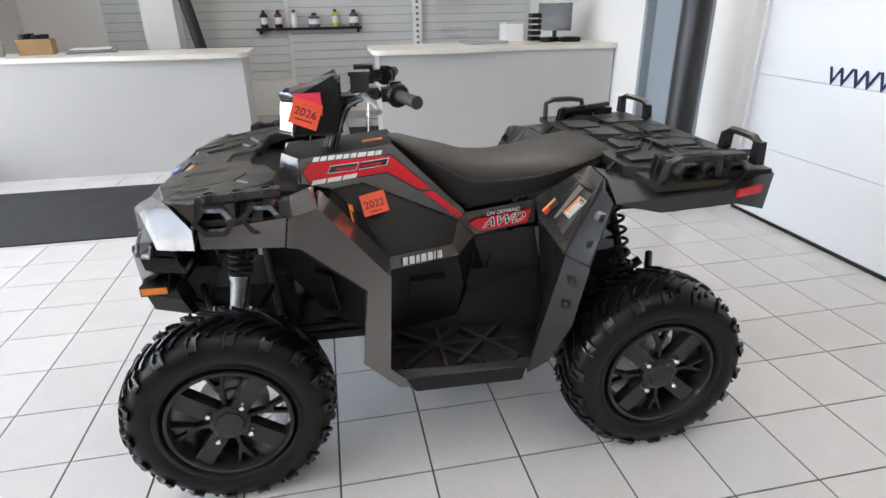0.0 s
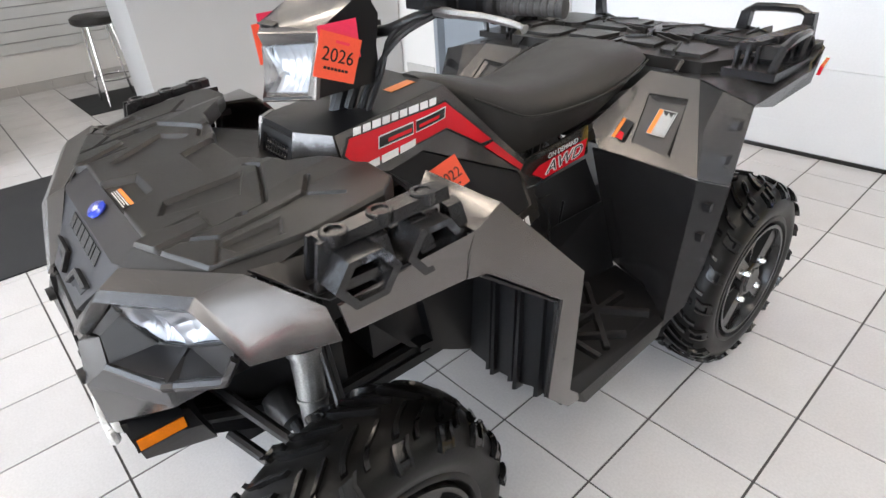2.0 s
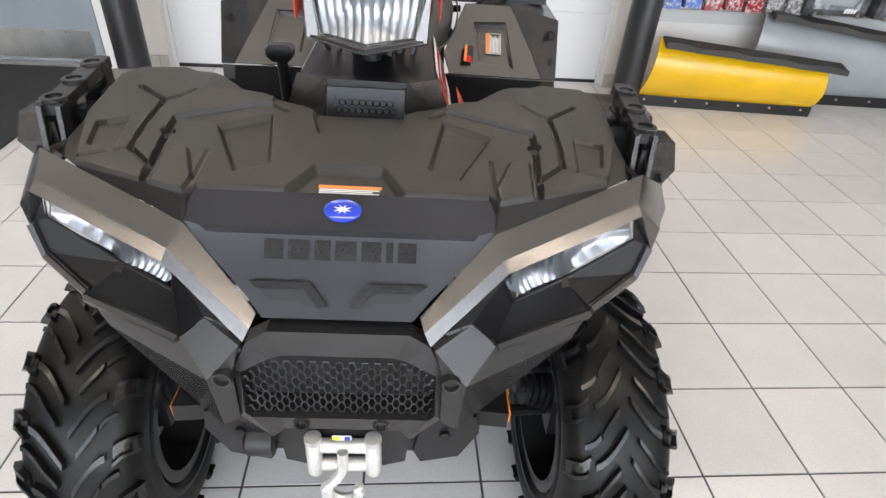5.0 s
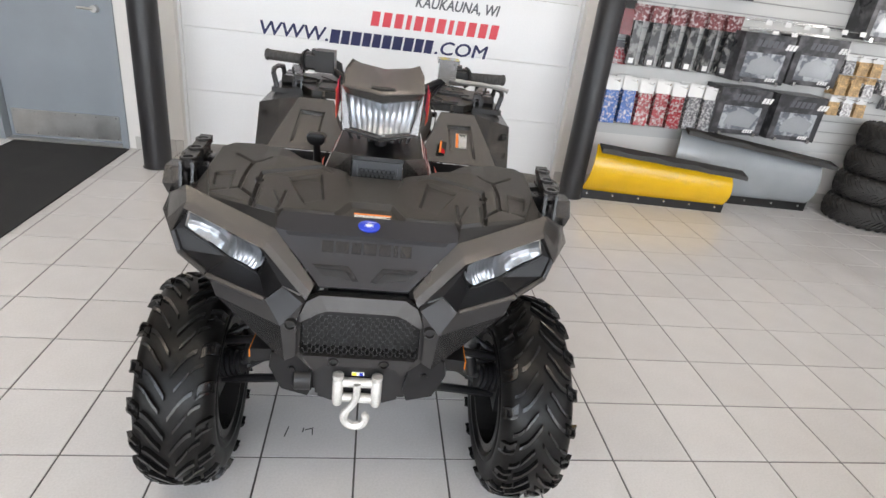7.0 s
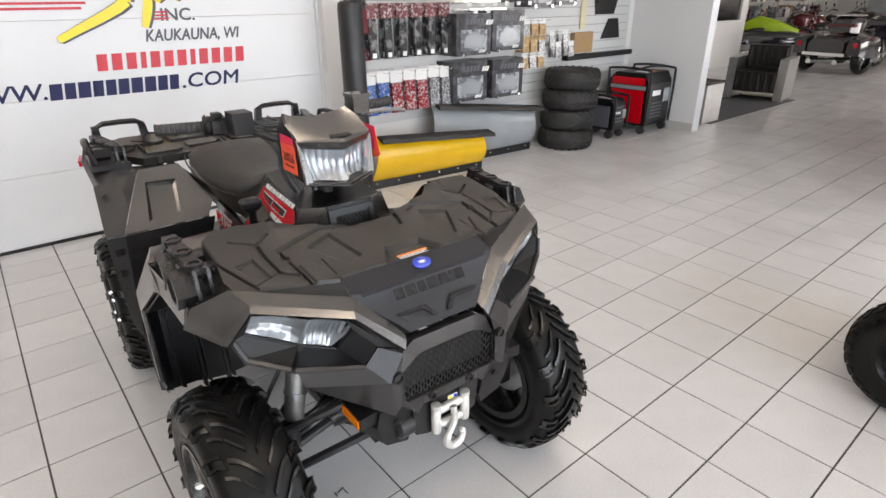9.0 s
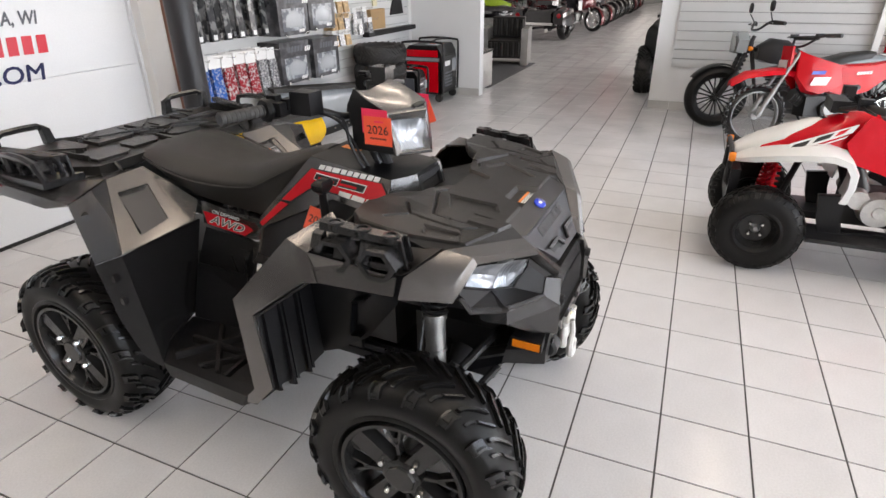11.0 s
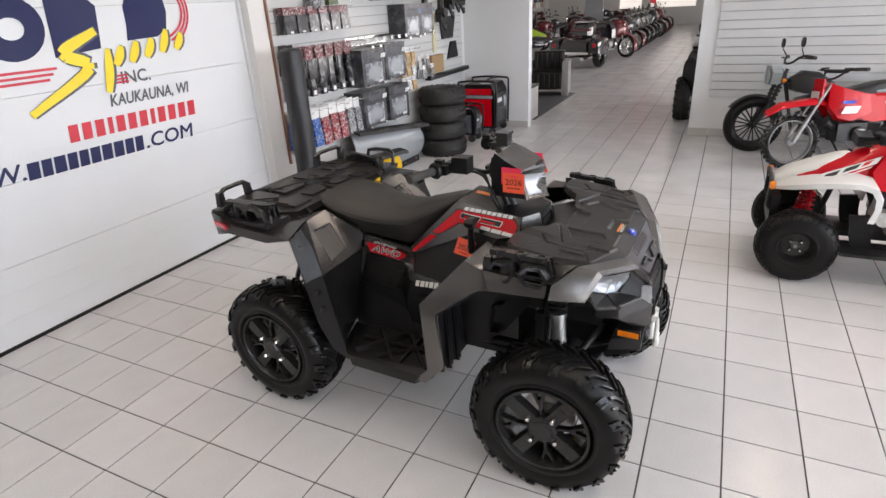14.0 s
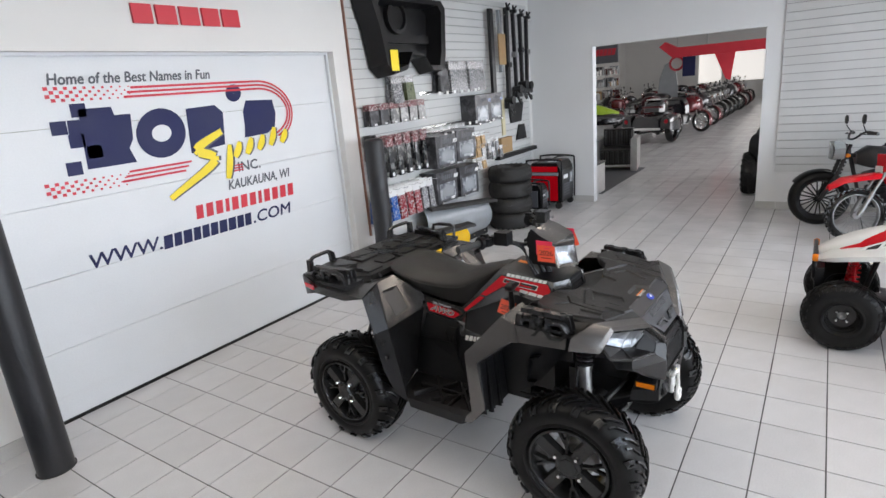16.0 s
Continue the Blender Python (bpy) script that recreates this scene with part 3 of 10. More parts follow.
# ---- posts guarding the door ----
for x, y in ((-1.85, 2.17), (1.325, 2.23)):
    bm = bmesh.new()
    add_lathe(bm, [(0.0, 0.091), (0.004, 0.095), (1.455, 0.095), (1.492, 0.088), (1.505, 0.070), (1.508, 0.0005)], 36, "z")
    post = thing("bollard", pose(x, y, 0), "black painted steel bollard guarding the overhead door", "bollard", "bollards at the door")
    part("sleeve", bm, POST_BLACK, post, smooth=40)
    bm = bmesh.new()
    add_lathe(bm, [(0.0008, 0.103), (0.003, 0.103), (0.006, 0.0955), (0.0008, 0.0955)], 36, "z", closed=True)
    part("sealant", bm, RUBBER_DRY, post, "thin dark sealant at the foot", 40)

# ---- entrance mats ----
bm = box(-3.42, -2.16, -4.0, 0.12, 0.001, 0.010, 0.003)
solid("floor_mat", bm, MAT_RUG, "long dark ribbed entrance mat on the tiles", "mat")
bm = box(-3.0, -2.18, 0.13, 2.5, 0.001, 0.010, 0.003)
solid("floor_mat", bm, MAT_RUG, "dark ribbed mat before the steel door", "mat")


# ---- ceiling strip lights ----
for y in (-1.9, 0.9):
    for k in range(4):
        x = -3.25 + 1.9 * k
        fixture = thing("ceiling_light", pose(x, y, 2.99), "white surface-mounted ceiling strip light", "light", "ceiling_strips")
        part("housing", box(-0.93, 0.93, -0.075, 0.075, 0.03, 0.109, 0.006), WHITE_PLASTIC, fixture)
        part("diffuser", box(-0.91, 0.91, -0.055, 0.055, 0.002, 0.029, 0.004), DIFFUSER, fixture)

# ---- the quad bike ----
def add_lug(bm, surf, spine, width, height, n=5):
    """A tread block that follows the carcass. spine: (turn, across) from end to end; surf(turn, across, lift)."""
    rows = []
    for k in range(n + 1):
        f = k / n * (len(spine) - 1)
        i = min(int(f), len(spine) - 2)
        f -= i
        t = spine[i][0] * (1 - f) + spine[i + 1][0] * f
        s = spine[i][1] * (1 - f) + spine[i + 1][1] * f
        row = []
        for dt, lift in ((-0.57, -0.004), (-0.45, height), (0.45, height), (0.57, -0.004)):
            row.append(bm.verts.new(surf(t + dt * width, s, lift)))
        rows.append(row)
    for a, b in zip(rows, rows[1:]):
        for k in range(3):
            bm.faces.new((a[k], a[k + 1], b[k + 1], b[k]))
    bm.faces.new(rows[0])
    bm.faces.new(rows[-1][::-1])


def carcass(half, radius, rim_r, shoulder):
    """The round of a tyre from bead to bead, (across, radius)."""
    side = [(half * 0.72, rim_r), (half * 0.90, rim_r + 0.010), (half * 0.97, rim_r + 0.016), (half * 0.97, rim_r + 0.026), (half * 0.945, rim_r + 0.030), (half * 0.985, rim_r + (radius - rim_r) * 0.38), (half, rim_r + (radius - rim_r) * 0.48), (half * 0.975, radius - shoulder * 0.95),
            (half * 0.91, radius - shoulder * 0.56), (half * 0.80, radius - shoulder * 0.30), (half * 0.60, radius - shoulder * 0.13), (half * 0.32, radius - shoulder * 0.04)]
    return [(-a, r) for a, r in side] + [(0, radius)] + side[::-1] + [(half * 0.6, rim_r - 0.006), (-half * 0.6, rim_r - 0.006)]


def tyre(radius, half, rim_r, pitches, lug=0.020, shoulder=0.05, mud=True):
    """Carcass turned round x with its outer face to +x, and the tread blocks on it."""
    bm = bmesh.new()
    add_lathe(bm, carcass(half, radius, rim_r, shoulder), 60, "x", closed=True)
    tread = bmesh.new()
    ring_pts = [(0.0, 0.0, radius), (0.32, half * 0.32, radius - shoulder * 0.04), (0.60, half * 0.60, radius - shoulder * 0.13), (0.80, half * 0.80, radius - shoulder * 0.30), (0.92, half * 0.91, radius - shoulder * 0.56), (1.05, half * 0.975, radius - shoulder * 0.95), (1.3, half, radius - shoulder * 1.6)]

    def surf(t, s, lift):
        a = abs(s)
        for (s0, x0, r0), (s1, x1, r1) in zip(ring_pts, ring_pts[1:]):
            if a <= s1 or s1 == 1.3:
                f = (a - s0) / (s1 - s0)
                x, r = x0 + (x1 - x0) * f, r0 + (r1 - r0) * f
                nx, nr = (r0 - r1), (x1 - x0)
                ln = math.hypot(nx, nr)
                x, r = x + lift * nx / ln, r + lift * nr / ln
                break
        x = x if s >= 0 else -x
        return (x, r * math.cos(t), r * math.sin(t))

    step = 2 * math.pi / pitches
    for i in range(pitches):
        t = i * step
        for side, off in ((1, 0), (-1, 0.5)):
            u = t + off * step
            if mud:
                at = lambda *pts: [(u + step * a, side * b) for a, b in pts]  # noqa: E731
                # broad shoulder block: two prongs joined by a low floor and an outer bridge
                add_lug(tread, surf, at((0.30, 0.66), (0.42, 0.80), (0.44, 0.94)), 0.090, lug * 0.40, 4)
                add_lug(tread, surf, at((0.16, 0.64), (0.28, 0.79), (0.30, 0.95)), 0.026, lug, 4)
                add_lug(tread, surf, at((0.45, 0.67), (0.55, 0.82), (0.56, 0.98)), 0.026, lug, 4)
                add_lug(tread, surf, at((0.43, 0.88), (0.43, 0.95)), 0.075, lug * 0.9, 2)
                # slanted bar from the crown outwards
                add_lug(tread, surf, at((-0.30, 0.04), (-0.04, 0.22), (0.22, 0.42), (0.30, 0.58)), 0.044, lug, 5)
                # shorter bar between, with a low heel
                add_lug(tread, surf, at((0.36, 0.16), (0.56, 0.32), (0.78, 0.46)), 0.036, lug * 0.95, 4)
                add_lug(tread, surf, at((0.80, 0.50), (0.94, 0.62), (0.98, 0.74)), 0.034, lug * 0.8, 3)
            else:
                for s0, s1, sh in ((0.03, 0.28, 0.0), (0.38, 0.62, 0.5), (0.72, 0.93, 0.15)):
                    add_lug(tread, surf, [(u + step * sh, side * s0), (u + step * (sh + 0.12), side * s1)], step * 0.52, lug, 2)
    return bm, tread


def with_tread(ob, tread_mesh):
    blocks = new("tread", tread_mesh)
    blocks.parent = ob
    tagged(blocks, kind="stuff")
    return ob


def x_rim(r, depth):
    """Four broad spokes set as an X, with a forked thin spoke between each two."""
    bm = bmesh.new()
    add_lathe(bm, [(depth, r + 0.004), (depth + 0.008, r + 0.002), (depth + 0.008, r - 0.008), (depth - 0.006, r - 0.014), (depth - 0.05, r - 0.020), (-depth, r - 0.020), (-depth, r + 0.004)], 48, "x", closed=True)
    x0, x1 = depth - 0.038, depth - 0.003

    def arm(a, pts, lo=x0, hi=x1):
        c, s = math.cos(a), math.sin(a)
        rot = lambda p, x: (x, p[0] * c - p[1] * s, p[0] * s + p[1] * c)  # noqa: E731
        sub = bmesh.new()
        add_hexa(sub, [rot(p, lo) for p in pts], [rot((p[0], p[1] * 0.82), hi) for p in pts])
        bevel(sub, 0.003, 1)
        join(bm, sub)

    for k in range(4):
        a = radians(45 + 90 * k)
        arm(a, [(0.03, -0.030), (r - 0.010, -0.034), (r - 0.010, 0.034), (0.03, 0.030)])
        b = radians(90 * k)
        arm(b, [(0.04, -0.007), (r * 0.70, -0.006), (r * 0.70, 0.006), (0.04, 0.007)], x0 + 0.002, x1 - 0.010)
        for s in (1, -1):
            arm(b, [(r * 0.58, s * 0.004 - 0.005), (r - 0.012, s * 0.030 - 0.006), (r - 0.012, s * 0.030 + 0.006), (r * 0.58, s * 0.004 + 0.005)], x0 + 0.002, x1 - 0.010)
    add_lathe(bm, [(depth - 0.034, 0.062), (depth - 0.002, 0.060), (depth + 0.002, 0.052), (depth + 0.002, 0.044), (depth + 0.008, 0.041), (depth + 0.008, 0.0005)], 8, "x")
    return bm


def wheel(parent, m, round_mesh, tread_mesh, rim_mesh, depth, turn):
    ob = with_tread(new("tyre", round_mesh), tread_mesh)
    ob.parent, ob.matrix_basis = parent, m
    r = new("rim", rim_mesh)
    r.parent, r.matrix_basis = ob, pose(0, 0, 0, turn, 0, 0)
    for k in range(4):
        n = new("lug_nut", nut_mesh)
        n.parent = ob
        a = radians(45 + 90 * k + turn)
        n.matrix_basis = pose(depth - 0.006, 0.068 * math.cos(a), 0.068 * math.sin(a))
    d = new("brake_disc", disc_mesh)
    d.parent = ob
    return ob


ATV = pose(-0.269, 0.102, 0, 0, 0, -2.4)
quad = thing("quad_bike", ATV, "titanium grey quad bike with black racks and red graphics", "quad bike")

rim_front, rim_rear = mesh_of("rim", x_rim(0.180, 0.091), RIM, 30), mesh_of("rim", x_rim(0.180, 0.104), RIM, 30)
bm = bmesh.new()
add_lathe(bm, [(0, 0.0115), (0.012, 0.011), (0.020, 0.007), (0.021, 0.0005)], 8, "x")
nut_mesh = mesh_of("lug_nut", bm, CHROME, 30)
bm = bmesh.new()
add_lathe(bm, [(-0.02, 0.105), (-0.016, 0.105), (-0.016, 0.05), (-0.02, 0.05)], 32, "x", closed=True)
add_lathe(bm, [(-0.06, 0.045), (0.03, 0.045)], 16, "x")
disc_mesh = mesh_of("brake_disc", bm, STEEL, 30)
HUB = 0.292
for side in (1, -1):
    for y, half, rim_m, depth, turn in ((-0.68, 0.102, rim_front, 0.091, 8), (0.68, 0.116, rim_rear, 0.104, 3)):
        pair = tyre(0.301, half, 0.182, 18, 0.0135)
        for bm in pair:
            bmesh.ops.rotate(bm, verts=bm.verts[:], matrix=Matrix.Rotation(radians(turn * 1.7), 3, "X"))
            for v in bm.verts:  # the load flattens the tread where it stands
                if v.co.z < -HUB + 0.002:
                    v.co.z = -HUB + 0.002
        x = side * (0.488 if y < 0 else 0.478)
        wheel(quad, pose(x, y, HUB) @ pose(0, 0, 0, 0, 0, (0 if side > 0 else 180) + (3.0 if y < 0 else 0)), mesh_of("tyre", pair[0], RUBBER_SIDE, 35), mesh_of("tread", pair[1], RUBBER, 30), rim_m, depth, turn)

# --- hood with moulded panels (front storage lid) ---
def hood_z(x, y):
    ax = np.abs(x)
    return 0.921 + (y + 0.835) * 0.135 + 0.009 * np.clip((y + 0.66) / 0.09, 0, 1) * np.clip((0.31 - ax) / 0.04, 0, 1) * np.clip((ax - 0.11) / 0.06, 0, 1)


def far_from(x, y, line):
    """Distance from each point to a broken line."""
    best = np.full(x.shape, 9.0)
    for (ax, ay), (bx, by) in zip(line, line[1:]):
        dx, dy = bx - ax, by - ay
        f = np.clip(((x - ax) * dx + (y - ay) * dy) / (dx * dx + dy * dy), 0, 1)
        best = np.minimum(best, np.hypot(x - ax - f * dx, y - ay - f * dy))
    return best


def within(x, y, outline):
    odd = np.zeros(x.shape, bool)
    for (ax, ay), (bx, by) in zip(outline, outline[1:] + outline[:1]):
        if ay != by:
            odd ^= ((ay > y) != (by > y)) & (x < (bx - ax) * (y - ay) / (by - ay) + ax)
    return odd


def hood_shape():
    xs = np.unique(np.concatenate([np.linspace(0, 0.437, 190), [0.208, 0.213, 0.222]]))
    yf = np.interp(xs, [0, 0.208, 0.222, 0.392, 0.432, 0.437], [-0.829, -0.827, -0.848, -0.789, -0.66, -0.63])
    yr = np.interp(xs, [0, 0.08, 0.10, 0.205, 0.25, 0.33, 0.406, 0.437], [-0.60, -0.60, -0.587, -0.567, -0.52, -0.475, -0.482, -0.52])
    n = 136
    f = np.linspace(0, 1, n)
    x = np.repeat(xs[:, None], n, 1)
    y = yf[:, None] * (1 - f) + yr[:, None] * f
    z = hood_z(x, y)
    # outer panels stand a little higher than the middle
    outer = [(0.285, -0.86), (0.285, -0.79), (0.292, -0.70), (0.293, -0.654), (0.15, -0.60), (0.15, -0.40), (0.6, -0.40), (0.6, -0.86)]
    edge = far_from(x, y, outer[:5])
    z += np.where(within(x, y, outer), 0.004 * np.clip(edge / 0.003, 0, 1), 0)
    for line, w, d in (([(0.285, -0.79), (0.292, -0.70), (0.293, -0.654), (0.15, -0.600), (0.12, -0.615)], 0.0028, 0.011), ([(0.329, -0.603), (0.333, -0.674), (0.329, -0.748), (0.286, -0.79), (0.282, -0.85)], 0.0028, 0.012),
                       ([(0.382, -0.56), (0.329, -0.603), (0.287, -0.573)], 0.0028, 0.012), ([(0.329, -0.748), (0.45, -0.80)], 0.0022, 0.006), ([(0.217, -0.74), (0.217, -0.813)], 0.0022, 0.005)):
        z -= 0.65 * d * np.clip((w * 1.8 - far_from(x, y, line)) / w, 0, 1)
    for outline, d, w in (([(0.142, -0.628), (0.224, -0.668), (0.166, -0.792), (0.118, -0.767)], 0.008, 0.005), ([(-0.09, -0.86), (-0.0525, -0.765), (0.0525, -0.765), (0.09, -0.83), (0.09, -0.86)], 0.013, 0.009),
                          ([(-0.08, -0.58), (-0.076, -0.63), (-0.061, -0.677), (0.061, -0.677), (0.076, -0.63), (0.08, -0.58)], 0.010, 0.005), ([(0.245, -0.74), (0.279, -0.74), (0.275, -0.83), (0.22, -0.848), (0.217, -0.813)], -0.006, 0.004),
                          ([(0.35, -0.76), (0.395, -0.745), (0.408, -0.68), (0.36, -0.66)], 0.007, 0.004)):
        z -= d * np.where(within(x, y, outline), np.clip(far_from(x, y, outline + outline[:1]) / w, 0, 1), 0)
    z -= 0.012 * np.clip((0.011 - np.hypot(x - 0.292, y + 0.695)) / 0.004, 0, 1)
    # rounded rim
    rim = np.minimum(np.minimum(f, 1 - f)[None, :] * (yr - yf)[:, None], 0.437 - x)
    z -= 0.006 * np.clip(1 - rim / 0.006, 0, 1) ** 2
    return x, y, z


hx, hy, hz = hood_shape()
bm = bmesh.new()
rows = []
for i in list(range(len(hx) - 1, 0, -1)) + list(range(len(hx))):
    s_ = -1 if len(rows) < len(hx) - 1 else 1
    row = [bm.verts.new((s_ * hx[i, k], hy[i, k], hz[i, k])) for k in range(hx.shape[1])]
    low = [bm.verts.new((s_ * hx[i, k], hy[i, k], hz[i, k] - 0.03)) for k in (0, -1)]
    rows.append([low[0]] + row + [low[1]])
for a, b in zip(rows, rows[1:]):
    for k in range(len(a) - 1):
        bm.faces.new((a[k], a[k + 1], b[k + 1], b[k]))
for row in (rows[0], rows[-1]):
    low = [bm.verts.new((v.co.x, v.co.y, v.co.z - 0.03)) for v in row[1:-1]]
    for k in range(len(low) - 1):
        bm.faces.new((row[k + 1], row[k + 2], low[k + 1], low[k]))
for s_ in (1, -1):
    add_sheet(bm, [(s_ * 0.222, -0.848, 0.917), (s_ * 0.392, -0.789, 0.924), (s_ * 0.448, -0.735, 0.918), (s_ * 0.436, -0.63, 0.944), (s_ * 0.216, -0.876, 0.890)], [(0, 1, 2, 4), (1, 3, 2)], 0.006)
hood = part("hood", bm, PLASTIC_TOP, quad, "black textured front storage lid", 28)
for side in (1, -1):
    # black plug gives the latch hole its inner shade as colour
    bm = bmesh.new()
    add_cyl(bm, (side * 0.292, -0.695, 0.915), (side * 0.292, -0.695, 0.934), 0.0135, 0.0135, 16)
    part("latch_hole", bm, INK, hood, "black plug for the shade in the latch hole", True)

# nose plate below the lid, with a raised badge and embossed bars
bm = bmesh.new()
nose_v = [(0.210, -0.828, 0.916), (0.193, -0.880, 0.889), (0.186, -0.878, 0.877), (0.170, -0.903, 0.845), (0.124, -0.934, 0.806), (0.104, -0.950, 0.786), (0.226, -0.870, 0.893)]
nv = nose_v + [(-x, y, z) for x, y, z in nose_v]
add_sheet(bm, nv, [(0, 1, 8, 7), (1, 2, 9, 8), (2, 3, 10, 9), (3, 4, 11, 10), (4, 5, 12, 11), (0, 6, 1), (7, 8, 13), (6, 3, 2, 1), (13, 8, 9, 10)], 0.02)
bevel(bm, 0.003, 2, 12)
nose = part("nose_panel", bm, NOSE, quad, "smooth dark front panel", 20)
slope = frame_on((0, -0.8905, 0.861), (1, 0, 0), (0, 0.62, 0.78))
bm = bars([0.026, 0.030, 0.022, 0.030, 0.028, 0.010, 0.026], 0.028, 0.0065, 0.0, 0.0022)
bevel(bm, 0.0012, 1)
part("lettering", bm, PANEL, nose, "embossed black bars", m=slope)
slope = frame_on((0, -0.9255, 0.817), (1, 0, 0), (0, 0.62, 0.78))
for s in (1, -1):
    bm = bmesh.new()
    add_prism(bm, [(s * x, y) for x, y in ((0.014, -0.034), (0.040, -0.001), (0.124, -0.001), (0.112, -0.010), (0.048, -0.011), (0.027, -0.036))][::s], "z", -0.001, 0.009)
    bevel(bm, 0.002, 1)
    vent = part("vent", bm, PANEL, nose, m=slope @ pose(0, 0.012, 0))
    # flat black plate on the nose paints the shade inside the vent
    part("recess", plate([(s * x, y) for x, y in ((0.030, -0.034), (0.049, -0.012), (0.110, -0.011), (0.098, -0.026), (0.052, -0.028), (0.046, -0.034))][::s], 0.0016), INK, vent, "flat black plate for the shade in the vent")
bm = bmesh.new()
add_loft(bm, [[(0.0265 * f * math.cos(a), 0.0185 * f * math.sin(a), z) for a in (2 * math.pi * i / 28 for i in range(28))] for f, z in ((1, 0), (1, 0.003), (0.85, 0.005))])
badge = part("badge", bm, BLUE_BADGE, nose, "oval blue badge with a pale star shape", 40, m=frame_on((0.0, -0.855, 0.9045), (1, 0, 0), (0, 0.89, 0.46)))
bm = bmesh.new()
for k in range(4):
    a = math.pi * k / 4 + 0.4
    add_prism(bm, [(0.013 * math.cos(a), 0.008 * math.sin(a)), (0.002 * math.cos(a + 1.57), 0.002 * math.sin(a + 1.57)), (-0.013 * math.cos(a), -0.008 * math.sin(a)), (-0.002 * math.cos(a + 1.57), -0.002 * math.sin(a + 1.57))], "z", 0.005, 0.0056)
part("star", bm, WHITE_DECAL, badge)
bm = bmesh.new()
label_m = frame_on((0.005, -0.811, 0.9128), (1, 0, 0), (0, 0.99, 0.134))
hood_label = part("warning_label", plate([(-0.046, -0.010), (0.046, -0.010), (0.046, 0.010), (-0.046, 0.010)], 0.0008), INK, hood, "black, white and orange warning label", m=label_m)
part("stripe", plate([(-0.046, 0.003), (0.046, 0.003), (0.046, 0.010), (-0.046, 0.010)], 0.0006), ORANGE_LABEL, hood_label, m=pose(0, 0, 0.0008))
for k in range(3):
    part("stripe", plate([(-0.044, -0.0092 + 0.0042 * k), (0.043 - 0.010 * (k % 2), -0.0092 + 0.0042 * k), (0.043 - 0.010 * (k % 2), -0.007 + 0.0042 * k), (-0.044, -0.007 + 0.0042 * k)], 0.0006), WHITE_DECAL, hood_label, m=pose(0, 0, 0.0008))

# --- front fenders ---
def front_fender(bm):
    v = {"E1": (0.216, -0.876, 0.889), "E2": (0.452, -0.762, 0.936), "C1": (0.228, -0.913, 0.872), "C2": (0.431, -0.824, 0.919), "D1": (0.233, -0.927, 0.859), "D2": (0.435, -0.838, 0.906),
         "A": (0.486, -0.797, 0.818), "Ac": (0.491, -0.793, 0.857), "B": (0.523, -0.688, 0.881), "Ct": (0.114, -0.941, 0.787), "Cc": (0.121, -0.960, 0.774), "Ci": (0.130, -0.969, 0.757), "A2": (0.546, -0.684, 0.833),
         "G": (0.548, -0.44, 0.905), "B2": (0.531, -0.672, 0.878), "A3": (0.541, -0.668, 0.834), "F1": (0.545, -0.455, 0.824), "P": (0.530, -0.362, 0.922), "D1b": (0.238, -0.905, 0.850), "D2b": (0.428, -0.822, 0.896), "Ab": (0.474, -0.782, 0.822), "Cb": (0.142, -0.946, 0.754),
         "GI": (0.42, -0.45, 0.925), "PI": (0.36, -0.38, 0.935)}
    names = list(v)
    f = ["E1 E2 C2 C1", "C1 C2 D2 D1", "Ct E1 C1 Cc", "Cc C1 D1 Ci", "E2 B Ac C2", "C2 Ac A D2", "B A2 A Ac", "B2 G F1 A3", "D1 D2 D2b D1b", "D2 A Ab D2b", "Ci D1 D1b Cb", "GI PI P G"]
    add_sheet(bm, [v[n] for n in names], [[names.index(n) for n in q.split()] for q in f], 0.007)
    bevel(bm, 0.0025, 2, 14)


both("front_fender", front_fender, PAINT, quad, "titanium grey painted front fender", 22)


def rack_base(bm):
    """The textured apron between the painted fender and the storage lid, under the rail."""
    add_sheet(bm, [(0.444, -0.752, 0.934), (0.505, -0.672, 0.876), (0.512, -0.445, 0.880), (0.42, -0.45, 0.922), (0.44, -0.66, 0.918), (0.490, -0.685, 0.880)], [(0, 5, 4), (5, 1, 4), (4, 1, 2, 3)], 0.006)
    bevel(bm, 0.002, 1, 14)


both("rack_base", rack_base, PLASTIC_TOP, quad, "black textured apron under the rack rail", 22)


def front_flare(bm):
    v = {"G": (0.5475, -0.437, 0.905), "F1": (0.545, -0.452, 0.822), "P": (0.5305, -0.36, 0.922), "T": (0.573, -0.178, 0.722), "L": (0.575, -0.195, 0.42), "Q1": (0.552, -0.412, 0.818),
         "Q2": (0.578, -0.245, 0.69), "Q3": (0.578, -0.272, 0.45), "PI": (0.35, -0.365, 0.92), "TI": (0.285, -0.165, 0.655), "N": (0.562, -0.118, 0.336), "NI": (0.555, -0.17, 0.335)}
    names = list(v)
    f = ["G P Q1 F1", "P T Q2 Q1", "T L Q3 Q2", "P PI TI T", "L N NI Q3"]
    add_sheet(bm, [v[n] for n in names], [[names.index(n) for n in q.split()] for q in f], 0.008)
    bevel(bm, 0.004, 2, 14)


both("fender_flare", front_flare, PAINT, quad, "titanium grey painted fender flare", 22)


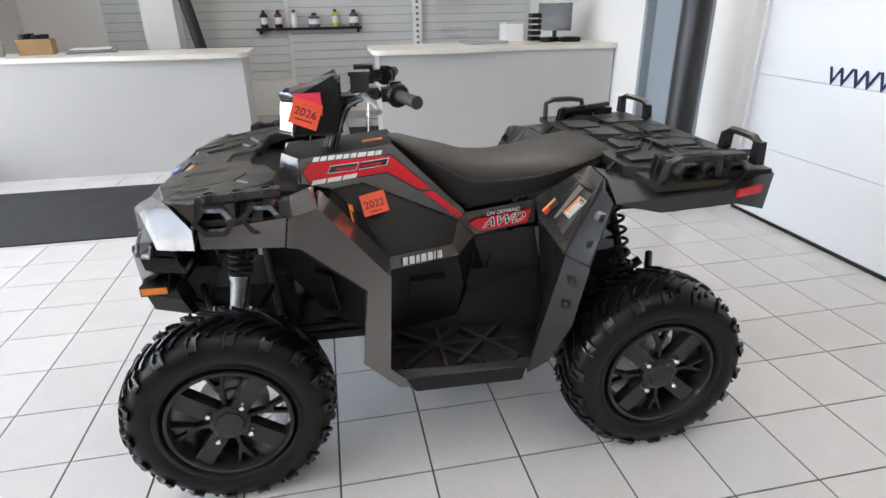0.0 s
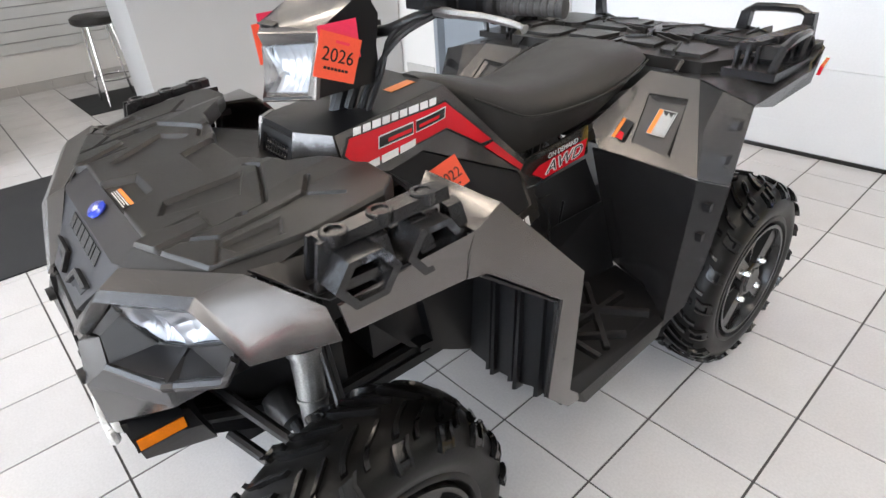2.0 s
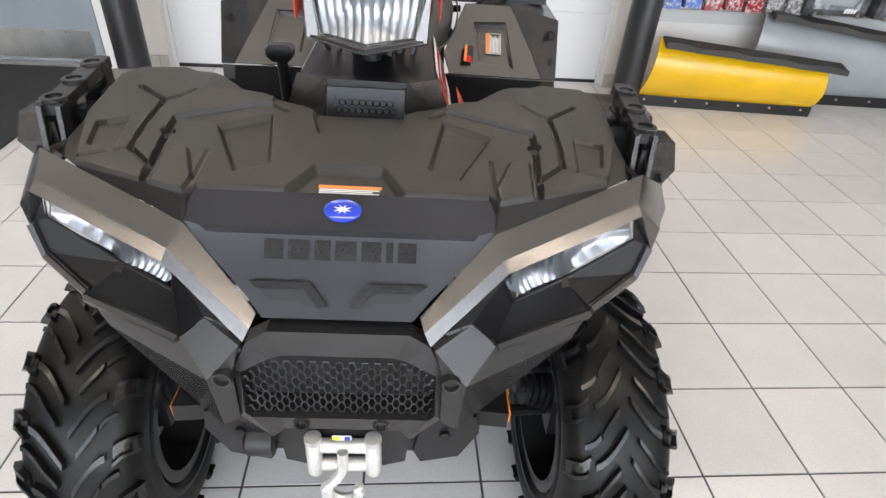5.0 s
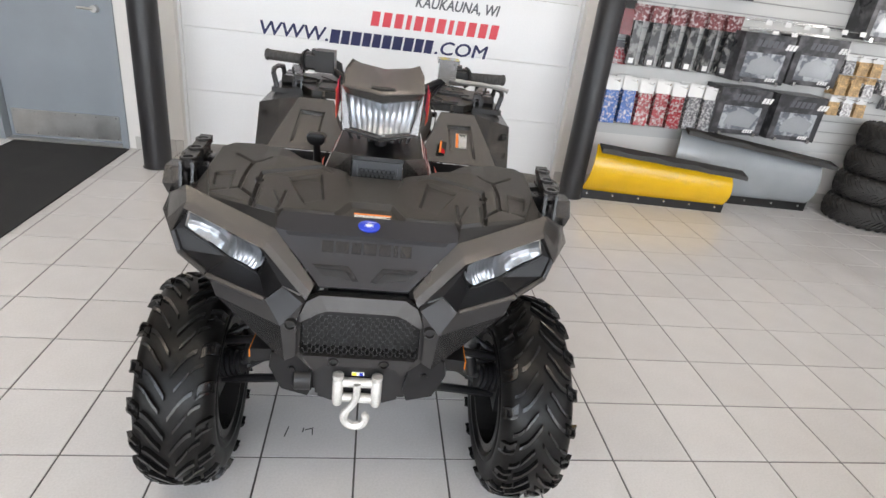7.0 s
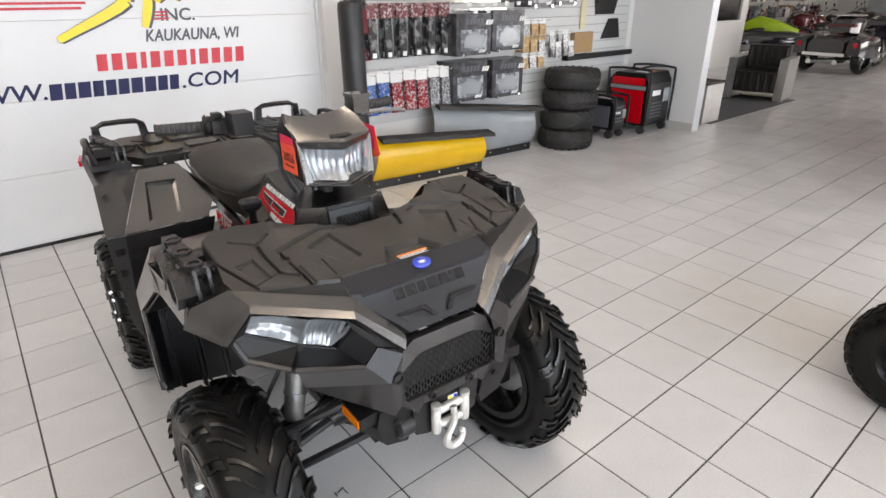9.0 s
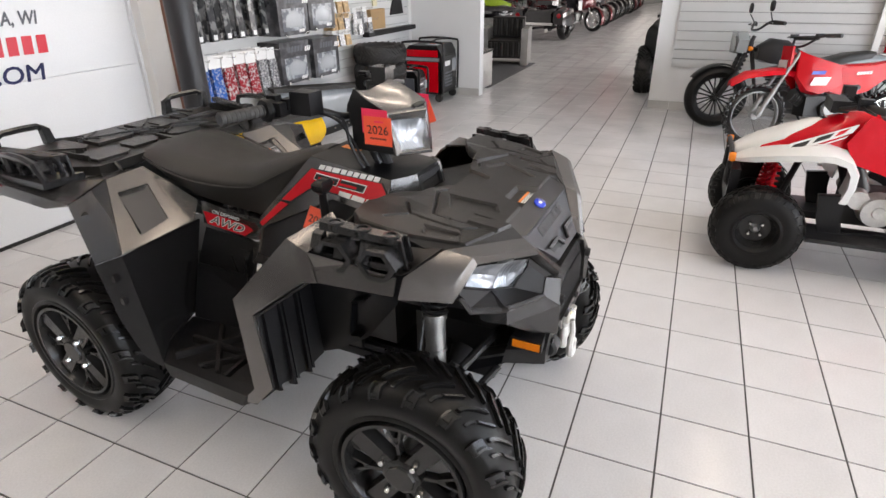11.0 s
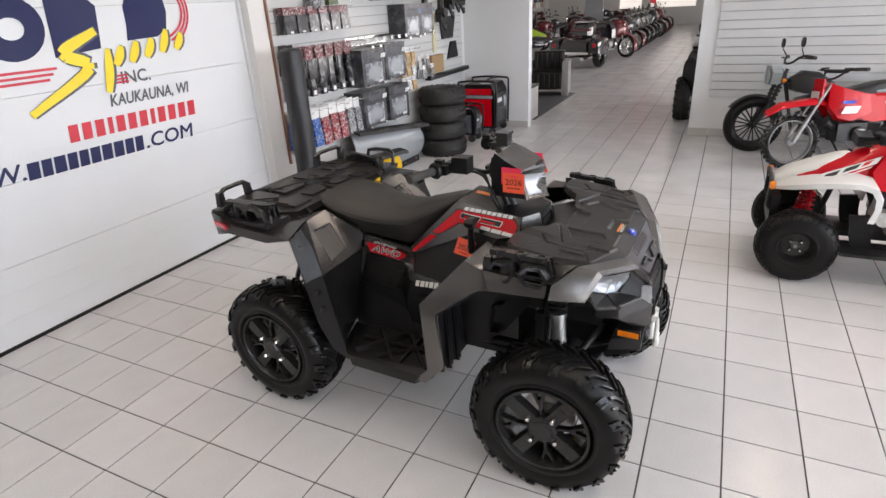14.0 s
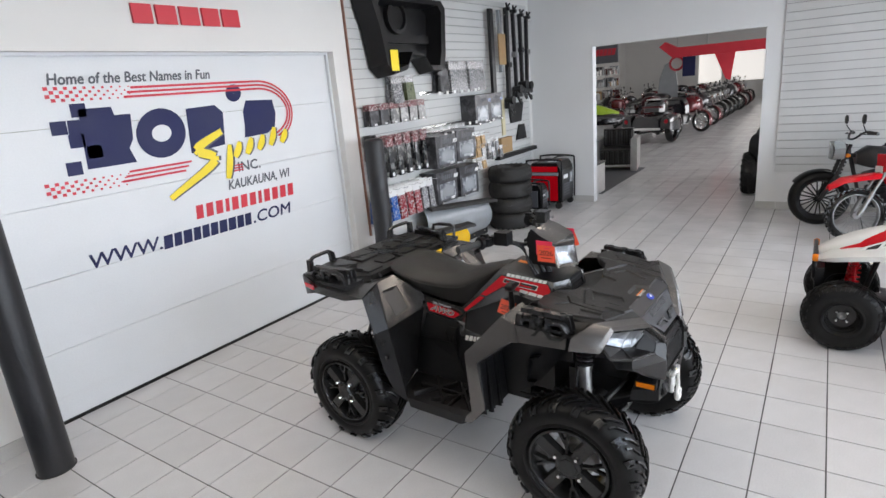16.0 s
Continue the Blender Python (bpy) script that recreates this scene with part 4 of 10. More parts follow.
def liner(bm):
    v = {"a": (0.54, -0.43, 0.825), "b": (0.570, -0.248, 0.685), "c": (0.570, -0.268, 0.445), "b2": (0.535, -0.206, 0.67), "c2": (0.54, -0.213, 0.405), "m": (0.46, -0.218, 0.375), "m2": (0.38, -0.220, 0.362), "b3": (0.29, -0.200, 0.66), "c3": (0.29, -0.224, 0.372),
         "a2": (0.33, -0.37, 0.85)}
    names = list(v)
    f = ["b c c2 b2", "b2 c2 m m2 c3 b3", "a b b2 b3 a2"]
    add_sheet(bm, [v[n] for n in names], [[names.index(n) for n in q.split()] for q in f], 0.006)
    # upright ribs, each a little longer than the sheet
    for x, zl in ((0.505, 0.375), (0.440, 0.350), (0.425, 0.365), (0.365, 0.345), (0.350, 0.352)):
        add_hexa(bm, [(x, -0.236, zl), (x + 0.012, -0.236, zl + 0.008), (x + 0.012, -0.212, zl + 0.004), (x, -0.212, zl)], [(x + 0.004, -0.222, 0.655), (x + 0.010, -0.222, 0.655), (x + 0.010, -0.206, 0.655), (x + 0.004, -0.206, 0.655)])


def engine_cover(bm):
    """Folded side cover between the wheel arch and the engine."""
    v = [(0.25, -0.58, 0.80), (0.245, -0.50, 0.605), (0.25, -0.385, 0.452), (0.25, -0.26, 0.368), (0.285, -0.226, 0.372), (0.285, -0.202, 0.655), (0.325, -0.375, 0.845)]
    add_sheet(bm, v, [(0, 1, 6), (1, 5, 6), (1, 2, 3, 4, 5)], 0.006)
    bevel(bm, 0.003, 1, 14)
    # folded lip round a side opening
    for (ya, za), (yb, zb) in (((-0.415, 0.62), (-0.365, 0.60)), ((-0.365, 0.60), (-0.345, 0.47)), ((-0.345, 0.47), (-0.385, 0.475))):
        add_hexa(bm, [(0.255, ya, za), (0.255, yb, zb), (0.255, yb + 0.006, zb + 0.004), (0.255, ya + 0.006, za + 0.004)], [(0.292, ya, za), (0.292, yb, zb), (0.292, yb + 0.006, zb + 0.004), (0.292, ya + 0.006, za + 0.004)])


both("engine_side_cover", engine_cover, PLASTIC, quad, "black folded engine side cover", 25)


both("fender_liner", liner, PLASTIC, quad, "black plastic wheel-arch liner", 25)


# --- headlights in the fenders ---
LAMP = {"a": (0.189, -0.936, 0.773), "b": (0.227, -0.941, 0.740), "c": (0.371, -0.889, 0.765), "c2": (0.377, -0.875, 0.762), "d": (0.454, -0.824, 0.790), "e": (0.472, -0.805, 0.834), "f": (0.447, -0.808, 0.844),
        "g": (0.339, -0.839, 0.787), "h": (0.259, -0.867, 0.760), "i": (0.233, -0.899, 0.821), "j": (0.243, -0.904, 0.847), "o": (0.430, -0.821, 0.890), "t": (0.142, -0.944, 0.756), "dk": (0.44, -0.76, 0.775), "ck": (0.36, -0.78, 0.745)}


def lamp_house(bm):
    names = list(LAMP)
    f = ["t a i j", "a b h i", "b c g h", "c c2 g", "c2 d g", "d e f g", "e o f", "c2 ck dk d", "d dk e"]
    add_sheet(bm, [LAMP[n] for n in names], [[names.index(n) for n in q.split()] for q in f], 0.004)
    # a raised step that parts the two light chambers, and the rim under the lens
    add_hexa(bm, [(0.337, -0.868, 0.770), (0.352, -0.862, 0.773), (0.346, -0.840, 0.792), (0.334, -0.843, 0.789)], [(0.340, -0.850, 0.776), (0.350, -0.846, 0.778), (0.345, -0.832, 0.792), (0.336, -0.835, 0.789)])
    add_tube(bm, [LAMP["i"], LAMP["h"], LAMP["g"], LAMP["f"]], 0.004, 6)
    add_tube(bm, [LAMP["c2"], LAMP["d"], LAMP["e"]], 0.005, 6)
    bevel(bm, 0.0015, 1, 20)


both("lamp_housing", lamp_house, PLASTIC, quad, "glossy black headlight surround", 20)


def lamp_rim(bm):
    add_tube(bm, [Vector(LAMP[n]) + Vector((0.002, -0.004, -0.003)) for n in ("b", "c", "c2", "d", "e")], 0.0075, 6)


both("lamp_rim", lamp_rim, BUMPER, quad, "satin dark grey lower lamp rim", 20)


def lamp_at(u, v):
    """A place on the lens from its inner to its outer end (u) and from its upper to its lower edge (v)."""
    p = {k: Vector(q) for k, q in LAMP.items()}
    top = p["j"].lerp(p["o"], u)
    low = p["h"].lerp(p["g"], u / 0.42) if u < 0.42 else p["g"].lerp(p["f"], (u - 0.42) / 0.58)
    return top.lerp(low, v) if u > 0.08 else top.lerp(p["i"].lerp(low, u / 0.08) if v > 0.5 else low, v)


def lamp_reflector(bm):
    nu, nv = 88, 14
    grid = []
    for i in range(nu + 1):
        u = i / nu
        w = (u / 0.42) if u < 0.42 else (u - 0.42) / 0.58
        col = []
        for k in range(nv + 1):
            v = k / nv
            dip = 0.030 * math.sin(math.pi * min(max(w, 0.02), 0.98)) ** 0.6 * math.sin(math.pi * (0.06 + 0.9 * v)) ** 0.7
            flute = 0.0028 * abs(math.sin(9 * math.pi * w)) if u < 0.42 else 0.0018 * (abs(math.sin(5 * math.pi * w)) + abs(math.sin(4 * math.pi * v)))
            col.append(bm.verts.new(lamp_at(u, 0.04 + 0.92 * v) + Vector((-0.35, 0.92, -0.12)) * (0.003 + dip - flute)))
        grid.append(col)
    for a, b in zip(grid, grid[1:]):
        for k in range(nv):
            bm.faces.new((a[k], b[k], b[k + 1], a[k + 1]))


def lamp_lens(bm):
    out = Vector((0.25, -0.93, 0.25)) * 0.003
    rows = []
    for i in range(13):
        a, b = lamp_at(i / 12, 0.0), lamp_at(i / 12, 1.0)
        rows.append([a + out, b + out, b + out * 0.2, a + out * 0.2])
    add_loft(bm, rows)


both("headlight", lamp_reflector, REFLECTOR, quad, "bright fluted headlight under a clear lens", 25)
for ob in both("headlight_lens", lamp_lens, LENS, quad, "clear headlight lens", 30):
    ob.visible_shadow = False


# --- bumper, grille and winch ---
def bumper_wing(bm):
    v = {"lu": (0.137, -0.968, 0.748), "bi": (0.188, -0.938, 0.771), "bb": (0.227, -0.945, 0.738), "rt": (0.371, -0.893, 0.763), "rb": (0.357, -0.890, 0.706), "rg": (0.185, -0.983, 0.692), "wb": (0.177, -0.981, 0.592),
         "in1": (0.151, -0.974, 0.700), "in2": (0.152, -0.976, 0.604), "k1": (0.275, -0.888, 0.652), "k2": (0.236, -0.925, 0.616), "ti": (0.132, -0.955, 0.752), "bk": (0.36, -0.80, 0.735), "k3": (0.30, -0.80, 0.66)}
    names = list(v)
    f = ["lu bi bb rg", "bb rt rb rg", "lu rg in1", "in1 rg wb in2", "rg rb k1 k2 wb", "ti bi lu", "rt bk k3 rb", "rb k3 k1"]
    add_sheet(bm, [v[n] for n in names], [[names.index(n) for n in q.split()] for q in f], 0.010)
    bevel(bm, 0.0035, 2, 12)


def bumper_foot(bm):
    lo = [(0.150, 0.600), (0.124, 0.570), (0.113, 0.500), (0.126, 0.466), (0.190, 0.486), (0.218, 0.558), (0.210, 0.604)]
    add_hexa(bm, [(x, -0.966 + 0.10 * (0.60 - z), z) for x, z in lo], [(x + (0.02 if x > 0.16 else 0.0), -0.86 + 0.25 * (0.60 - z), z - 0.02) for x, z in lo])
    bevel(bm, 0.004, 1)
    for z in (0.555,):
        add_cyl(bm, (0.163, -0.968, z), (0.163, -0.955, z), 0.009, 0.009, 6)


both("bumper", bumper_wing, BUMPER, quad, "satin dark grey plastic bumper side", 20)
both("bumper_foot", bumper_foot, PLASTIC, quad, "black plastic lower bumper leg", 25)
for s in (1, -1):
    bm = bmesh.new()
    add_lathe(bm, [(-0.975, 0.0150), (-0.989, 0.0140), (-0.989, 0.0110), (-0.982, 0.0100), (-0.982, 0.0005)], 18, "y")
    part("socket", bm, INK, quad, "round black socket in the bumper", True, m=pose(s * 0.163, 0.002, 0.697))
bm = bmesh.new()
ring_o = [(-0.100, 0.765), (0.100, 0.765), (0.130, 0.746), (0.152, 0.694), (0.152, 0.606), (0.107, 0.561), (0.088, 0.580), (-0.088, 0.580), (-0.107, 0.561), (-0.152, 0.606), (-0.152, 0.694), (-0.130, 0.746)]
ring_i = [(-0.080, 0.729), (0.080, 0.729), (0.100, 0.722), (0.141, 0.697), (0.143, 0.618), (0.134, 0.609), (0.09, 0.609), (-0.09, 0.609), (-0.134, 0.609), (-0.143, 0.618), (-0.141, 0.697), (-0.100, 0.722)]
for i in range(12):
    j = (i + 1) % 12
    q = [ring_o[i], ring_o[j], ring_i[j], ring_i[i]]
    yo = lambda z: -0.955 - 0.022 * (0.77 - z) / 0.2  # noqa: E731
    add_hexa(bm, [(x, yo(z) - 0.006 * (k > 1), z) for k, (x, z) in enumerate(q)], [(x, -0.93, z) for x, z in q])
bmesh.ops.remove_doubles(bm, verts=bm.verts[:], dist=0.0003)
part("grille_frame", bm, BUMPER, quad, "dark grey grille frame", 25)
grille = bmesh.new()
for i in range(-8, 9):
    for k in range(11):
        z = 0.610 + 0.0108 * k
        x = i * 0.0185 + (0.00925 if k % 2 else 0)
        lim = 0.134 if z < 0.690 else 0.134 - (z - 0.690) * 1.5
        if abs(x) < lim and z < 0.712:
            for sx in (1, -1):
                add_tube(grille, [(x, -0.966, z + 0.001), (x + sx * 0.0032, -0.966, z + 0.001), (x + sx * 0.0060, -0.966, z + 0.0108), (x + sx * 0.00925, -0.966, z + 0.0108)], 0.0016, 4)
part("grille", grille, FRAME_BLACK, quad, "black expanded mesh grille")
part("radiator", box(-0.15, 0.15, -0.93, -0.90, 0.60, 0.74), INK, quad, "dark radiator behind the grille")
for x in (-0.061, 0.061):
    bm = bmesh.new()
    add_lathe(bm, [(-0.976, 0.0135), (-0.982, 0.0115), (-0.982, 0.0085), (-0.974, 0.007), (-0.974, 0.0005)], 16, "y")
    part("bolt", bm, FRAME_BLACK, quad, "dark recessed bolt", m=pose(x, 0.0, 0.594))
bm = bmesh.new()
add_prism(bm, [(-0.11, 0.58), (0.11, 0.58), (0.10, 0.47), (0.06, 0.455), (-0.06, 0.455), (-0.10, 0.47)], "y", -0.955, -0.945)
add_cyl(bm, (-0.09, -0.92, 0.52), (0.09, -0.92, 0.52), 0.035, 0.035, 16)
add_box(bm, -0.17, -0.10, -0.945, -0.88, 0.485, 0.555)
add_box(bm, 0.10, 0.17, -0.945, -0.88, 0.485, 0.555)
winch = part("winch", bm, FRAME_BLACK, quad, "black front winch with steel rollers")
for x in (-0.048, 0.048):
    bm = bmesh.new()
    add_lathe(bm, [(0.475, 0.011), (0.48, 0.0135), (0.545, 0.0135), (0.55, 0.011), (0.556, 0.014), (0.566, 0.014), (0.568, 0.006)], 14, "z")
    part("roller", bm, ZINC, winch, "zinc-plated steel roller", True, m=pose(x, -0.972, -0.012))
for z in (0.480, 0.528):
    bm = bmesh.new()
    add_cyl(bm, (-0.036, -0.968, z), (0.036, -0.968, z), 0.0125, 0.0125, 14)
    part("roller", bm, ZINC, winch, "zinc-plated steel roller", True)
bm = bmesh.new()
add_tube(bm, [(0, -0.985, 0.535), (0.0, -0.99, 0.50), (-0.010, -0.992, 0.475), (-0.026, -0.992, 0.452), (-0.026, -0.992, 0.428), (-0.008, -0.992, 0.412), (0.016, -0.992, 0.416), (0.026, -0.992, 0.436), (0.022, -0.992, 0.452)], [0.009] * 12 + [0.0115] * 14 + [0.010] * 6 + [0.006], 8, 4)
part("hook", bm, ZINC, winch, "bright steel winch hook", True)
tag = part("tag", box(-0.015, 0.015, -0.9815, -0.980, 0.560, 0.570), WHITE_DECAL, winch, "small white tag with yellow and blue marks")
part("mark", box(-0.014, -0.003, -0.9825, -0.9817, 0.561, 0.569), YELLOW_DECAL, tag)
part("mark", box(0.004, 0.013, -0.9825, -0.9817, 0.561, 0.569), BLUE_BADGE, tag)
bm = bmesh.new()
add_cyl(bm, (-0.155, -0.95, 0.520), (-0.115, -0.95, 0.520), 0.030, 0.030, 16)
add_cyl(bm, (-0.162, -0.95, 0.520), (-0.155, -0.95, 0.520), 0.022, 0.030, 16)
part("clutch_knob", bm, FRAME_BLACK, winch, "black winch end cover", 35)


def side_marker(bm):
    add_box(bm, 0.250, 0.266, -0.955, -0.877, 0.578, 0.600)
    bevel(bm, 0.004, 2)


def marker_arm(bm):
    add_prism(bm, [(0.15, -0.95), (0.262, -0.960), (0.262, -0.872), (0.15, -0.90)], "z", 0.572, 0.606)


both("side_marker", side_marker, AMBER, quad, "amber side marker lamp", 30)
both("marker_bracket", marker_arm, PLASTIC, quad)


# --- locking rails of the front rack ---
def rail_hex(c, step, x, z):
    """A six-sided pocket of the lower rail."""
    def build(bm):
        add_prism(bm, [(c - 0.045, z - 0.03), (c + 0.045, z - 0.03), (c + 0.045, z + 0.03), (c - 0.045, z + 0.03)], "x", x - 0.045, x - 0.035)
        for i in range(6):
            a0, a1 = radians(60 * i), radians(60 * i + 60)
            ro, ri = step * 0.46, step * 0.33
            q = [(c + ro * math.cos(a0), z + ro * 0.80 * math.sin(a0)), (c + ro * math.cos(a1), z + ro * 0.80 * math.sin(a1)), (c + ri * math.cos(a1), z + ri * 0.80 * math.sin(a1)), (c + ri * math.cos(a0), z + ri * 0.80 * math.sin(a0))]
            add_prism(bm, q, "x", x - 0.036, x + 0.016)
        bmesh.ops.remove_doubles(bm, verts=bm.verts[:], dist=0.0005)
    return build


def front_rail(bm):
    add_hexa(bm, [(0.468, -0.665, 0.945), (0.502, -0.665, 0.945), (0.516, -0.455, 0.958), (0.480, -0.455, 0.958)], [(0.468, -0.665, 0.962), (0.500, -0.665, 0.962), (0.513, -0.455, 0.978), (0.480, -0.455, 0.978)])
    # upright end leg with an open middle
    for x in (0.462, 0.492):
        add_hexa(bm, [(x, -0.688, 0.888), (x + 0.008, -0.688, 0.888), (x + 0.008, -0.66, 0.888), (x, -0.66, 0.888)], [(x, -0.672, 0.962), (x + 0.008, -0.672, 0.962), (x + 0.008, -0.648, 0.962), (x, -0.648, 0.962)])
    add_box(bm, 0.462, 0.500, -0.688, -0.655, 0.886, 0.892)
    for y in (-0.60, -0.53, -0.46):
        add_hexa(bm, [(0.495, y, 0.90), (0.535, y, 0.90), (0.535, y + 0.028, 0.90), (0.495, y + 0.028, 0.90)], [(0.495, y, 0.95), (0.515, y, 0.945), (0.515, y + 0.028, 0.945), (0.495, y + 0.028, 0.95)])
    add_prism(bm, [(0.40, -0.665), (0.525, -0.665), (0.535, -0.44), (0.41, -0.44)], "z", 0.892, 0.908)
    for y in (-0.62, -0.54):
        add_prism(bm, [(0.42, y), (0.475, y + 0.01), (0.475, y + 0.05), (0.42, y + 0.045)], "z", 0.905, 0.935)


def add_lathe_at(bm, c, ro, ri, h):
    sub = bmesh.new()
    add_lathe(sub, [(0, ro), (h, ro), (h + 0.002, ro - 0.002), (h + 0.002, ri), (h - 0.008, ri), (h - 0.008, 0.0005), (0, 0.0005)], 16, "z")
    join(bm, sub, Matrix.Translation(c))


both("rack_rail", front_rail, PANEL, quad, "black rack rail with round lock holes", 25)
for c in (-0.625, -0.505):
    both("rail_pocket", rail_hex(c, 0.12, 0.526, 0.905), PANEL, quad, "six-sided pocket in the rack rail", 25)
for y in (-0.64, -0.565, -0.49):
    f = (y + 0.665) / 0.21
    both("lock_ring", lambda bm: add_lathe_at(bm, (0.485 + 0.012 * f, y, 0.949 + 0.014 * f), 0.021, 0.013, 0.0155), PANEL, quad, "round lock hole in the rack rail", 25)


# --- centre body: intake, tank cover, side panels ---
def tank_side(bm):
    v = {"P8": (0.163, -0.432, 0.885), "P1": (0.132, -0.43, 0.957), "P2": (0.118, -0.13, 0.992), "R": (0.163, -0.235, 0.878), "P3": (0.140, 0.118, 0.740), "R2": (0.152, 0.085, 0.722), "K": (0.175, -0.335, 0.865)}
    names = list(v)
    f = ["P8 P1 P2", "P8 P2 K", "K P2 R", "R P2 P3", "R P3 R2"]
    add_sheet(bm, [v[n] for n in names], [[names.index(n) for n in q.split()] for q in f], 0.01)
    bevel(bm, 0.003, 2, 14)


both("tank_cover", tank_side, PAINT, quad, "titanium grey painted tank cover", 25)


def dark_side(bm):
    v = {"K": (0.172, -0.337, 0.862), "R": (0.160, -0.237, 0.874), "R2": (0.149, 0.083, 0.718), "P5": (0.222, 0.055, 0.655), "P6": (0.268, -0.165, 0.645), "P7": (0.275, -0.34, 0.845), "Q": (0.205, -0.250, 0.785), "J": (0.195, -0.16, 0.79)}
    names = list(v)
    f = ["K R J Q", "R R2 J", "R2 P5 J", "P5 P6 J", "P6 Q J", "P7 K Q", "P6 P7 Q"]
    add_sheet(bm, [v[n] for n in names], [[names.index(n) for n in q.split()] for q in f], 0.008)
    bevel(bm, 0.004, 2, 8)


both("side_panel", dark_side, PLASTIC, quad, "black plastic side panel", 25)


def belt(bm):
    v = {"P6": (0.275, -0.165, 0.65), "P5": (0.228, 0.055, 0.66), "R2": (0.158, 0.088, 0.724), "P3": (0.146, 0.12, 0.740), "Q": (0.158, 0.368, 0.775), "Q2": (0.168, 0.362, 0.694), "S0": (0.157, 0.145, 0.662), "S1": (0.240, 0.075, 0.622), "S2": (0.287, -0.168, 0.608)}
    names = list(v)
    f = ["P6 P5 S1 S2", "P5 R2 S0 S1", "R2 P3 S0", "P3 Q Q2 S0"]
    add_sheet(bm, [v[n] for n in names], [[names.index(n) for n in q.split()] for q in f], 0.01)
    bevel(bm, 0.003, 2, 14)


both("side_trim", belt, PAINT, quad, "titanium grey painted side strip", 25)


def inner_side(bm):
    v = {"a": (0.268, -0.17, 0.615), "b": (0.235, 0.07, 0.63), "c": (0.150, 0.145, 0.650), "d": (0.160, 0.365, 0.675), "f": (0.275, 0.385, 0.36), "g": (0.275, 0.05, 0.36), "h": (0.275, -0.19, 0.36), "k": (0.262, 0.085, 0.52), "l": (0.20, 0.17, 0.55), "m": (0.215, 0.375, 0.56)}
    names = list(v)
    f = ["a b k g h", "b c l k", "c d m l", "k l g", "l m f g"]
    add_sheet(bm, [v[n] for n in names], [[names.index(n) for n in q.split()] for q in f], 0.008)
    bevel(bm, 0.006, 2, 8)
    for y in (0.10, 0.16):
        add_tube(bm, [(0.262 - (y - 0.1) * 0.5, y, 0.52), (0.225, y + 0.03, 0.62)], 0.004, 5)
    add_box(bm, 0.255, 0.29, -0.10, 0.02, 0.50, 0.56)


both("foot_panel", inner_side, PLASTIC, quad, "black inner panel beside the footwell", 25)


def foot_well(bm):
    add_sheet(bm, [(0.27, -0.20, 0.365), (0.555, -0.19, 0.37), (0.54, 0.235, 0.35), (0.30, 0.37, 0.36), (0.50, 0.30, 0.36)], [(0, 1, 2, 4, 3)], 0.01)
    # outer lip
    add_hexa(bm, [(0.535, -0.15, 0.325), (0.568, -0.12, 0.322), (0.545, 0.222, 0.305), (0.515, 0.222, 0.31)], [(0.535, -0.17, 0.385), (0.572, -0.15, 0.375), (0.548, 0.235, 0.358), (0.52, 0.235, 0.362)])
    # inner, front and rear walls
    add_sheet(bm, [(0.272, -0.20, 0.365), (0.300, 0.36, 0.361), (0.235, 0.36, 0.56), (0.235, -0.195, 0.56)], [(0, 1, 2, 3)], 0.006)
    add_sheet(bm, [(0.27, -0.175, 0.65), (0.560, -0.185, 0.715), (0.562, -0.20, 0.37), (0.27, -0.21, 0.365)], [(0, 1, 2, 3)], 0.006)


wells = both("footwell", foot_well, PLASTIC, quad, "black footwell with raised tread bars", 25)
for s, well in zip((1, -1), wells):
    for xa, ya, xb, yb in ((0.31, -0.16, 0.52, 0.10), (0.31, 0.05, 0.52, -0.15), (0.32, 0.20, 0.52, 0.02), (0.32, 0.06, 0.51, 0.22), (0.41, -0.17, 0.41, 0.24), (0.32, -0.02, 0.53, -0.02)):
        d = Vector((s * (xb - xa), yb - ya, 0)).normalized() * 0.011
        n = Vector((-d.y, d.x, 0))
        a, b = Vector((s * xa, ya, 0.362)), Vector((s * xb, yb, 0.356))
        up = Vector((0, 0, 0.024))
        bm = bmesh.new()
        add_hexa(bm, [a - n, b - n, b + n, a + n], [a - n * 0.6 + up, b - n * 0.6 + up, b + n * 0.6 + up, a + n * 0.6 + up])
        bevel(bm, 0.003, 1)
        part("tread_bar", bm, PANEL, well)


# --- rear fenders ---
def rear_front_face(bm):
    v = {"c": (0.175, 0.365, 0.785), "a": (0.245, 0.522, 0.910), "b": (0.40, 0.505, 0.912), "d": (0.512, 0.352, 0.718), "c2": (0.20, 0.372, 0.715), "e": (0.560, 0.465, 0.885), "d3": (0.568, 0.405, 0.70),
         "s1": (0.275, 0.478, 0.862), "s2": (0.388, 0.485, 0.864), "s3": (0.418, 0.380, 0.738), "s4": (0.295, 0.386, 0.752)}
    names = list(v)
    f = ["c a s1 s4 c2", "a b s2 s1", "b d s3 s2", "c2 s4 s3 d"]
    add_sheet(bm, [v[n] for n in names], [[names.index(n) for n in q.split()] for q in f], 0.008)
    # sunk panel that carries the labels
    add_sheet(bm, [(0.275, 0.478, 0.862), (0.388, 0.485, 0.864), (0.418, 0.380, 0.738), (0.295, 0.386, 0.752), (0.290, 0.490, 0.850), (0.380, 0.494, 0.852), (0.404, 0.388, 0.744), (0.306, 0.392, 0.756)],
              [(0, 1, 5, 4), (1, 2, 6, 5), (2, 3, 7, 6), (3, 0, 4, 7), (4, 5, 6, 7)], 0.004)
    bevel(bm, 0.003, 2, 14)


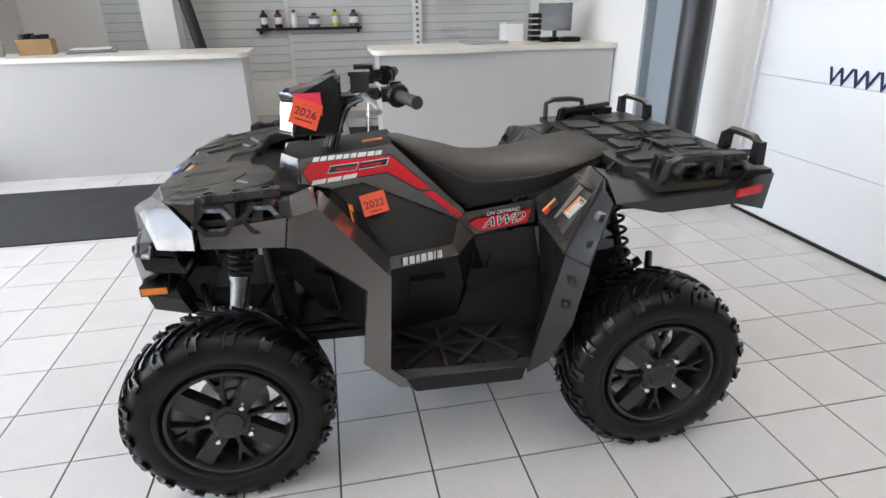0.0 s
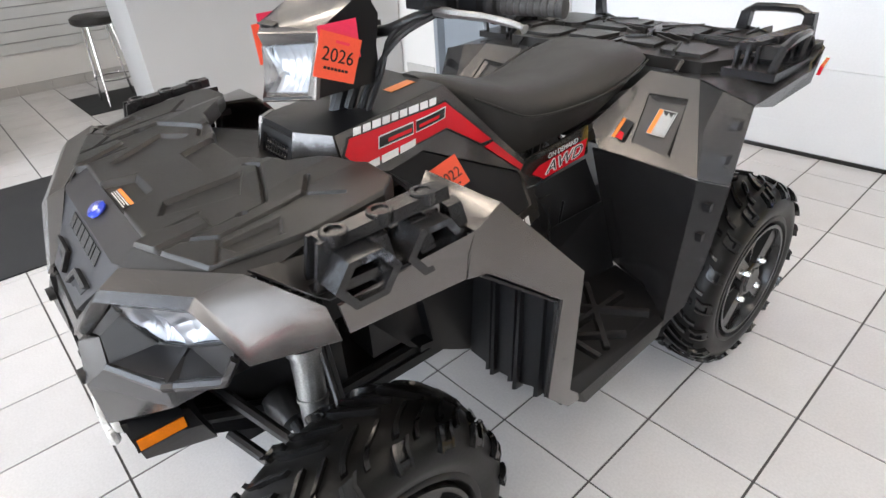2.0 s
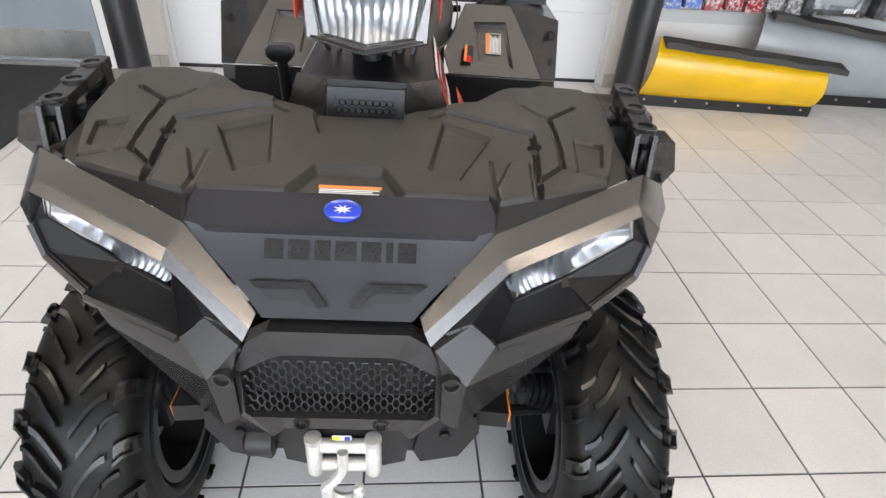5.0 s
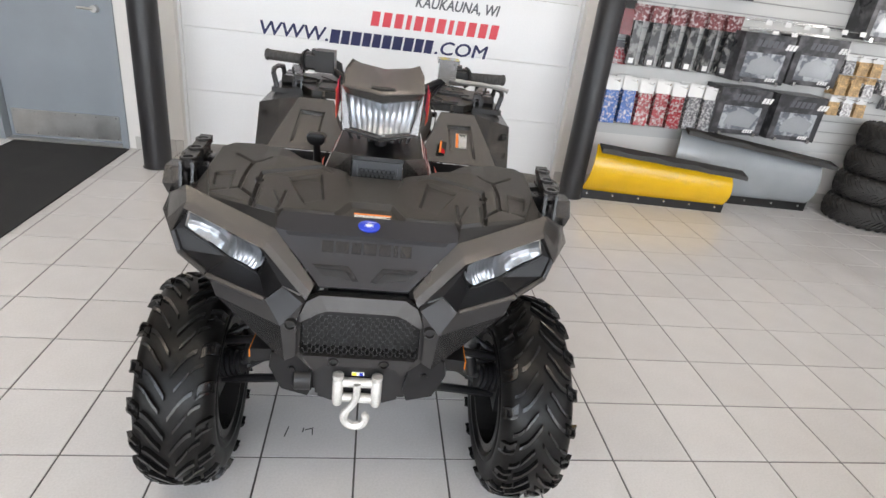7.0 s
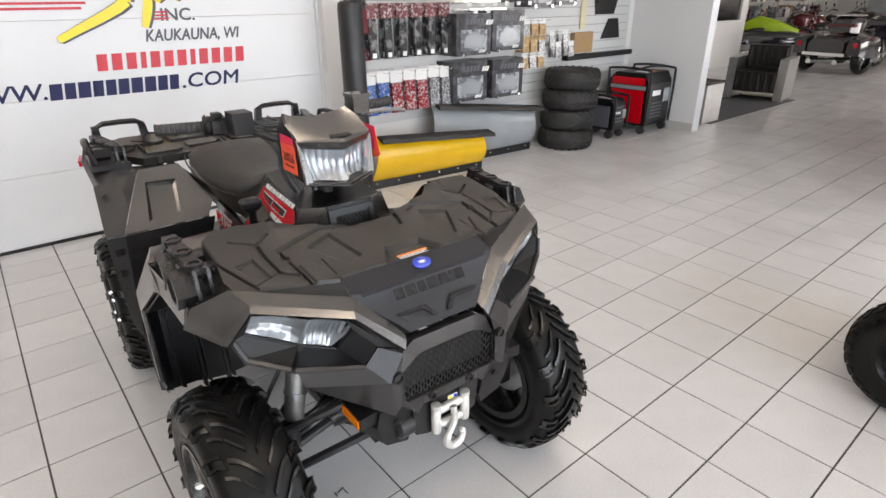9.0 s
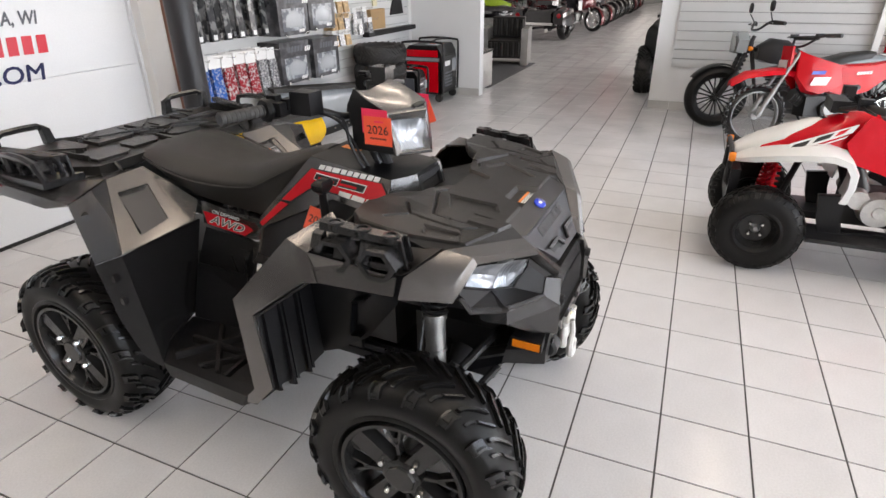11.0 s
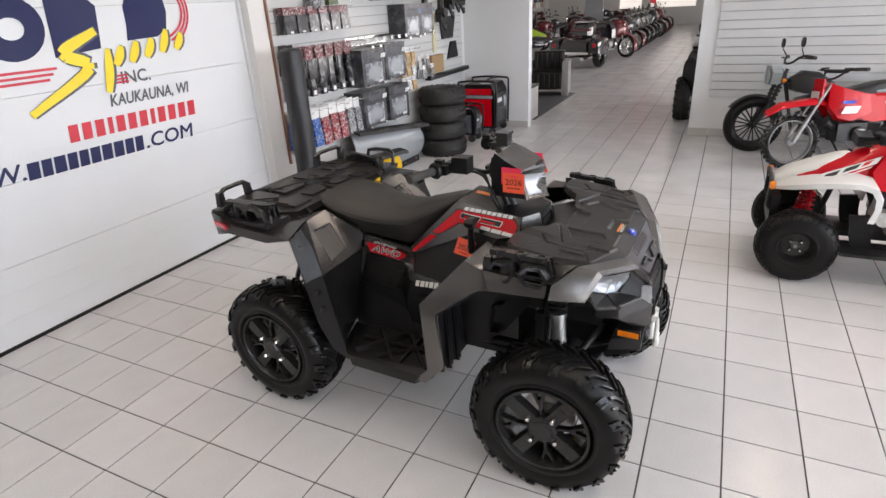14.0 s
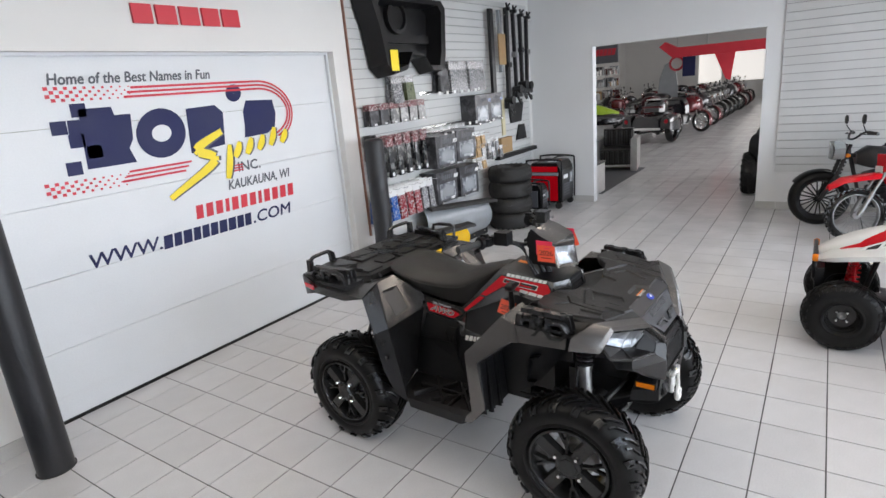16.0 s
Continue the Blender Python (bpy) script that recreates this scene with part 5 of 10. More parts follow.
both("rear_fender", rear_front_face, PAINT, quad, "titanium grey painted rear fender", 22)


def fender_edge(bm):
    v = {"b": (0.402, 0.505, 0.911), "d": (0.514, 0.352, 0.717), "e": (0.560, 0.465, 0.885), "d3": (0.570, 0.405, 0.700), "m": (0.470, 0.428, 0.815), "m2": (0.480, 0.470, 0.905)}
    names = list(v)
    add_sheet(bm, [v[n] for n in names], [[names.index(n) for n in q.split()] for q in ("b m2 m", "m2 e d3 d m", "b m d")], 0.008)
    bevel(bm, 0.003, 2, 10)
    for y, z in ((0.442, 0.845), (0.412, 0.765)):
        add_hexa(bm, [(0.528, y - 0.012, z - 0.012), (0.556, y, z - 0.014), (0.556, y + 0.008, z + 0.012), (0.528, y - 0.004, z + 0.014)], [(0.530, y - 0.026, z - 0.008), (0.548, y - 0.018, z - 0.010), (0.548, y - 0.010, z + 0.008), (0.530, y - 0.018, z + 0.010)])


both("fender_edge", fender_edge, PANEL, quad, "dark plastic outer fender edge with fasteners", 22)


def rear_leg(bm):
    v = {"d": (0.512, 0.350, 0.715), "d3": (0.572, 0.405, 0.698), "g": (0.545, 0.235, 0.33), "g2": (0.565, 0.30, 0.38), "c2": (0.175, 0.372, 0.71), "hi": (0.275, 0.385, 0.36), "m": (0.528, 0.292, 0.52), "m2": (0.568, 0.365, 0.50), "n": (0.40, 0.362, 0.712), "n2": (0.42, 0.335, 0.345)}
    names = list(v)
    f = ["d d3 m2 m", "m m2 g2 g", "d m g n2 n", "n n2 hi c2"]
    add_sheet(bm, [v[n] for n in names], [[names.index(n) for n in q.split()] for q in f], 0.008)
    bevel(bm, 0.004, 2, 14)
    for z, y in ((0.64, 0.386), (0.56, 0.372)):
        add_box(bm, 0.536, 0.556, y - 0.035, y - 0.018, z, z + 0.022)


both("mud_guard", rear_leg, PANEL, quad, "dark plastic rear mud guard", 22)


def tail_side(bm):
    v = {"a": (0.25, 0.526, 0.911), "b": (0.40, 0.510, 0.914), "e": (0.560, 0.470, 0.887), "t0": (0.555, 0.80, 0.905), "t1": (0.53, 0.93, 0.938), "t2": (0.50, 1.0, 0.93), "l0": (0.545, 0.62, 0.845), "l1": (0.54, 0.86, 0.855),
         "l2": (0.49, 0.995, 0.812), "k": (0.30, 1.0, 0.84), "k2": (0.0, 1.0, 0.85), "t3": (0.0, 1.01, 0.925), "in": (0.40, 0.62, 0.905), "w": (0.46, 0.90, 0.83)}
    names = list(v)
    f = ["a b in", "b e t0 in", "e l0 l1 t1 t0", "t1 l1 l2 t2", "t2 l2 k k2 t3", "l1 w l2", "t0 t1 t2 in"]
    add_sheet(bm, [v[n] for n in names], [[names.index(n) for n in q.split()] for q in f], 0.008)
    bevel(bm, 0.004, 2, 14)


# painted panel takes the darker bumper colour to imitate its dim reflections
both("tail_panel", tail_side, BUMPER, quad, "painted tail side under the rack, coloured darker for dim reflections", 22)


def tail_lamp(bm):
    add_hexa(bm, [(0.556, 0.845, 0.905), (0.540, 0.93, 0.912), (0.536, 0.93, 0.887), (0.552, 0.845, 0.882)], [(0.566, 0.845, 0.905), (0.550, 0.93, 0.912), (0.546, 0.93, 0.887), (0.562, 0.845, 0.882)])
    bevel(bm, 0.003, 2)


both("tail_lamp", tail_lamp, TAIL_RED, quad, "red tail lamp lens", 30)

# --- rear rack ---
bm = bmesh.new()
half_o = [(0.10, 0.60), (0.215, 0.585), (0.355, 0.585), (0.40, 0.66), (0.49, 0.80), (0.505, 0.985), (0.30, 1.01), (0.12, 1.015)]
full = half_o + [(-x, y) for x, y in half_o[::-1]]
add_sheet(bm, [(x, y, 0.937 + 0.02 * (y - 0.59)) for x, y in full], [tuple(range(16))], 0.032)
bevel(bm, 0.004, 1, 25)
rack = part("rear_rack", bm, PLASTIC_TOP, quad, "black moulded rear rack with raised pads", 25)
for x0, x1, y0, y1, h in ((0.03, 0.16, 0.66, 0.76, 0.010), (0.03, 0.20, 0.80, 0.96, 0.013), (0.19, 0.33, 0.62, 0.74, 0.010), (0.23, 0.40, 0.79, 0.96, 0.013), (0.36, 0.45, 0.72, 0.78, 0.008), (0.004, 0.02, 0.64, 0.97, 0.006)):
    for s in (1, -1):
        k = min(0.025, (x1 - x0) * 0.4)
        pts = [(s * x0, y0 + k), (s * (x0 + k), y0), (s * x1, y0), (s * x1, y1 - k), (s * (x1 - k), y1), (s * x0, y1)]
        pts = pts if s > 0 else pts[::-1]
        bm = bmesh.new()
        add_hexa(bm, [(x, y, 0.93) for x, y in pts], [(x, y, 0.9375 + 0.02 * (y - 0.59) + h) for x, y in pts])
        bevel(bm, 0.004, 1, 25)
        part("pad", bm, PLASTIC_TOP, rack, smooth=25)
for i in range(26):
    x, y = random.uniform(-0.4, 0.4), random.uniform(0.63, 0.97)
    a = random.uniform(0, 3.14)
    ln = random.uniform(0.03, 0.08)
    bm = bmesh.new()
    z = 0.9375 + 0.02 * (y - 0.59)
    add_hexa(bm, [(-ln, -0.005, z - 0.004), (ln, -0.005, z - 0.004), (ln, 0.005, z - 0.004), (-ln, 0.005, z - 0.004)], [(-ln, -0.002, z + 0.018), (ln, -0.002, z + 0.018), (ln, 0.002, z + 0.018), (-ln, 0.002, z + 0.018)])
    part("rib", bm, PLASTIC_TOP, rack, m=pose(x, y, 0, 0, 0, math.degrees(a)))


def rear_loop(bm):
    # grab loop across the back corner
    add_tube(bm, [(0.265, 0.985, 0.955), (0.272, 0.982, 1.008), (0.30, 0.978, 1.022), (0.36, 0.970, 1.026), (0.43, 0.962, 1.026), (0.458, 0.958, 1.014), (0.468, 0.958, 0.95)], 0.0125, 6)
    add_prism(bm, [(0.445, 0.952), (0.482, 0.952), (0.477, 1.02), (0.45, 1.02)], "y", 0.945, 0.972)
    add_prism(bm, [(0.25, 0.952), (0.285, 0.952), (0.29, 1.01), (0.26, 1.01)], "y", 0.968, 0.995)
    # bar of the side rail
    add_hexa(bm, [(0.405, 0.655, 0.965), (0.445, 0.655, 0.962), (0.50, 0.90, 0.975), (0.465, 0.90, 0.978)], [(0.405, 0.655, 0.985), (0.443, 0.655, 0.982), (0.497, 0.90, 0.995), (0.465, 0.90, 0.998)])
    for x in (0.408, 0.435):
        add_hexa(bm, [(x, 0.635, 0.90), (x + 0.008, 0.635, 0.90), (x + 0.008, 0.66, 0.90), (x, 0.66, 0.90)], [(x, 0.65, 0.978), (x + 0.008, 0.65, 0.978), (x + 0.008, 0.672, 0.978), (x, 0.672, 0.978)])
    # raised side handle
    add_tube(bm, [(0.52, 0.62, 0.93), (0.535, 0.625, 0.99), (0.54, 0.66, 1.004), (0.535, 0.74, 1.006), (0.525, 0.79, 1.0), (0.515, 0.80, 0.94)], 0.0115, 6)
    add_prism(bm, [(0.40, 0.60), (0.54, 0.60), (0.535, 0.83), (0.49, 0.83)], "z", 0.908, 0.93)
    for y in (0.60, 0.66):
        add_tube(bm, [(0.30, y - 0.02, 0.935), (0.30, y - 0.045, 0.915), (0.30, y - 0.04, 0.885)], 0.008, 5)


both("rack_rail", rear_loop, PANEL, quad, "black rear rack rail with grab loop", 25)
for c in (0.717, 0.790, 0.863):
    both("rail_pocket", rail_hex(c, 0.090, 0.495, 0.945), PANEL, quad, "six-sided pocket in the rack rail", 25)
for y, x in ((0.68, 0.43), (0.77, 0.452), (0.86, 0.474)):
    both("lock_ring", lambda bm: add_lathe_at(bm, (x, y, 0.971 + 0.02 * (y - 0.68)), 0.021, 0.013, 0.0145), PANEL, quad, "round lock hole in the rack rail", 25)
bm = bmesh.new()
add_tube(bm, [(0.06, 0.97, 0.80), (0.20, 0.98, 0.795), (0.26, 0.98, 0.80)], 0.014, 8)
part("exhaust", bm, FRAME_BLACK, quad)

# --- seat ---
secs = []
for y, w, zt, zb in ((-0.135, 0.045, 0.998, 0.975), (-0.10, 0.075, 0.996, 0.945), (-0.02, 0.105, 0.972, 0.865), (0.06, 0.130, 0.950, 0.79), (0.13, 0.150, 0.926, 0.750), (0.24, 0.185, 0.914, 0.772), (0.36, 0.212, 0.923, 0.80), (0.48, 0.222, 0.945, 0.848), (0.57, 0.208, 0.957, 0.885), (0.625, 0.17, 0.952, 0.90)):
    ring_s = []
    for k in range(20):
        a = math.pi * k / 19
        c, s = math.cos(a), math.sin(a)
        ring_s.append((w * math.copysign(abs(c) ** 0.62, c) * (0.78 + 0.22 * min(1.0, s * 2.2)), y, zb + (zt - zb) * s ** 0.60 * (0.90 + 0.10 * s)))
    secs.append(ring_s)
bm = bmesh.new()
add_loft(bm, secs)
seat = part("seat", bm, SEAT_VINYL, quad, "black vinyl seat with a dished rider's place", 60)
for s in (1, -1):
    bm = bmesh.new()
    add_tube(bm, [(s * (w + 0.0015), y, zb + (zt - zb) * 0.62) for y, w, zt, zb in ((-0.02, 0.100, 0.972, 0.865), (0.06, 0.126, 0.950, 0.79), (0.13, 0.147, 0.926, 0.748), (0.24, 0.181, 0.914, 0.77), (0.36, 0.208, 0.923, 0.80), (0.48, 0.217, 0.945, 0.848), (0.56, 0.205, 0.957, 0.885))], 0.003, 5, 3)
    part("piping", bm, SEAT_VINYL, seat, smooth=True)

# --- intake box and dash in front of the seat ---
bm = bmesh.new()
add_sheet(bm, [(0.132, -0.43, 0.958), (0.118, -0.13, 0.993), (-0.118, -0.13, 0.993), (-0.132, -0.43, 0.958), (0.073, -0.486, 0.967), (-0.073, -0.486, 0.967)], [(0, 1, 2, 3), (0, 3, 5, 4)], 0.012)
bevel(bm, 0.004, 1, 10)
dash = part("dash_cover", bm, PLASTIC, quad, "black dash cover ahead of the seat", 25)


def cheek(bm):
    add_sheet(bm, [(0.074, -0.487, 0.967), (0.133, -0.432, 0.959), (0.168, -0.436, 0.86), (0.076, -0.515, 0.86)], [(0, 1, 2, 3)], 0.008)
    bevel(bm, 0.003, 2)


both("intake_cheek", cheek, PAINT, quad, "titanium grey painted intake cheek", 25)
bm = bmesh.new()
add_hexa(bm, [(-0.072, -0.484, 0.955), (0.072, -0.484, 0.955), (0.072, -0.512, 0.86), (-0.072, -0.512, 0.86)], [(-0.072, -0.44, 0.955), (0.072, -0.44, 0.955), (0.072, -0.44, 0.86), (-0.072, -0.44, 0.86)])
for q in (((-0.073, 0.955), (0.073, 0.955), (0.060, 0.941), (-0.060, 0.941)), ((0.073, 0.955), (0.073, 0.87), (0.054, 0.87), (0.060, 0.941)), ((-0.073, 0.87), (-0.073, 0.955), (-0.060, 0.941), (-0.054, 0.87))):
    add_hexa(bm, [(x, -0.485 - (0.955 - z) * 0.295 - 0.008, z) for x, z in q], [(x, -0.480 - (0.955 - z) * 0.295, z) for x, z in q])
intake = part("intake_box", bm, FRAME_BLACK, quad, "black intake box with a mesh grille")
bm = bmesh.new()
for i in range(-4, 5):
    for k in range(4):
        x, z = i * 0.013 + (0.0065 if k % 2 else 0), 0.885 + 0.014 * k
        if abs(x) < 0.053:
            y = -0.488 - (0.955 - z) * 0.295
            add_tube(bm, [(x + 0.0065 * math.cos(a), y, z + 0.0068 * math.sin(a)) for a in (radians(60 * q + 30) for q in range(6))], 0.0012, 4, closed=True)
part("mesh", bm, PANEL, intake, "dark hexagon mesh")
card = part("warning_label", plate([(-0.035, -0.016), (0.035, -0.016), (0.035, 0.016), (-0.035, 0.016)], 0.0008), ORANGE_LABEL, dash, "small orange warning label", m=frame_on((0.03, -0.19, 0.9875), (0, 1, 0.12), (-1, 0, 0)))

bm = bmesh.new()
add_hexa(bm, [(-0.36, -0.62, 0.84), (0.36, -0.62, 0.84), (0.30, -0.38, 0.80), (-0.30, -0.38, 0.80)], [(-0.33, -0.61, 0.925), (0.33, -0.61, 0.925), (0.22, -0.40, 0.875), (-0.22, -0.40, 0.875)])
bevel(bm, 0.01, 2)
part("inner_cover", bm, PLASTIC, quad, "black cover between lid and dash", 30)

# --- steering, bar, controls ---
bm = bmesh.new()
add_tube(bm, [(0, -0.42, 0.80), (0, -0.31, 1.03), (0, -0.265, 1.12)], 0.02, 10)
for s in (1, -1):
    add_tube(bm, [(s * 0.03, -0.33, 0.97), (s * 0.05, -0.29, 1.07), (s * 0.045, -0.25, 1.125)], 0.012, 8)
add_box(bm, -0.05, 0.05, -0.285, -0.235, 1.105, 1.14)
part("steering_post", bm, FRAME_BLACK, quad, smooth=30)
bm = bmesh.new()
half_bar = [(0.0, -0.26, 1.125), (0.09, -0.255, 1.125), (0.155, -0.22, 1.15), (0.205, -0.155, 1.166), (0.26, -0.112, 1.167), (0.385, -0.078, 1.166)]
pts = [(-x, y, z) for x, y, z in half_bar[:0:-1]] + half_bar
add_tube(bm, pts, 0.0115, 10, 5)
part("handlebar", bm, FRAME_BLACK, quad, "black bent handlebar", 40)


def grip(bm):
    a, b = Vector((0.272, -0.1085, 1.1668)), Vector((0.402, -0.0735, 1.166))
    sub = bmesh.new()
    ln = (b - a).length
    prof = [(0, 0.0005), (0, 0.0172)]
    for k in range(9):
        u = ln * (k + 0.7) / 9.5
        prof += [(u, 0.0172), (u + 0.002, 0.0155), (u + 0.004, 0.0155), (u + 0.0055, 0.0172)]
    prof += [(ln, 0.0175), (ln + 0.001, 0.0195), (ln + 0.006, 0.018), (ln + 0.007, 0.0005)]
    add_lathe(sub, prof, 14, "x")
    d = (b - a).normalized()
    join(bm, sub, frame_on(a, d, (0, 0, 1)))


both("grip", grip, RUBBER_DRY, quad, "black ribbed rubber grip", 35)


def pod_switch(bm):
    d = (Vector((0.402, -0.0735, 1.166)) - Vector((0.272, -0.1085, 1.1668))).normalized()
    c = Vector((0.245, -0.118, 1.167))
    add_cyl(bm, c - d * 0.028, c + d * 0.024, 0.03, 0.03, 12)
    add_cyl(bm, c + d * 0.024, c + d * 0.034, 0.036, 0.03, 12)
    add_box(bm, 0.215, 0.265, -0.16, -0.125, 1.15, 1.188)
    add_box(bm, 0.225, 0.25, -0.135, -0.10, 1.185, 1.205)


both("switch_block", pod_switch, PLASTIC, quad, "black switch housing", 35)
bm = bmesh.new()
add_box(bm, 0.165, 0.222, -0.25, -0.195, 1.172, 1.225)
bevel(bm, 0.008, 2)
add_box(bm, 0.16, 0.228, -0.255, -0.19, 1.222, 1.234)
add_box(bm, 0.175, 0.215, -0.20, -0.165, 1.15, 1.185)
mc = part("brake_reservoir", bm, GLOSS_BLACK, quad, "glossy black brake fluid reservoir", 30)
bm = bmesh.new()
add_tube(bm, [(0.205, -0.21, 1.165), (0.26, -0.205, 1.163), (0.33, -0.192, 1.16), (0.385, -0.18, 1.152), (0.408, -0.178, 1.146)], [0.010] * 4 + [0.008] * 4 + [0.007] * 4 + [0.006] * 4 + [0.009], 8, 4)
part("brake_lever", bm, CAST, mc, "bare aluminium brake lever", True)
bm = bmesh.new()
add_box(bm, -0.225, -0.165, -0.235, -0.165, 1.15, 1.215)
bevel(bm, 0.01, 2)
add_box(bm, -0.235, -0.19, -0.165, -0.14, 1.165, 1.195)
part("throttle_block", bm, PLASTIC, quad, "black throttle housing", 30)
bm = bmesh.new()
for k, s in ((0, 1), (1, 1), (2, -1), (3, 1), (4, -1)):
    add_tube(bm, [(s * (0.19 - 0.012 * k), -0.20, 1.155), (s * (0.15 - 0.01 * k), -0.26, 1.12), (s * (0.09 + 0.008 * k), -0.29, 1.05), (s * (0.05 + 0.012 * k), -0.31, 0.98), (s * 0.05, -0.33, 0.90)], 0.0055, 6, 4)
part("cable", bm, FRAME_BLACK, quad, "bundle of black control cables", True)

# --- gear lever beside the tank ---
bm = bmesh.new()
add_tube(bm, [(-0.205, -0.235, 0.80), (-0.212, -0.235, 0.89), (-0.214, -0.238, 0.925)], [0.017, 0.013, 0.012], 10)
lever = part("gear_lever", bm, PLASTIC, quad, "black gear lever beside the tank", 40)
bm = bmesh.new()
add_loft(bm, [[(-0.214 + a * 0.030, -0.238 + b * 0.020, z) for a, b in ((-f, -f), (f, -f), (f * 1.1, 0), (f, f), (-f, f), (-f * 1.1, 0))] for z, f in ((0.918, 0.55), (0.930, 0.9), (0.948, 1.0), (0.957, 0.7))])
part("knob", bm, PLASTIC, lever, "black knob", 50)

# --- headlight pod on the bar ---
def pod_shell(bm, faces=None):
    v = {"bc": (0, -0.506, 1.021), "bs": (0.112, -0.448, 1.031), "us": (0.119, -0.423, 1.153), "uc": (0, -0.487, 1.149), "bsk": (0.098, -0.30, 1.03), "usk": (0.118, -0.285, 1.165), "ear": (0.118, -0.350, 1.190), "er": (0.102, -0.302, 1.213), "ei": (0.078, -0.300, 1.203), "tc": (0.0, -0.285, 1.190),
         "vf": (0.0, -0.479, 1.155), "vt": (0.0, -0.36, 1.182), "vi": (0.066, -0.360, 1.184), "vfs": (0.054, -0.455, 1.160), "bck": (0, -0.31, 1.0)}
    names = list(v)
    f = faces or ["uc vf vfs us", "vf vt vi vfs", "vfs vi ear us", "vi ei er ear", "vt tc ei vi"]
    verts, faces = [], []
    for s in (1, -1):
        base = len(verts)
        verts += [(s * v[n][0], v[n][1], v[n][2]) for n in names]
        faces += [[base + names.index(n) for n in (q.split() if s > 0 else q.split()[::-1])] for q in f]
    sub = bmesh.new()
    vs = [sub.verts.new(p) for p in verts]
    for q in faces:
        sub.faces.new([vs[i] for i in q])
    bmesh.ops.remove_doubles(sub, verts=sub.verts[:], dist=0.0004)
    bmesh.ops.recalc_face_normals(sub, faces=sub.faces[:])
    bmesh.ops.solidify(sub, geom=sub.faces[:], thickness=0.006)
    join(bm, sub)
    bevel(bm, 0.003, 1, 15)


bm = bmesh.new()
pod_shell(bm)
pod = part("headlight_pod", bm, PAINT, quad, "titanium grey headlight pod on the handlebar", 22)
bm = bmesh.new()
pod_shell(bm, ["bs us usk bsk", "us ear usk", "ear er usk", "bc bs bsk bck"])
part("pod_side", bm, PLASTIC, pod, "black lower half of the pod", 22)
bm = bmesh.new()
add_sheet(bm, [(0.095, -0.293, 1.190), (-0.095, -0.293, 1.190), (-0.100, -0.295, 1.03), (0.100, -0.295, 1.03)], [(0, 1, 2, 3)], 0.01)
part("pod_back", bm, PLASTIC, pod, "black back of the pod")
rim_l = [(0.0, -0.494, 1.031), (0.087, -0.450, 1.039), (0.105, -0.427, 1.131), (0.0, -0.482, 1.122), (-0.105, -0.427, 1.131), (-0.087, -0.450, 1.039)]
bm = bmesh.new()
out_l = [(0, -0.509, 1.018), (0.114, -0.4505, 1.029), (0.122, -0.4255, 1.154), (0, -0.490, 1.150), (-0.122, -0.4255, 1.154), (-0.114, -0.4505, 1.029)]
for i in range(6):
    j = (i + 1) % 6
    add_hexa(bm, [out_l[i], out_l[j], rim_l[j], rim_l[i]], [(x, y + 0.015, z) for x, y, z in (out_l[i], out_l[j], rim_l[j], rim_l[i])])
bmesh.ops.remove_doubles(bm, verts=bm.verts[:], dist=0.0003)
bevel(bm, 0.003, 1, 40)
part("bezel", bm, PAINT, pod, "titanium grey lamp bezel")
bm = bmesh.new()
for side in (1, -1):
    corner = [Vector(p) for p in ((0.0, -0.482, 1.122), (side * 0.105, -0.427, 1.131), (side * 0.087, -0.450, 1.039), (0.0, -0.494, 1.031))]
    grid = []
    for a in range(49):
        u = a / 48
        col = []
        for b in range(11):
            v = b / 10
            p = corner[0].lerp(corner[1], u).lerp(corner[3].lerp(corner[2], u), v)
            col.append(bm.verts.new(p + Vector((0, 0.005 + 0.030 * math.sin(math.pi * (0.5 - 0.46 * u)) ** 0.5 * math.sin(math.pi * (0.05 + 0.9 * v)) ** 0.6 - 0.0028 * abs(math.sin(6 * math.pi * u)), 0))))
        grid.append(col)
    for ca, cb in zip(grid, grid[1:]):
        for b in range(10):
            bm.faces.new((ca[b], cb[b], cb[b + 1], ca[b + 1]))
bmesh.ops.remove_doubles(bm, verts=bm.verts[:], dist=0.0005)
part("reflector", bm, REFLECTOR, pod, "bright fluted reflector", 25)
bm = bmesh.new()
add_hexa(bm, [(x, y - 0.003, z) for x, y, z in rim_l], [(x, y + 0.001, z) for x, y, z in rim_l])
ob = part("lens", bm, LENS, pod, "clear lamp lens")
ob.visible_shadow = False
part("name_plate", plate([(-0.035, -0.008), (0.035, -0.008), (0.03, 0.008), (-0.03, 0.008)], 0.003), INK, pod, "small dark name plate", m=frame_on((0, -0.462, 1.1605), (1, 0, 0), (0, 0.97, 0.22)))

# --- graphics on the body sides ---
FLANK = {"P8": (0.163, -0.432, 0.885), "P1": (0.132, -0.43, 0.957), "P2": (0.118, -0.13, 0.992), "R": (0.163, -0.235, 0.878), "P3": (0.140, 0.118, 0.740), "R2": (0.152, 0.085, 0.722), "K": (0.175, -0.335, 0.865)}
FLANK_FACES = [[Vector(FLANK[n]) for n in q.split()] for q in ("P8 P1 P2", "P8 P2 K", "K P2 R", "R P2 P3", "R P3 R2")]


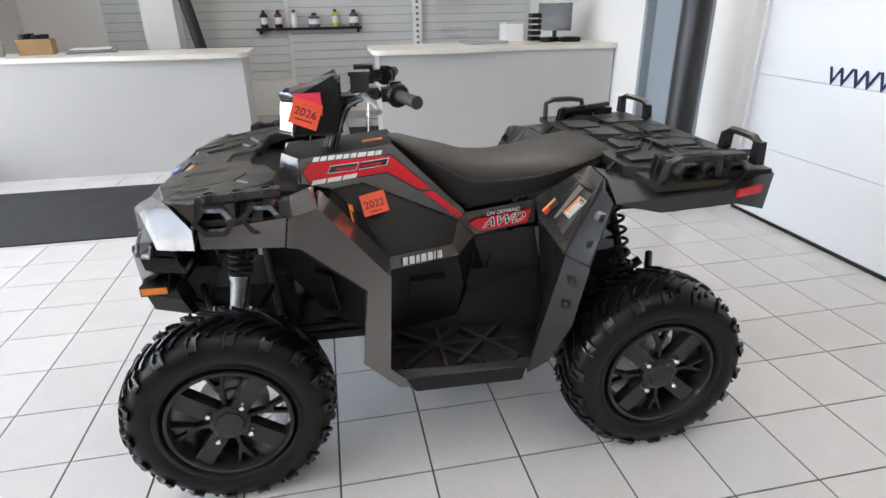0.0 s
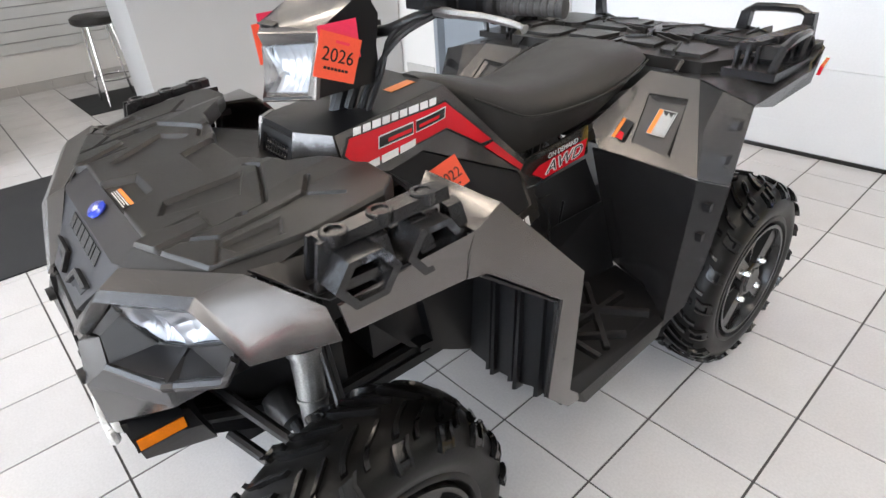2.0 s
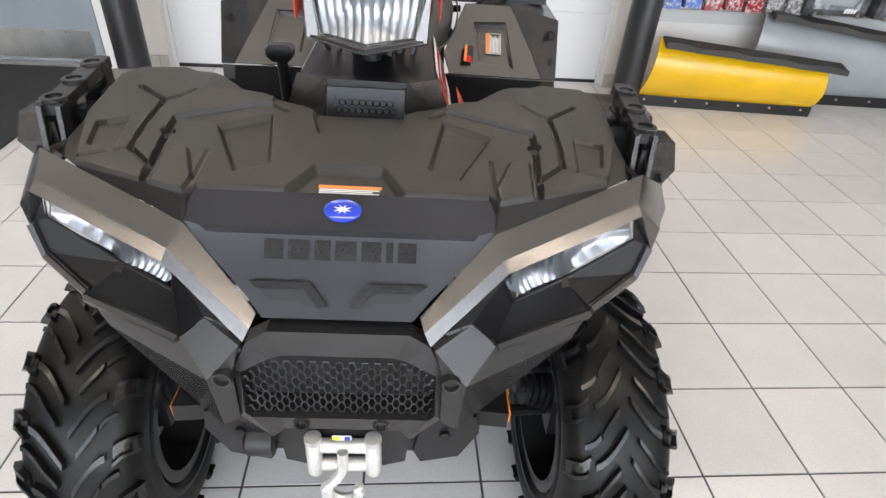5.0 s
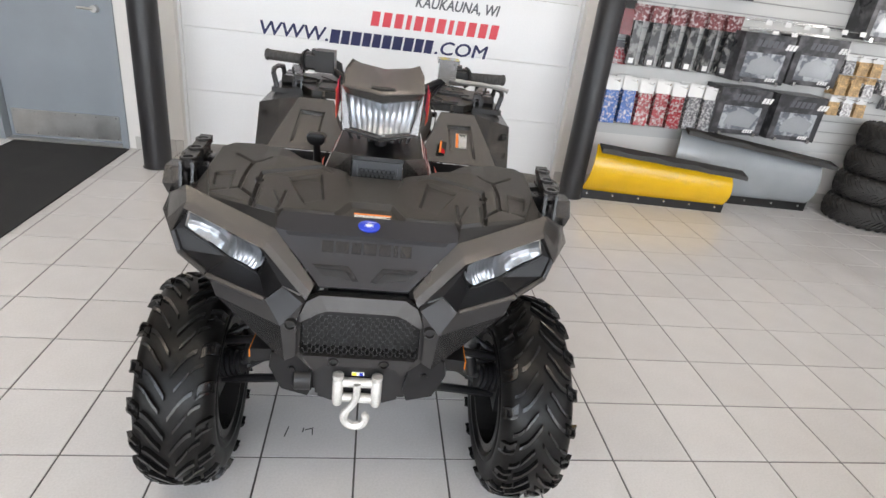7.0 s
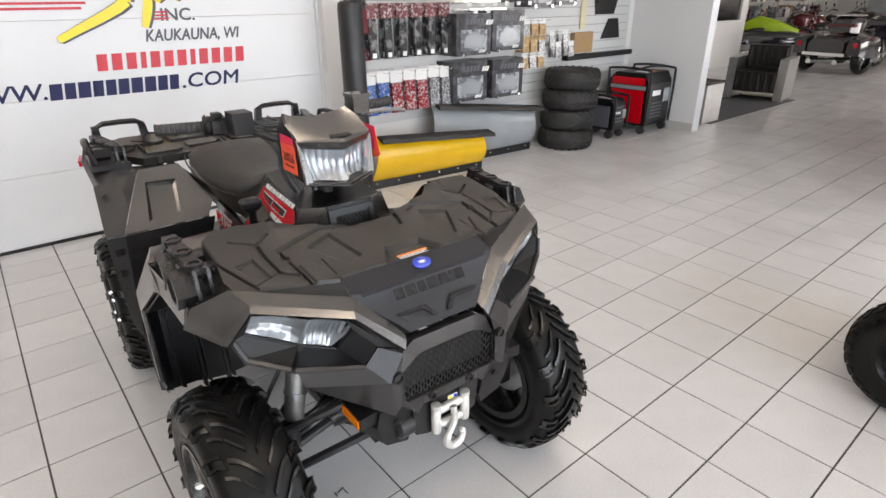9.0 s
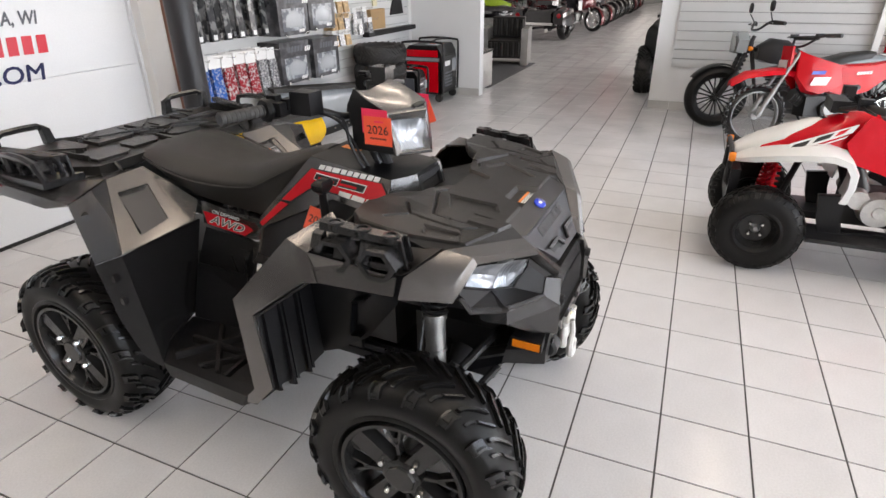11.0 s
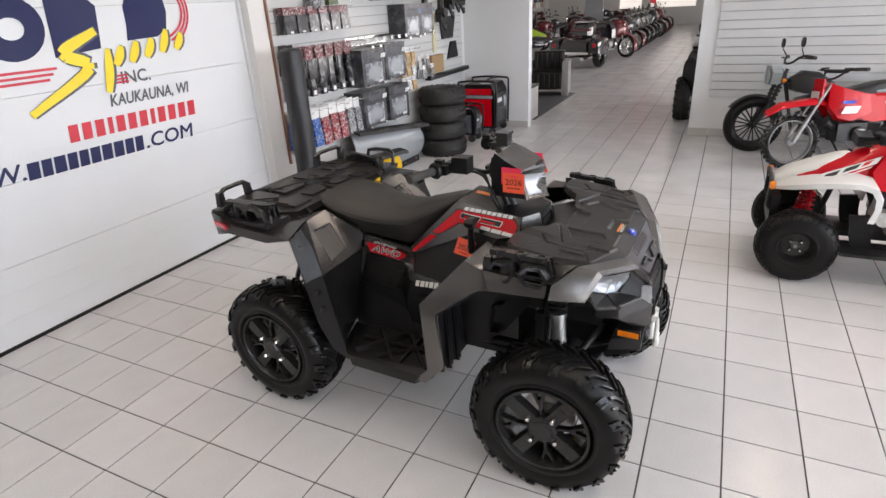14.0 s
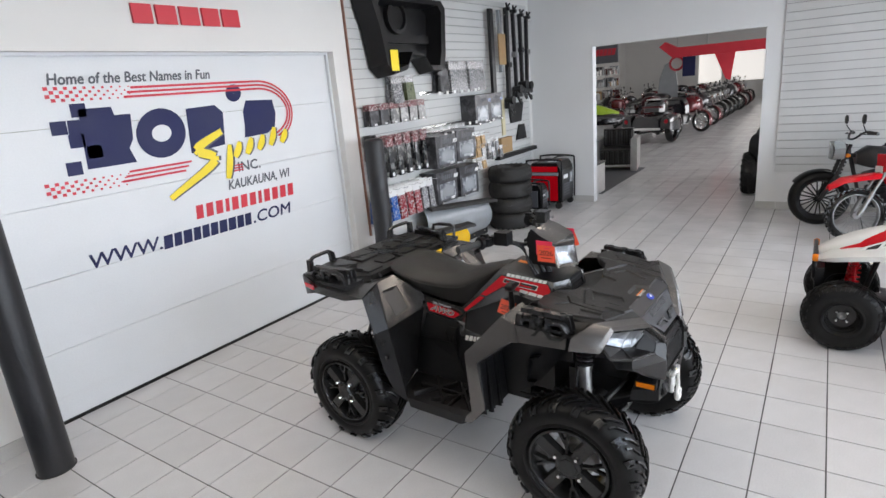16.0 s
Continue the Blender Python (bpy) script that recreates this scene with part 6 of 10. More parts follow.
def flank_x(y, z):
    """The cover's half width at a height and length, from its nearest face."""
    best = None
    for a, b, c in FLANK_FACES:
        den = (b.z - c.z) * (a.y - c.y) + (c.y - b.y) * (a.z - c.z)
        l1 = ((b.z - c.z) * (y - c.y) + (c.y - b.y) * (z - c.z)) / den
        l2 = ((c.z - a.z) * (y - c.y) + (a.y - c.y) * (z - c.z)) / den
        l3 = 1 - l1 - l2
        out = -min(l1, l2, l3, 0)
        x = l1 * a.x + l2 * b.x + l3 * c.x
        if best is None or out < best[0]:
            best = (out, x)
    return best[1]


def flank_decal(side, outlines, mat, lift, parent, label="", name="side_graphic"):
    """A thin sticker that follows the tank cover; outlines are given by length and height."""
    made = None
    for outline in outlines:
        bm = bmesh.new()
        sub = bmesh.new()
        sub.faces.new([sub.verts.new((0, y, z)) for y, z in outline])
        bmesh.ops.triangulate(sub, faces=sub.faces[:])
        for _ in range(5):
            long = [e for e in sub.edges if e.calc_length() > 0.014]
            if not long:
                break
            bmesh.ops.subdivide_edges(sub, edges=long, cuts=1)
            bmesh.ops.triangulate(sub, faces=sub.faces[:])
        for v in sub.verts:
            v.co.x = side * (flank_x(v.co.y, v.co.z) + lift)
        ext = bmesh.ops.extrude_face_region(sub, geom=sub.faces[:])
        for v in ext["geom"]:
            if isinstance(v, bmesh.types.BMVert):
                v.co.x += side * 0.0006
        join(bm, sub)
        made = part(name, bm, mat, parent, label, 30)
    return made


def slant_row(y0, z0, y1, z1, height, widths, lean, gap=0.2):
    """Slanted blocks along a line, each a share of it."""
    total = sum(widths) + gap * (len(widths) - 1)
    out, at = [], 0.0
    for w in widths:
        a, b = at / total, (at + w) / total
        pa, pb = (y0 + (y1 - y0) * a, z0 + (z1 - z0) * a), (y0 + (y1 - y0) * b, z0 + (z1 - z0) * b)
        out.append([pa, pb, (pb[0] + lean * height, pb[1] + height), (pa[0] + lean * height, pa[1] + height)])
        at += w + gap
    return out


for s in (1, -1):
    lean = 0.45 * s
    red = [(-0.423, 0.919), (-0.402, 0.945), (-0.138, 0.957), (-0.003, 0.833), (-0.045, 0.836), (-0.150, 0.904), (-0.405, 0.887)]
    edge = [(-0.428, 0.919), (-0.404, 0.9485), (-0.136, 0.9605), (0.004, 0.832), (-0.046, 0.832), (-0.151, 0.900), (-0.407, 0.883)]
    base = flank_decal(s, [edge], INK, 0.0020, quad, "red and black side graphic with pale shapes")
    flank_decal(s, [red], RED_DECAL, 0.0030, base, "red panel")
    flank_decal(s, [[(0.003, 0.826), (0.110, 0.729), (0.096, 0.720), (-0.034, 0.824)]], RED_DECAL, 0.0030, base, "red band")
    flank_decal(s, slant_row(-0.392, 0.948, -0.168, 0.960, 0.0135, [1, 1, 1.1, 1, 0.9, 1, 1.4, 1.1, 1], lean, 0.22), WHITE_DECAL, 0.0030, base, "white slanted shapes")
    flank_decal(s, slant_row(-0.346, 0.911, -0.150, 0.926, 0.023, [1, 1], lean, 0.08), WHITE_DECAL, 0.0040, base)
    flank_decal(s, slant_row(-0.343, 0.9135, -0.153, 0.928, 0.0185, [1, 1], lean, 0.10), INK, 0.0050, base, "black slanted shapes")
    flank_decal(s, slant_row(-0.318, 0.9195, -0.170, 0.931, 0.0065, [1, 1], lean, 0.35), RED_DECAL, 0.0060, base)
    flank_decal(s, slant_row(-0.400, 0.879, -0.255, 0.895, 0.0135, [1, 1, 1], lean, 0.12), WHITE_DECAL, 0.0040, base, "white slanted shapes")
    # the strip with words under the seat
    m = frame_on((s * 0.1615, 0.237, 0.712), (s * 0.045, 1.0, 0.13), (-s * 0.10, -0.12, 0.98)) if s > 0 else frame_on((-0.1615, 0.237, 0.712), (0.045, -1.0, -0.13), (0.10, -0.12, 0.98))
    pts = [(s * x, y) for x, y in ((0.112, 0.020), (-0.085, 0.018), (-0.113, 0.006), (-0.075, -0.026), (0.092, -0.026))]
    ob = part("side_graphic", plate(pts[::s], 0.0008), RED_DECAL, quad, "red panel with outlined letters", m=m @ pose(0, 0, 0.010))
    part("lettering", lettering("ON DEMAND", 0.020, 0.0005, 0.3), WHITE_DECAL, ob, "white words", m=pose(s * 0.012, 0.029, 0.0008))
    halo = bmesh.new()
    for k in range(8):
        join(halo, lettering("AWD", 0.044, 0.0002, 0.45), pose(0.0024 * math.cos(k * math.pi / 4), 0.0024 * math.sin(k * math.pi / 4), 0.00004 * k))
    bmesh.ops.scale(halo, vec=(1.35, 1, 1), verts=halo.verts[:])
    part("lettering", halo, WHITE_DECAL, ob, "white outlined letters", m=pose(s * 0.008, -0.003, 0.0010))
    word = lettering("AWD", 0.044, 0.0002, 0.45)
    bmesh.ops.scale(word, vec=(1.35, 1, 1), verts=word.verts[:])
    part("lettering", word, INK, ob, "black letters", m=pose(s * 0.008, -0.003, 0.0021))
    # pale bars on the lower strip
    m = frame_on((s * 0.2725, -0.055, 0.637), (s * -0.20, s * 1.0, s * 0.05), (s * -0.3, -0.03, 0.95))
    part("lettering", bars([0.017, 0.019, 0.013, 0.018, 0.018, 0.006, 0.017], 0.026, 0.005, 0.12, 0.0008), WHITE_DECAL, quad, "pale maker's bars", m=m)
    # labels on the rear fender
    if s > 0:
        m = frame_on((s * 0.346, 0.440, 0.801), (0.99, s * 0.03, -s * 0.03), (-s * 0.02, 0.71, 0.70))
        lab = part("warning_label", plate([(-0.026, -0.038), (0.026, -0.038), (0.026, 0.038), (-0.026, 0.038)], 0.0008), WHITE_DECAL, quad, "black and white warning label with orange head", m=m @ pose(0, 0, 0.007))
        part("stripe", plate([(-0.024, -0.036), (0.012, -0.036), (0.012, 0.036), (-0.024, 0.036)], 0.0006), INK, lab, m=pose(0.012, 0, 0.0009))
        part("stripe", plate([(-0.025, -0.037), (-0.013, -0.037), (-0.013, 0.037), (-0.025, 0.037)], 0.0006), ORANGE_LABEL, lab, m=pose(0, 0, 0.0009))
        for k in range(7):
            part("stripe", plate([(-0.010 + 0.0048 * k, -0.034), (-0.0072 + 0.0048 * k, -0.034), (-0.0072 + 0.0048 * k, 0.03 - 0.005 * (k % 3)), (-0.010 + 0.0048 * k, 0.03 - 0.005 * (k % 3))], 0.0004), WHITE_DECAL, lab, m=pose(0, 0, 0.0017))
        m = frame_on((0.258, 0.393, 0.775), (0.12, 0.021, -0.033), (0.10, 0.113, 0.077))
        lab = part("warning_label", plate([(-0.016, -0.03), (0.016, -0.03), (0.016, 0.03), (-0.016, 0.03)], 0.0008), INK, quad, "small black and orange warning label", m=m @ pose(0, 0, 0.011))
        part("stripe", plate([(-0.016, -0.03), (-0.007, -0.03), (-0.007, 0.03), (-0.016, 0.03)], 0.0006), ORANGE_LABEL, lab, m=pose(0, 0, 0.0009))
        part("stripe", plate([(-0.006, -0.028), (0.014, -0.028), (0.009, -0.008), (-0.004, -0.006)], 0.0006), RED_DECAL, lab, m=pose(0, 0, 0.0009))
    # dated sale cards stuck to pod and side panel
    m = frame_on((s * 0.124, -0.395, 1.115), (s * -0.02, s * 0.97, -s * 0.18), (s * 0.03, 0.18, 0.97))
    under = part("sale_card", plate([(-0.042, -0.036), (0.042, -0.036), (0.042, 0.036), (-0.042, 0.036)], 0.0008), PINK_CARD, quad, "bright pink sale card on the pod", m=m @ pose(s * 0.006, 0.016, 0.006, 0, 0, 12 * s))
    cardo = part("sale_card", plate([(-0.046, -0.042), (0.046, -0.042), (0.046, 0.042), (-0.046, 0.042)], 0.0008), ORANGE_CARD, quad, "orange sale card with the year 2026", m=m @ pose(0, -0.012, 0.010, 0, 0, -11))
    part("lettering", lettering("2026", 0.036, 0.0004), INK, cardo, m=pose(0, 0.002, 0.0011))
    part("lettering", bars([0.006] * 7, 0.005, 0.002, 0.0, 0.0004), INK, cardo, m=pose(0, -0.022, 0.0009))
    part("lettering", bars([0.03], 0.005, 0.002, 0.0, 0.0004), PINK_CARD, cardo, m=pose(0.005, 0.028, 0.0009))
    m = frame_on((s * 0.199, -0.202, 0.812), (s * -0.06, s * 0.95, s * 0.20), (s * -0.46, -0.16, 0.87))
    cardo = part("sale_card", plate([(-0.042, -0.036), (0.042, -0.036), (0.042, 0.036), (-0.042, 0.036)], 0.0008), ORANGE_CARD, quad, "orange sale card with the year 2022", m=m @ pose(0, 0, 0.012))
    part("lettering", lettering("2022", 0.034, 0.0004), INK, cardo, m=pose(0, -0.002, 0.0011))
    part("lettering", bars([0.006] * 5, 0.004, 0.002, 0.0, 0.0004), INK, cardo, m=pose(0, -0.025, 0.0009))

strip = part("warning_label", plate([(-0.011, -0.05), (0.011, -0.05), (0.011, 0.05), (-0.011, 0.05)], 0.0008), INK, quad, "black and orange vertical strip label", m=frame_on((0.2526, -0.278, 0.787), (-0.07, 0.09, -0.06), (0.007, -0.175, 0.20)) @ pose(0, 0, 0.006))
part("stripe", plate([(-0.010, 0.022), (0.010, 0.022), (0.010, 0.048), (-0.010, 0.048)], 0.0005), ORANGE_LABEL, strip, m=pose(0, 0, 0.0009))
part("stripe", plate([(-0.010, -0.046), (-0.002, -0.046), (-0.002, 0.018), (-0.010, 0.018)], 0.0005), ORANGE_LABEL, strip, m=pose(0, 0, 0.0009))

# --- chassis, engine, suspension ---
bm = bmesh.new()
add_hexa(bm, [(-0.16, -0.90, 0.47), (0.16, -0.90, 0.47), (0.16, -0.60, 0.30), (-0.16, -0.60, 0.30)], [(-0.15, -0.88, 0.52), (0.15, -0.88, 0.52), (0.15, -0.60, 0.34), (-0.15, -0.60, 0.34)])
add_box(bm, -0.16, 0.16, -0.60, 0.62, 0.285, 0.315)
part("skid_plate", bm, PLASTIC, quad, "black skid plate")
bm = bmesh.new()
for s in (1, -1):
    add_tube(bm, [(s * 0.15, -0.88, 0.50), (s * 0.14, -0.55, 0.33), (s * 0.14, 0.55, 0.33), (s * 0.15, 0.80, 0.50)], 0.018, 8)
    add_tube(bm, [(s * 0.14, -0.86, 0.70), (s * 0.15, -0.55, 0.80), (s * 0.12, 0.10, 0.66), (s * 0.12, 0.45, 0.76), (s * 0.17, 0.60, 0.80), (s * 0.2, 0.92, 0.82)], 0.016, 8)
    add_tube(bm, [(s * 0.14, -0.86, 0.70), (s * 0.15, -0.88, 0.50)], 0.015, 8)
    add_tube(bm, [(s * 0.16, -0.58, 0.79), (s * 0.17, -0.55, 0.34)], 0.015, 8)
    add_tube(bm, [(s * 0.17, 0.55, 0.78), (s * 0.18, 0.50, 0.33)], 0.015, 8)
part("chassis", bm, FRAME_BLACK, quad, smooth=35)
for name, label, b in (("engine", "dark engine block", (-0.17, 0.17, -0.30, 0.30, 0.33, 0.62)), ("cylinder_head", "", (-0.13, 0.13, -0.42, -0.28, 0.36, 0.80)), ("front_gearcase", "", (-0.13, 0.13, -0.78, -0.50, 0.33, 0.52)),
                       ("rear_gearcase", "", (-0.14, 0.14, 0.38, 0.75, 0.30, 0.55)), ("silencer", "", (-0.12, 0.12, 0.42, 0.90, 0.70, 0.82)), ("air_box", "", (-0.19, 0.19, -0.55, -0.34, 0.58, 0.86))):
    bm = bmesh.new()
    add_box(bm, *b)
    bevel(bm, 0.02, 2)
    part(name, bm, FRAME_BLACK, quad, label, 30)


def suspension_front(bm):
    for zi, zo in ((0.40, 0.28), (0.54, 0.42)):
        add_tube(bm, [(0.15, -0.80, zi), (0.43, -0.68, zo)], 0.013, 8)
        add_tube(bm, [(0.15, -0.56, zi), (0.43, -0.68, zo)], 0.013, 8)
    add_tube(bm, [(0.12, -0.62, 0.44), (0.45, -0.64, 0.35)], 0.009, 8)
    add_cyl(bm, (0.15, -0.68, 0.42), (0.22, -0.68, 0.40), 0.045, 0.03, 12)
    for k in range(5):
        add_cyl(bm, (0.36 + 0.014 * k, -0.68, 0.345), (0.37 + 0.014 * k, -0.68, 0.343), 0.036 + 0.003 * k, 0.036 + 0.003 * k, 12)
    add_cyl(bm, (0.2, -0.68, 0.40), (0.44, -0.68, 0.33), 0.014, 0.014, 10)
    add_box(bm, 0.42, 0.46, -0.73, -0.63, 0.25, 0.46)
    add_tube(bm, [(0.20, -0.60, 0.75), (0.30, -0.62, 0.62), (0.38, -0.64, 0.52), (0.43, -0.66, 0.42)], 0.006, 6, 4)


both("front_suspension", suspension_front, FRAME_BLACK, quad, "black front suspension arms", 35)


def suspension_rear(bm):
    for zi, zo in ((0.36, 0.27), (0.52, 0.42)):
        add_tube(bm, [(0.14, 0.50, zi), (0.40, 0.66, zo)], 0.014, 8)
        add_tube(bm, [(0.14, 0.84, zi), (0.40, 0.70, zo)], 0.014, 8)
    add_cyl(bm, (0.15, 0.68, 0.42), (0.42, 0.68, 0.33), 0.015, 0.015, 10)
    add_box(bm, 0.38, 0.42, 0.62, 0.74, 0.25, 0.45)


both("rear_suspension", suspension_rear, FRAME_BLACK, quad, "black rear suspension arms", 35)


def shock(a, b, r, turns):
    def build(bm):
        p, q = Vector(a), Vector(b)
        add_cyl(bm, p, q, r * 0.42, r * 0.42, 12)
        add_cyl(bm, p.lerp(q, 0.55), q, r * 0.62, r * 0.62, 14)
        d = (q - p).normalized()
        u = d.orthogonal().normalized()
        w = d.cross(u)
        n = turns * 14
        last = 0.30 if turns == 7 and r > 0.03 else 0.72
        add_tube(bm, [p.lerp(q, 0.08 + last * k / n) + r * (math.cos(2 * math.pi * k / 14) * u + math.sin(2 * math.pi * k / 14) * w) for k in range(n + 1)], 0.0065, 6)
        add_cyl(bm, p.lerp(q, 0.05), p.lerp(q, 0.08), r * 1.15, r * 1.15, 14)
        add_cyl(bm, p.lerp(q, 0.80), p.lerp(q, 0.83), r * 1.15, r * 1.15, 14)
    return build


both("shock_absorber", shock((0.235, -0.62, 0.80), (0.34, -0.68, 0.36), 0.034, 7), FRAME_BLACK, quad, "black coil-over shock absorber", 40)
both("shock_absorber", shock((0.20, 0.62, 0.80), (0.33, 0.69, 0.36), 0.034, 8), FRAME_BLACK, quad, "black coil-over shock absorber", 40)


def reservoir(bm):
    p, q = Vector((0.235, -0.62, 0.80)), Vector((0.34, -0.68, 0.36))
    add_cyl(bm, p.lerp(q, 0.42), p.lerp(q, 0.86), 0.031, 0.027, 18)
    add_cyl(bm, p.lerp(q, 0.39), p.lerp(q, 0.42), 0.036, 0.036, 18)
    add_cyl(bm, p.lerp(q, 0.62), p.lerp(q, 0.635), 0.0325, 0.0325, 18)


both("shock_body", reservoir, CAST, quad, "grey metal shock body", 35)

# ---- counters and office side ----
def counter(m, length, label, raised):
    """Front face in its own y = 0 plane looking -y, running along x."""
    c = thing("counter", m, label, "counter")
    bm = bmesh.new()
    add_prism(bm, [(0, 0), (length, 0), (length, 0.58), (0.04, 0.58), (0.0, 0.5)], "z", 0.0, 1.0)
    bevel(bm, 0.008, 2)
    part("front_panel", bm, LAMINATE, c, smooth=30)
    bm = bmesh.new()
    pts = [(-0.05, 0.66), (-0.06, 0.02)] + [(-0.06 + 0.10 * (1 - math.cos(a)), 0.02 - 0.12 * math.sin(a)) for a in (radians(90 * k / 8) for k in range(1, 9))]
    pts += [(raised * 0.5, -0.10), (raised * 0.8, -0.085), (raised, -0.045), (raised + 0.05, -0.03), (length + 0.03, -0.03), (length + 0.03, 0.66)]
    add_prism(bm, pts, "z", 1.002, 1.042)
    bevel(bm, 0.01, 2, 40)
    part("worktop", bm, LAMINATE_TOP, c, "pale laminate worktop with a rounded end", 30)
    part("plinth", box(0.03, length - 0.03, 0.004, 0.50, 0.0, 0.004), BASE_TILE, c)
    return c


counter(pose(-3.86, -0.95, 0, 0, 0, 90) @ Matrix.Diagonal((-1, 1, 1, 1)), 2.62, "long white laminate counter with a pale top", 1.2)
counter(pose(-3.60, 0.26, 0, 0, 0, 90), 2.27, "white laminate sales counter with a rounded pale top", 1.1)

shelf = thing("wall_shelf", pose(WEST + 0.03, -1.0, 1.165, 0, 0, 90), "black wall shelf holding bottles", "shelf")
part("board", box(0, 1.28, -0.13, 0.0, -0.03, 0.0, 0.004), PLASTIC, shelf)
for x in (0.03, 1.22):
    part("bracket", box(x, x + 0.03, -0.11, -0.003, -0.07, -0.031, 0.003), PLASTIC, shelf)
BOTTLES = (((0.10, 0.045, 0.20, INK), (0.27, 0.045, 0.20, RED_DARK), (0.46, 0.04, 0.20, WHITE_PLASTIC), (0.70, 0.07, 0.16, GREY_DECAL), (0.96, 0.035, 0.20, LIME), (1.19, 0.055, 0.19, GREY_DECAL)))
for x, r, h, mat in BOTTLES:
    b = thing("bottle", pose(WEST + 0.09, -1.0 + x, 1.166), "care product bottle on the wall shelf", "bottle", "bottles on the shelf")
    bm = bmesh.new()
    add_lathe(bm, [(0, r * 0.92), (0.01, r), (h * 0.72, r), (h * 0.84, r * 0.55), (h * 0.86, r * 0.4)], 16, "z")
    part("body", bm, mat, b, smooth=35)
    bm = bmesh.new()
    add_lathe(bm, [(h * 0.86, r * 0.45), (h, r * 0.42), (h + 0.004, r * 0.3)], 12, "z")
    part("cap", bm, INK, b, smooth=35)
    bm = bmesh.new()
    add_lathe(bm, [(h * 0.22, r + 0.0008), (h * 0.6, r + 0.0008)], 16, "z")
    part("label", bm, WHITE_DECAL, b, smooth=35)
post = thing("display_post", pose(WEST + 0.06, 1.0, 0), "white perforated metal display post", "display post")
part("upright", box(-0.03, 0.03, -0.06, 0.06, 0.0, 2.6, 0.004), WHITE_PLASTIC, post)
for k in range(12):
    bm = bmesh.new()
    add_cyl(bm, (0.0305, 0, 0.95 + 0.07 * k), (0.033, 0, 0.95 + 0.07 * k), 0.018, 0.018, 12)
    part("hole", bm, GREY_DECAL, post)


def basket(m):
    b = thing("wire_basket", m, "small wire display basket on the slatwall", "basket", "wire baskets")
    bm = bmesh.new()
    for z in (0, 0.05, 0.1):
        add_tube(bm, [(0, 0, z), (0.32, 0, z), (0.32, -0.16, z), (0, -0.16, z)], 0.003, 5, closed=True)
    for k in range(9):
        add_tube(bm, [(0.04 * k, 0, 0.1), (0.04 * k, 0, 0), (0.04 * k, -0.16, 0), (0.04 * k, -0.16, 0.1)], 0.0015, 4)
    part("wires", bm, STEEL, b)


basket(pose(WEST + 0.03, 1.25, 1.34, 0, 0, 90))
basket(pose(WEST + 0.03, 1.32, 1.02, 0, 0, 90))
basket(pose(WEST + 0.03, 0.42, 1.52, 0, 0, 90))

till = thing("till_screen", pose(-4.12, 2.12, 1.043, 0, 0, 60), "black till screen on a stand beside a keypad", "screen")
part("foot", box(-0.11, 0.11, -0.09, 0.09, 0, 0.02, 0.005), PLASTIC, till)
part("stand", box(-0.02, 0.02, -0.015, 0.015, 0.021, 0.18), PLASTIC, till)
part("screen", box(-0.17, 0.17, -0.04, -0.016, 0.10, 0.36, 0.006), GLOSS_BLACK, till)
tower = thing("card_rack", pose(-4.2, 1.93, 1.043), "black plastic leaflet rack on the counter", "rack")
for k in range(5):
    part("tray", box(-0.06, 0.06, -0.05, 0.05, 0.005 + 0.055 * k, 0.045 + 0.055 * k, 0.004), PLASTIC, tower)
pr = thing("receipt_printer", pose(-4.32, 1.72, 1.043), "white receipt printer on the counter", "printer")
part("body", box(-0.09, 0.09, -0.10, 0.10, 0, 0.17, 0.015, 2), WHITE_PLASTIC, pr)
part("lid", box(-0.08, 0.08, -0.09, 0.06, 0.171, 0.185, 0.006), LAMINATE, pr)
for k, (x, y) in enumerate(((-3.95, 2.22), (-4.0, 2.02))):
    kp = thing("card_terminal", pose(x, y, 1.043, 0, 0, 30 * k), "black card terminal on the counter", "terminal")
    part("body", box(-0.05, 0.05, -0.09, 0.09, 0, 0.045, 0.012, 2), PLASTIC, kp)
    part("keys", box(-0.035, 0.035, -0.07, 0.02, 0.0455, 0.05, 0.002), GREY_DECAL, kp)
solid("document_tray", box(-0.15, 0.15, -0.2, 0.2, 0, 0.025, 0.004), GREY_STEEL, "grey document tray on the counter", "tray", pose(-4.05, 1.35, 1.043, 0, 0, 8))
bb = thing("cardboard_box", pose(-4.3, -2.75, 1.043, 0, 0, 10), "brown cardboard box with dark goods on the counter", "box")
part("carton", box(-0.1, 0.1, -0.13, 0.13, 0, 0.13, 0.004), CARDBOARD, bb)
bm = bmesh.new()
for k in range(6):
    add_lathe_at(bm, (random.uniform(-0.06, 0.06), random.uniform(-0.09, 0.09), 0.131), 0.04, 0.015, random.uniform(0.02, 0.05))
part("goods", bm, PLASTIC, bb)
papers = thing("paper_stack", pose(-4.28, -2.28, 1.043, 0, 0, 12), "uneven stack of papers and folders on the counter", "papers")
for k in range(5):
    part("sheet", box(-0.14, 0.14, -0.22 + 0.01 * k, 0.2 - 0.015 * k, 0.009 * k + 0.001, 0.009 * k + 0.008, 0.001), (WHITE_DECAL, GREY_DECAL, LAMINATE, BOX_GREY, WHITE_DECAL)[k], papers, m=pose(0.006 * k, 0, 0, 0, 0, 5 * (k % 3) - 4))
cup = bmesh.new()
add_lathe(cup, [(0, 0.03), (0.004, 0.034), (0.10, 0.038), (0.10, 0.034), (0.01, 0.030)], 20, "z", closed=False)
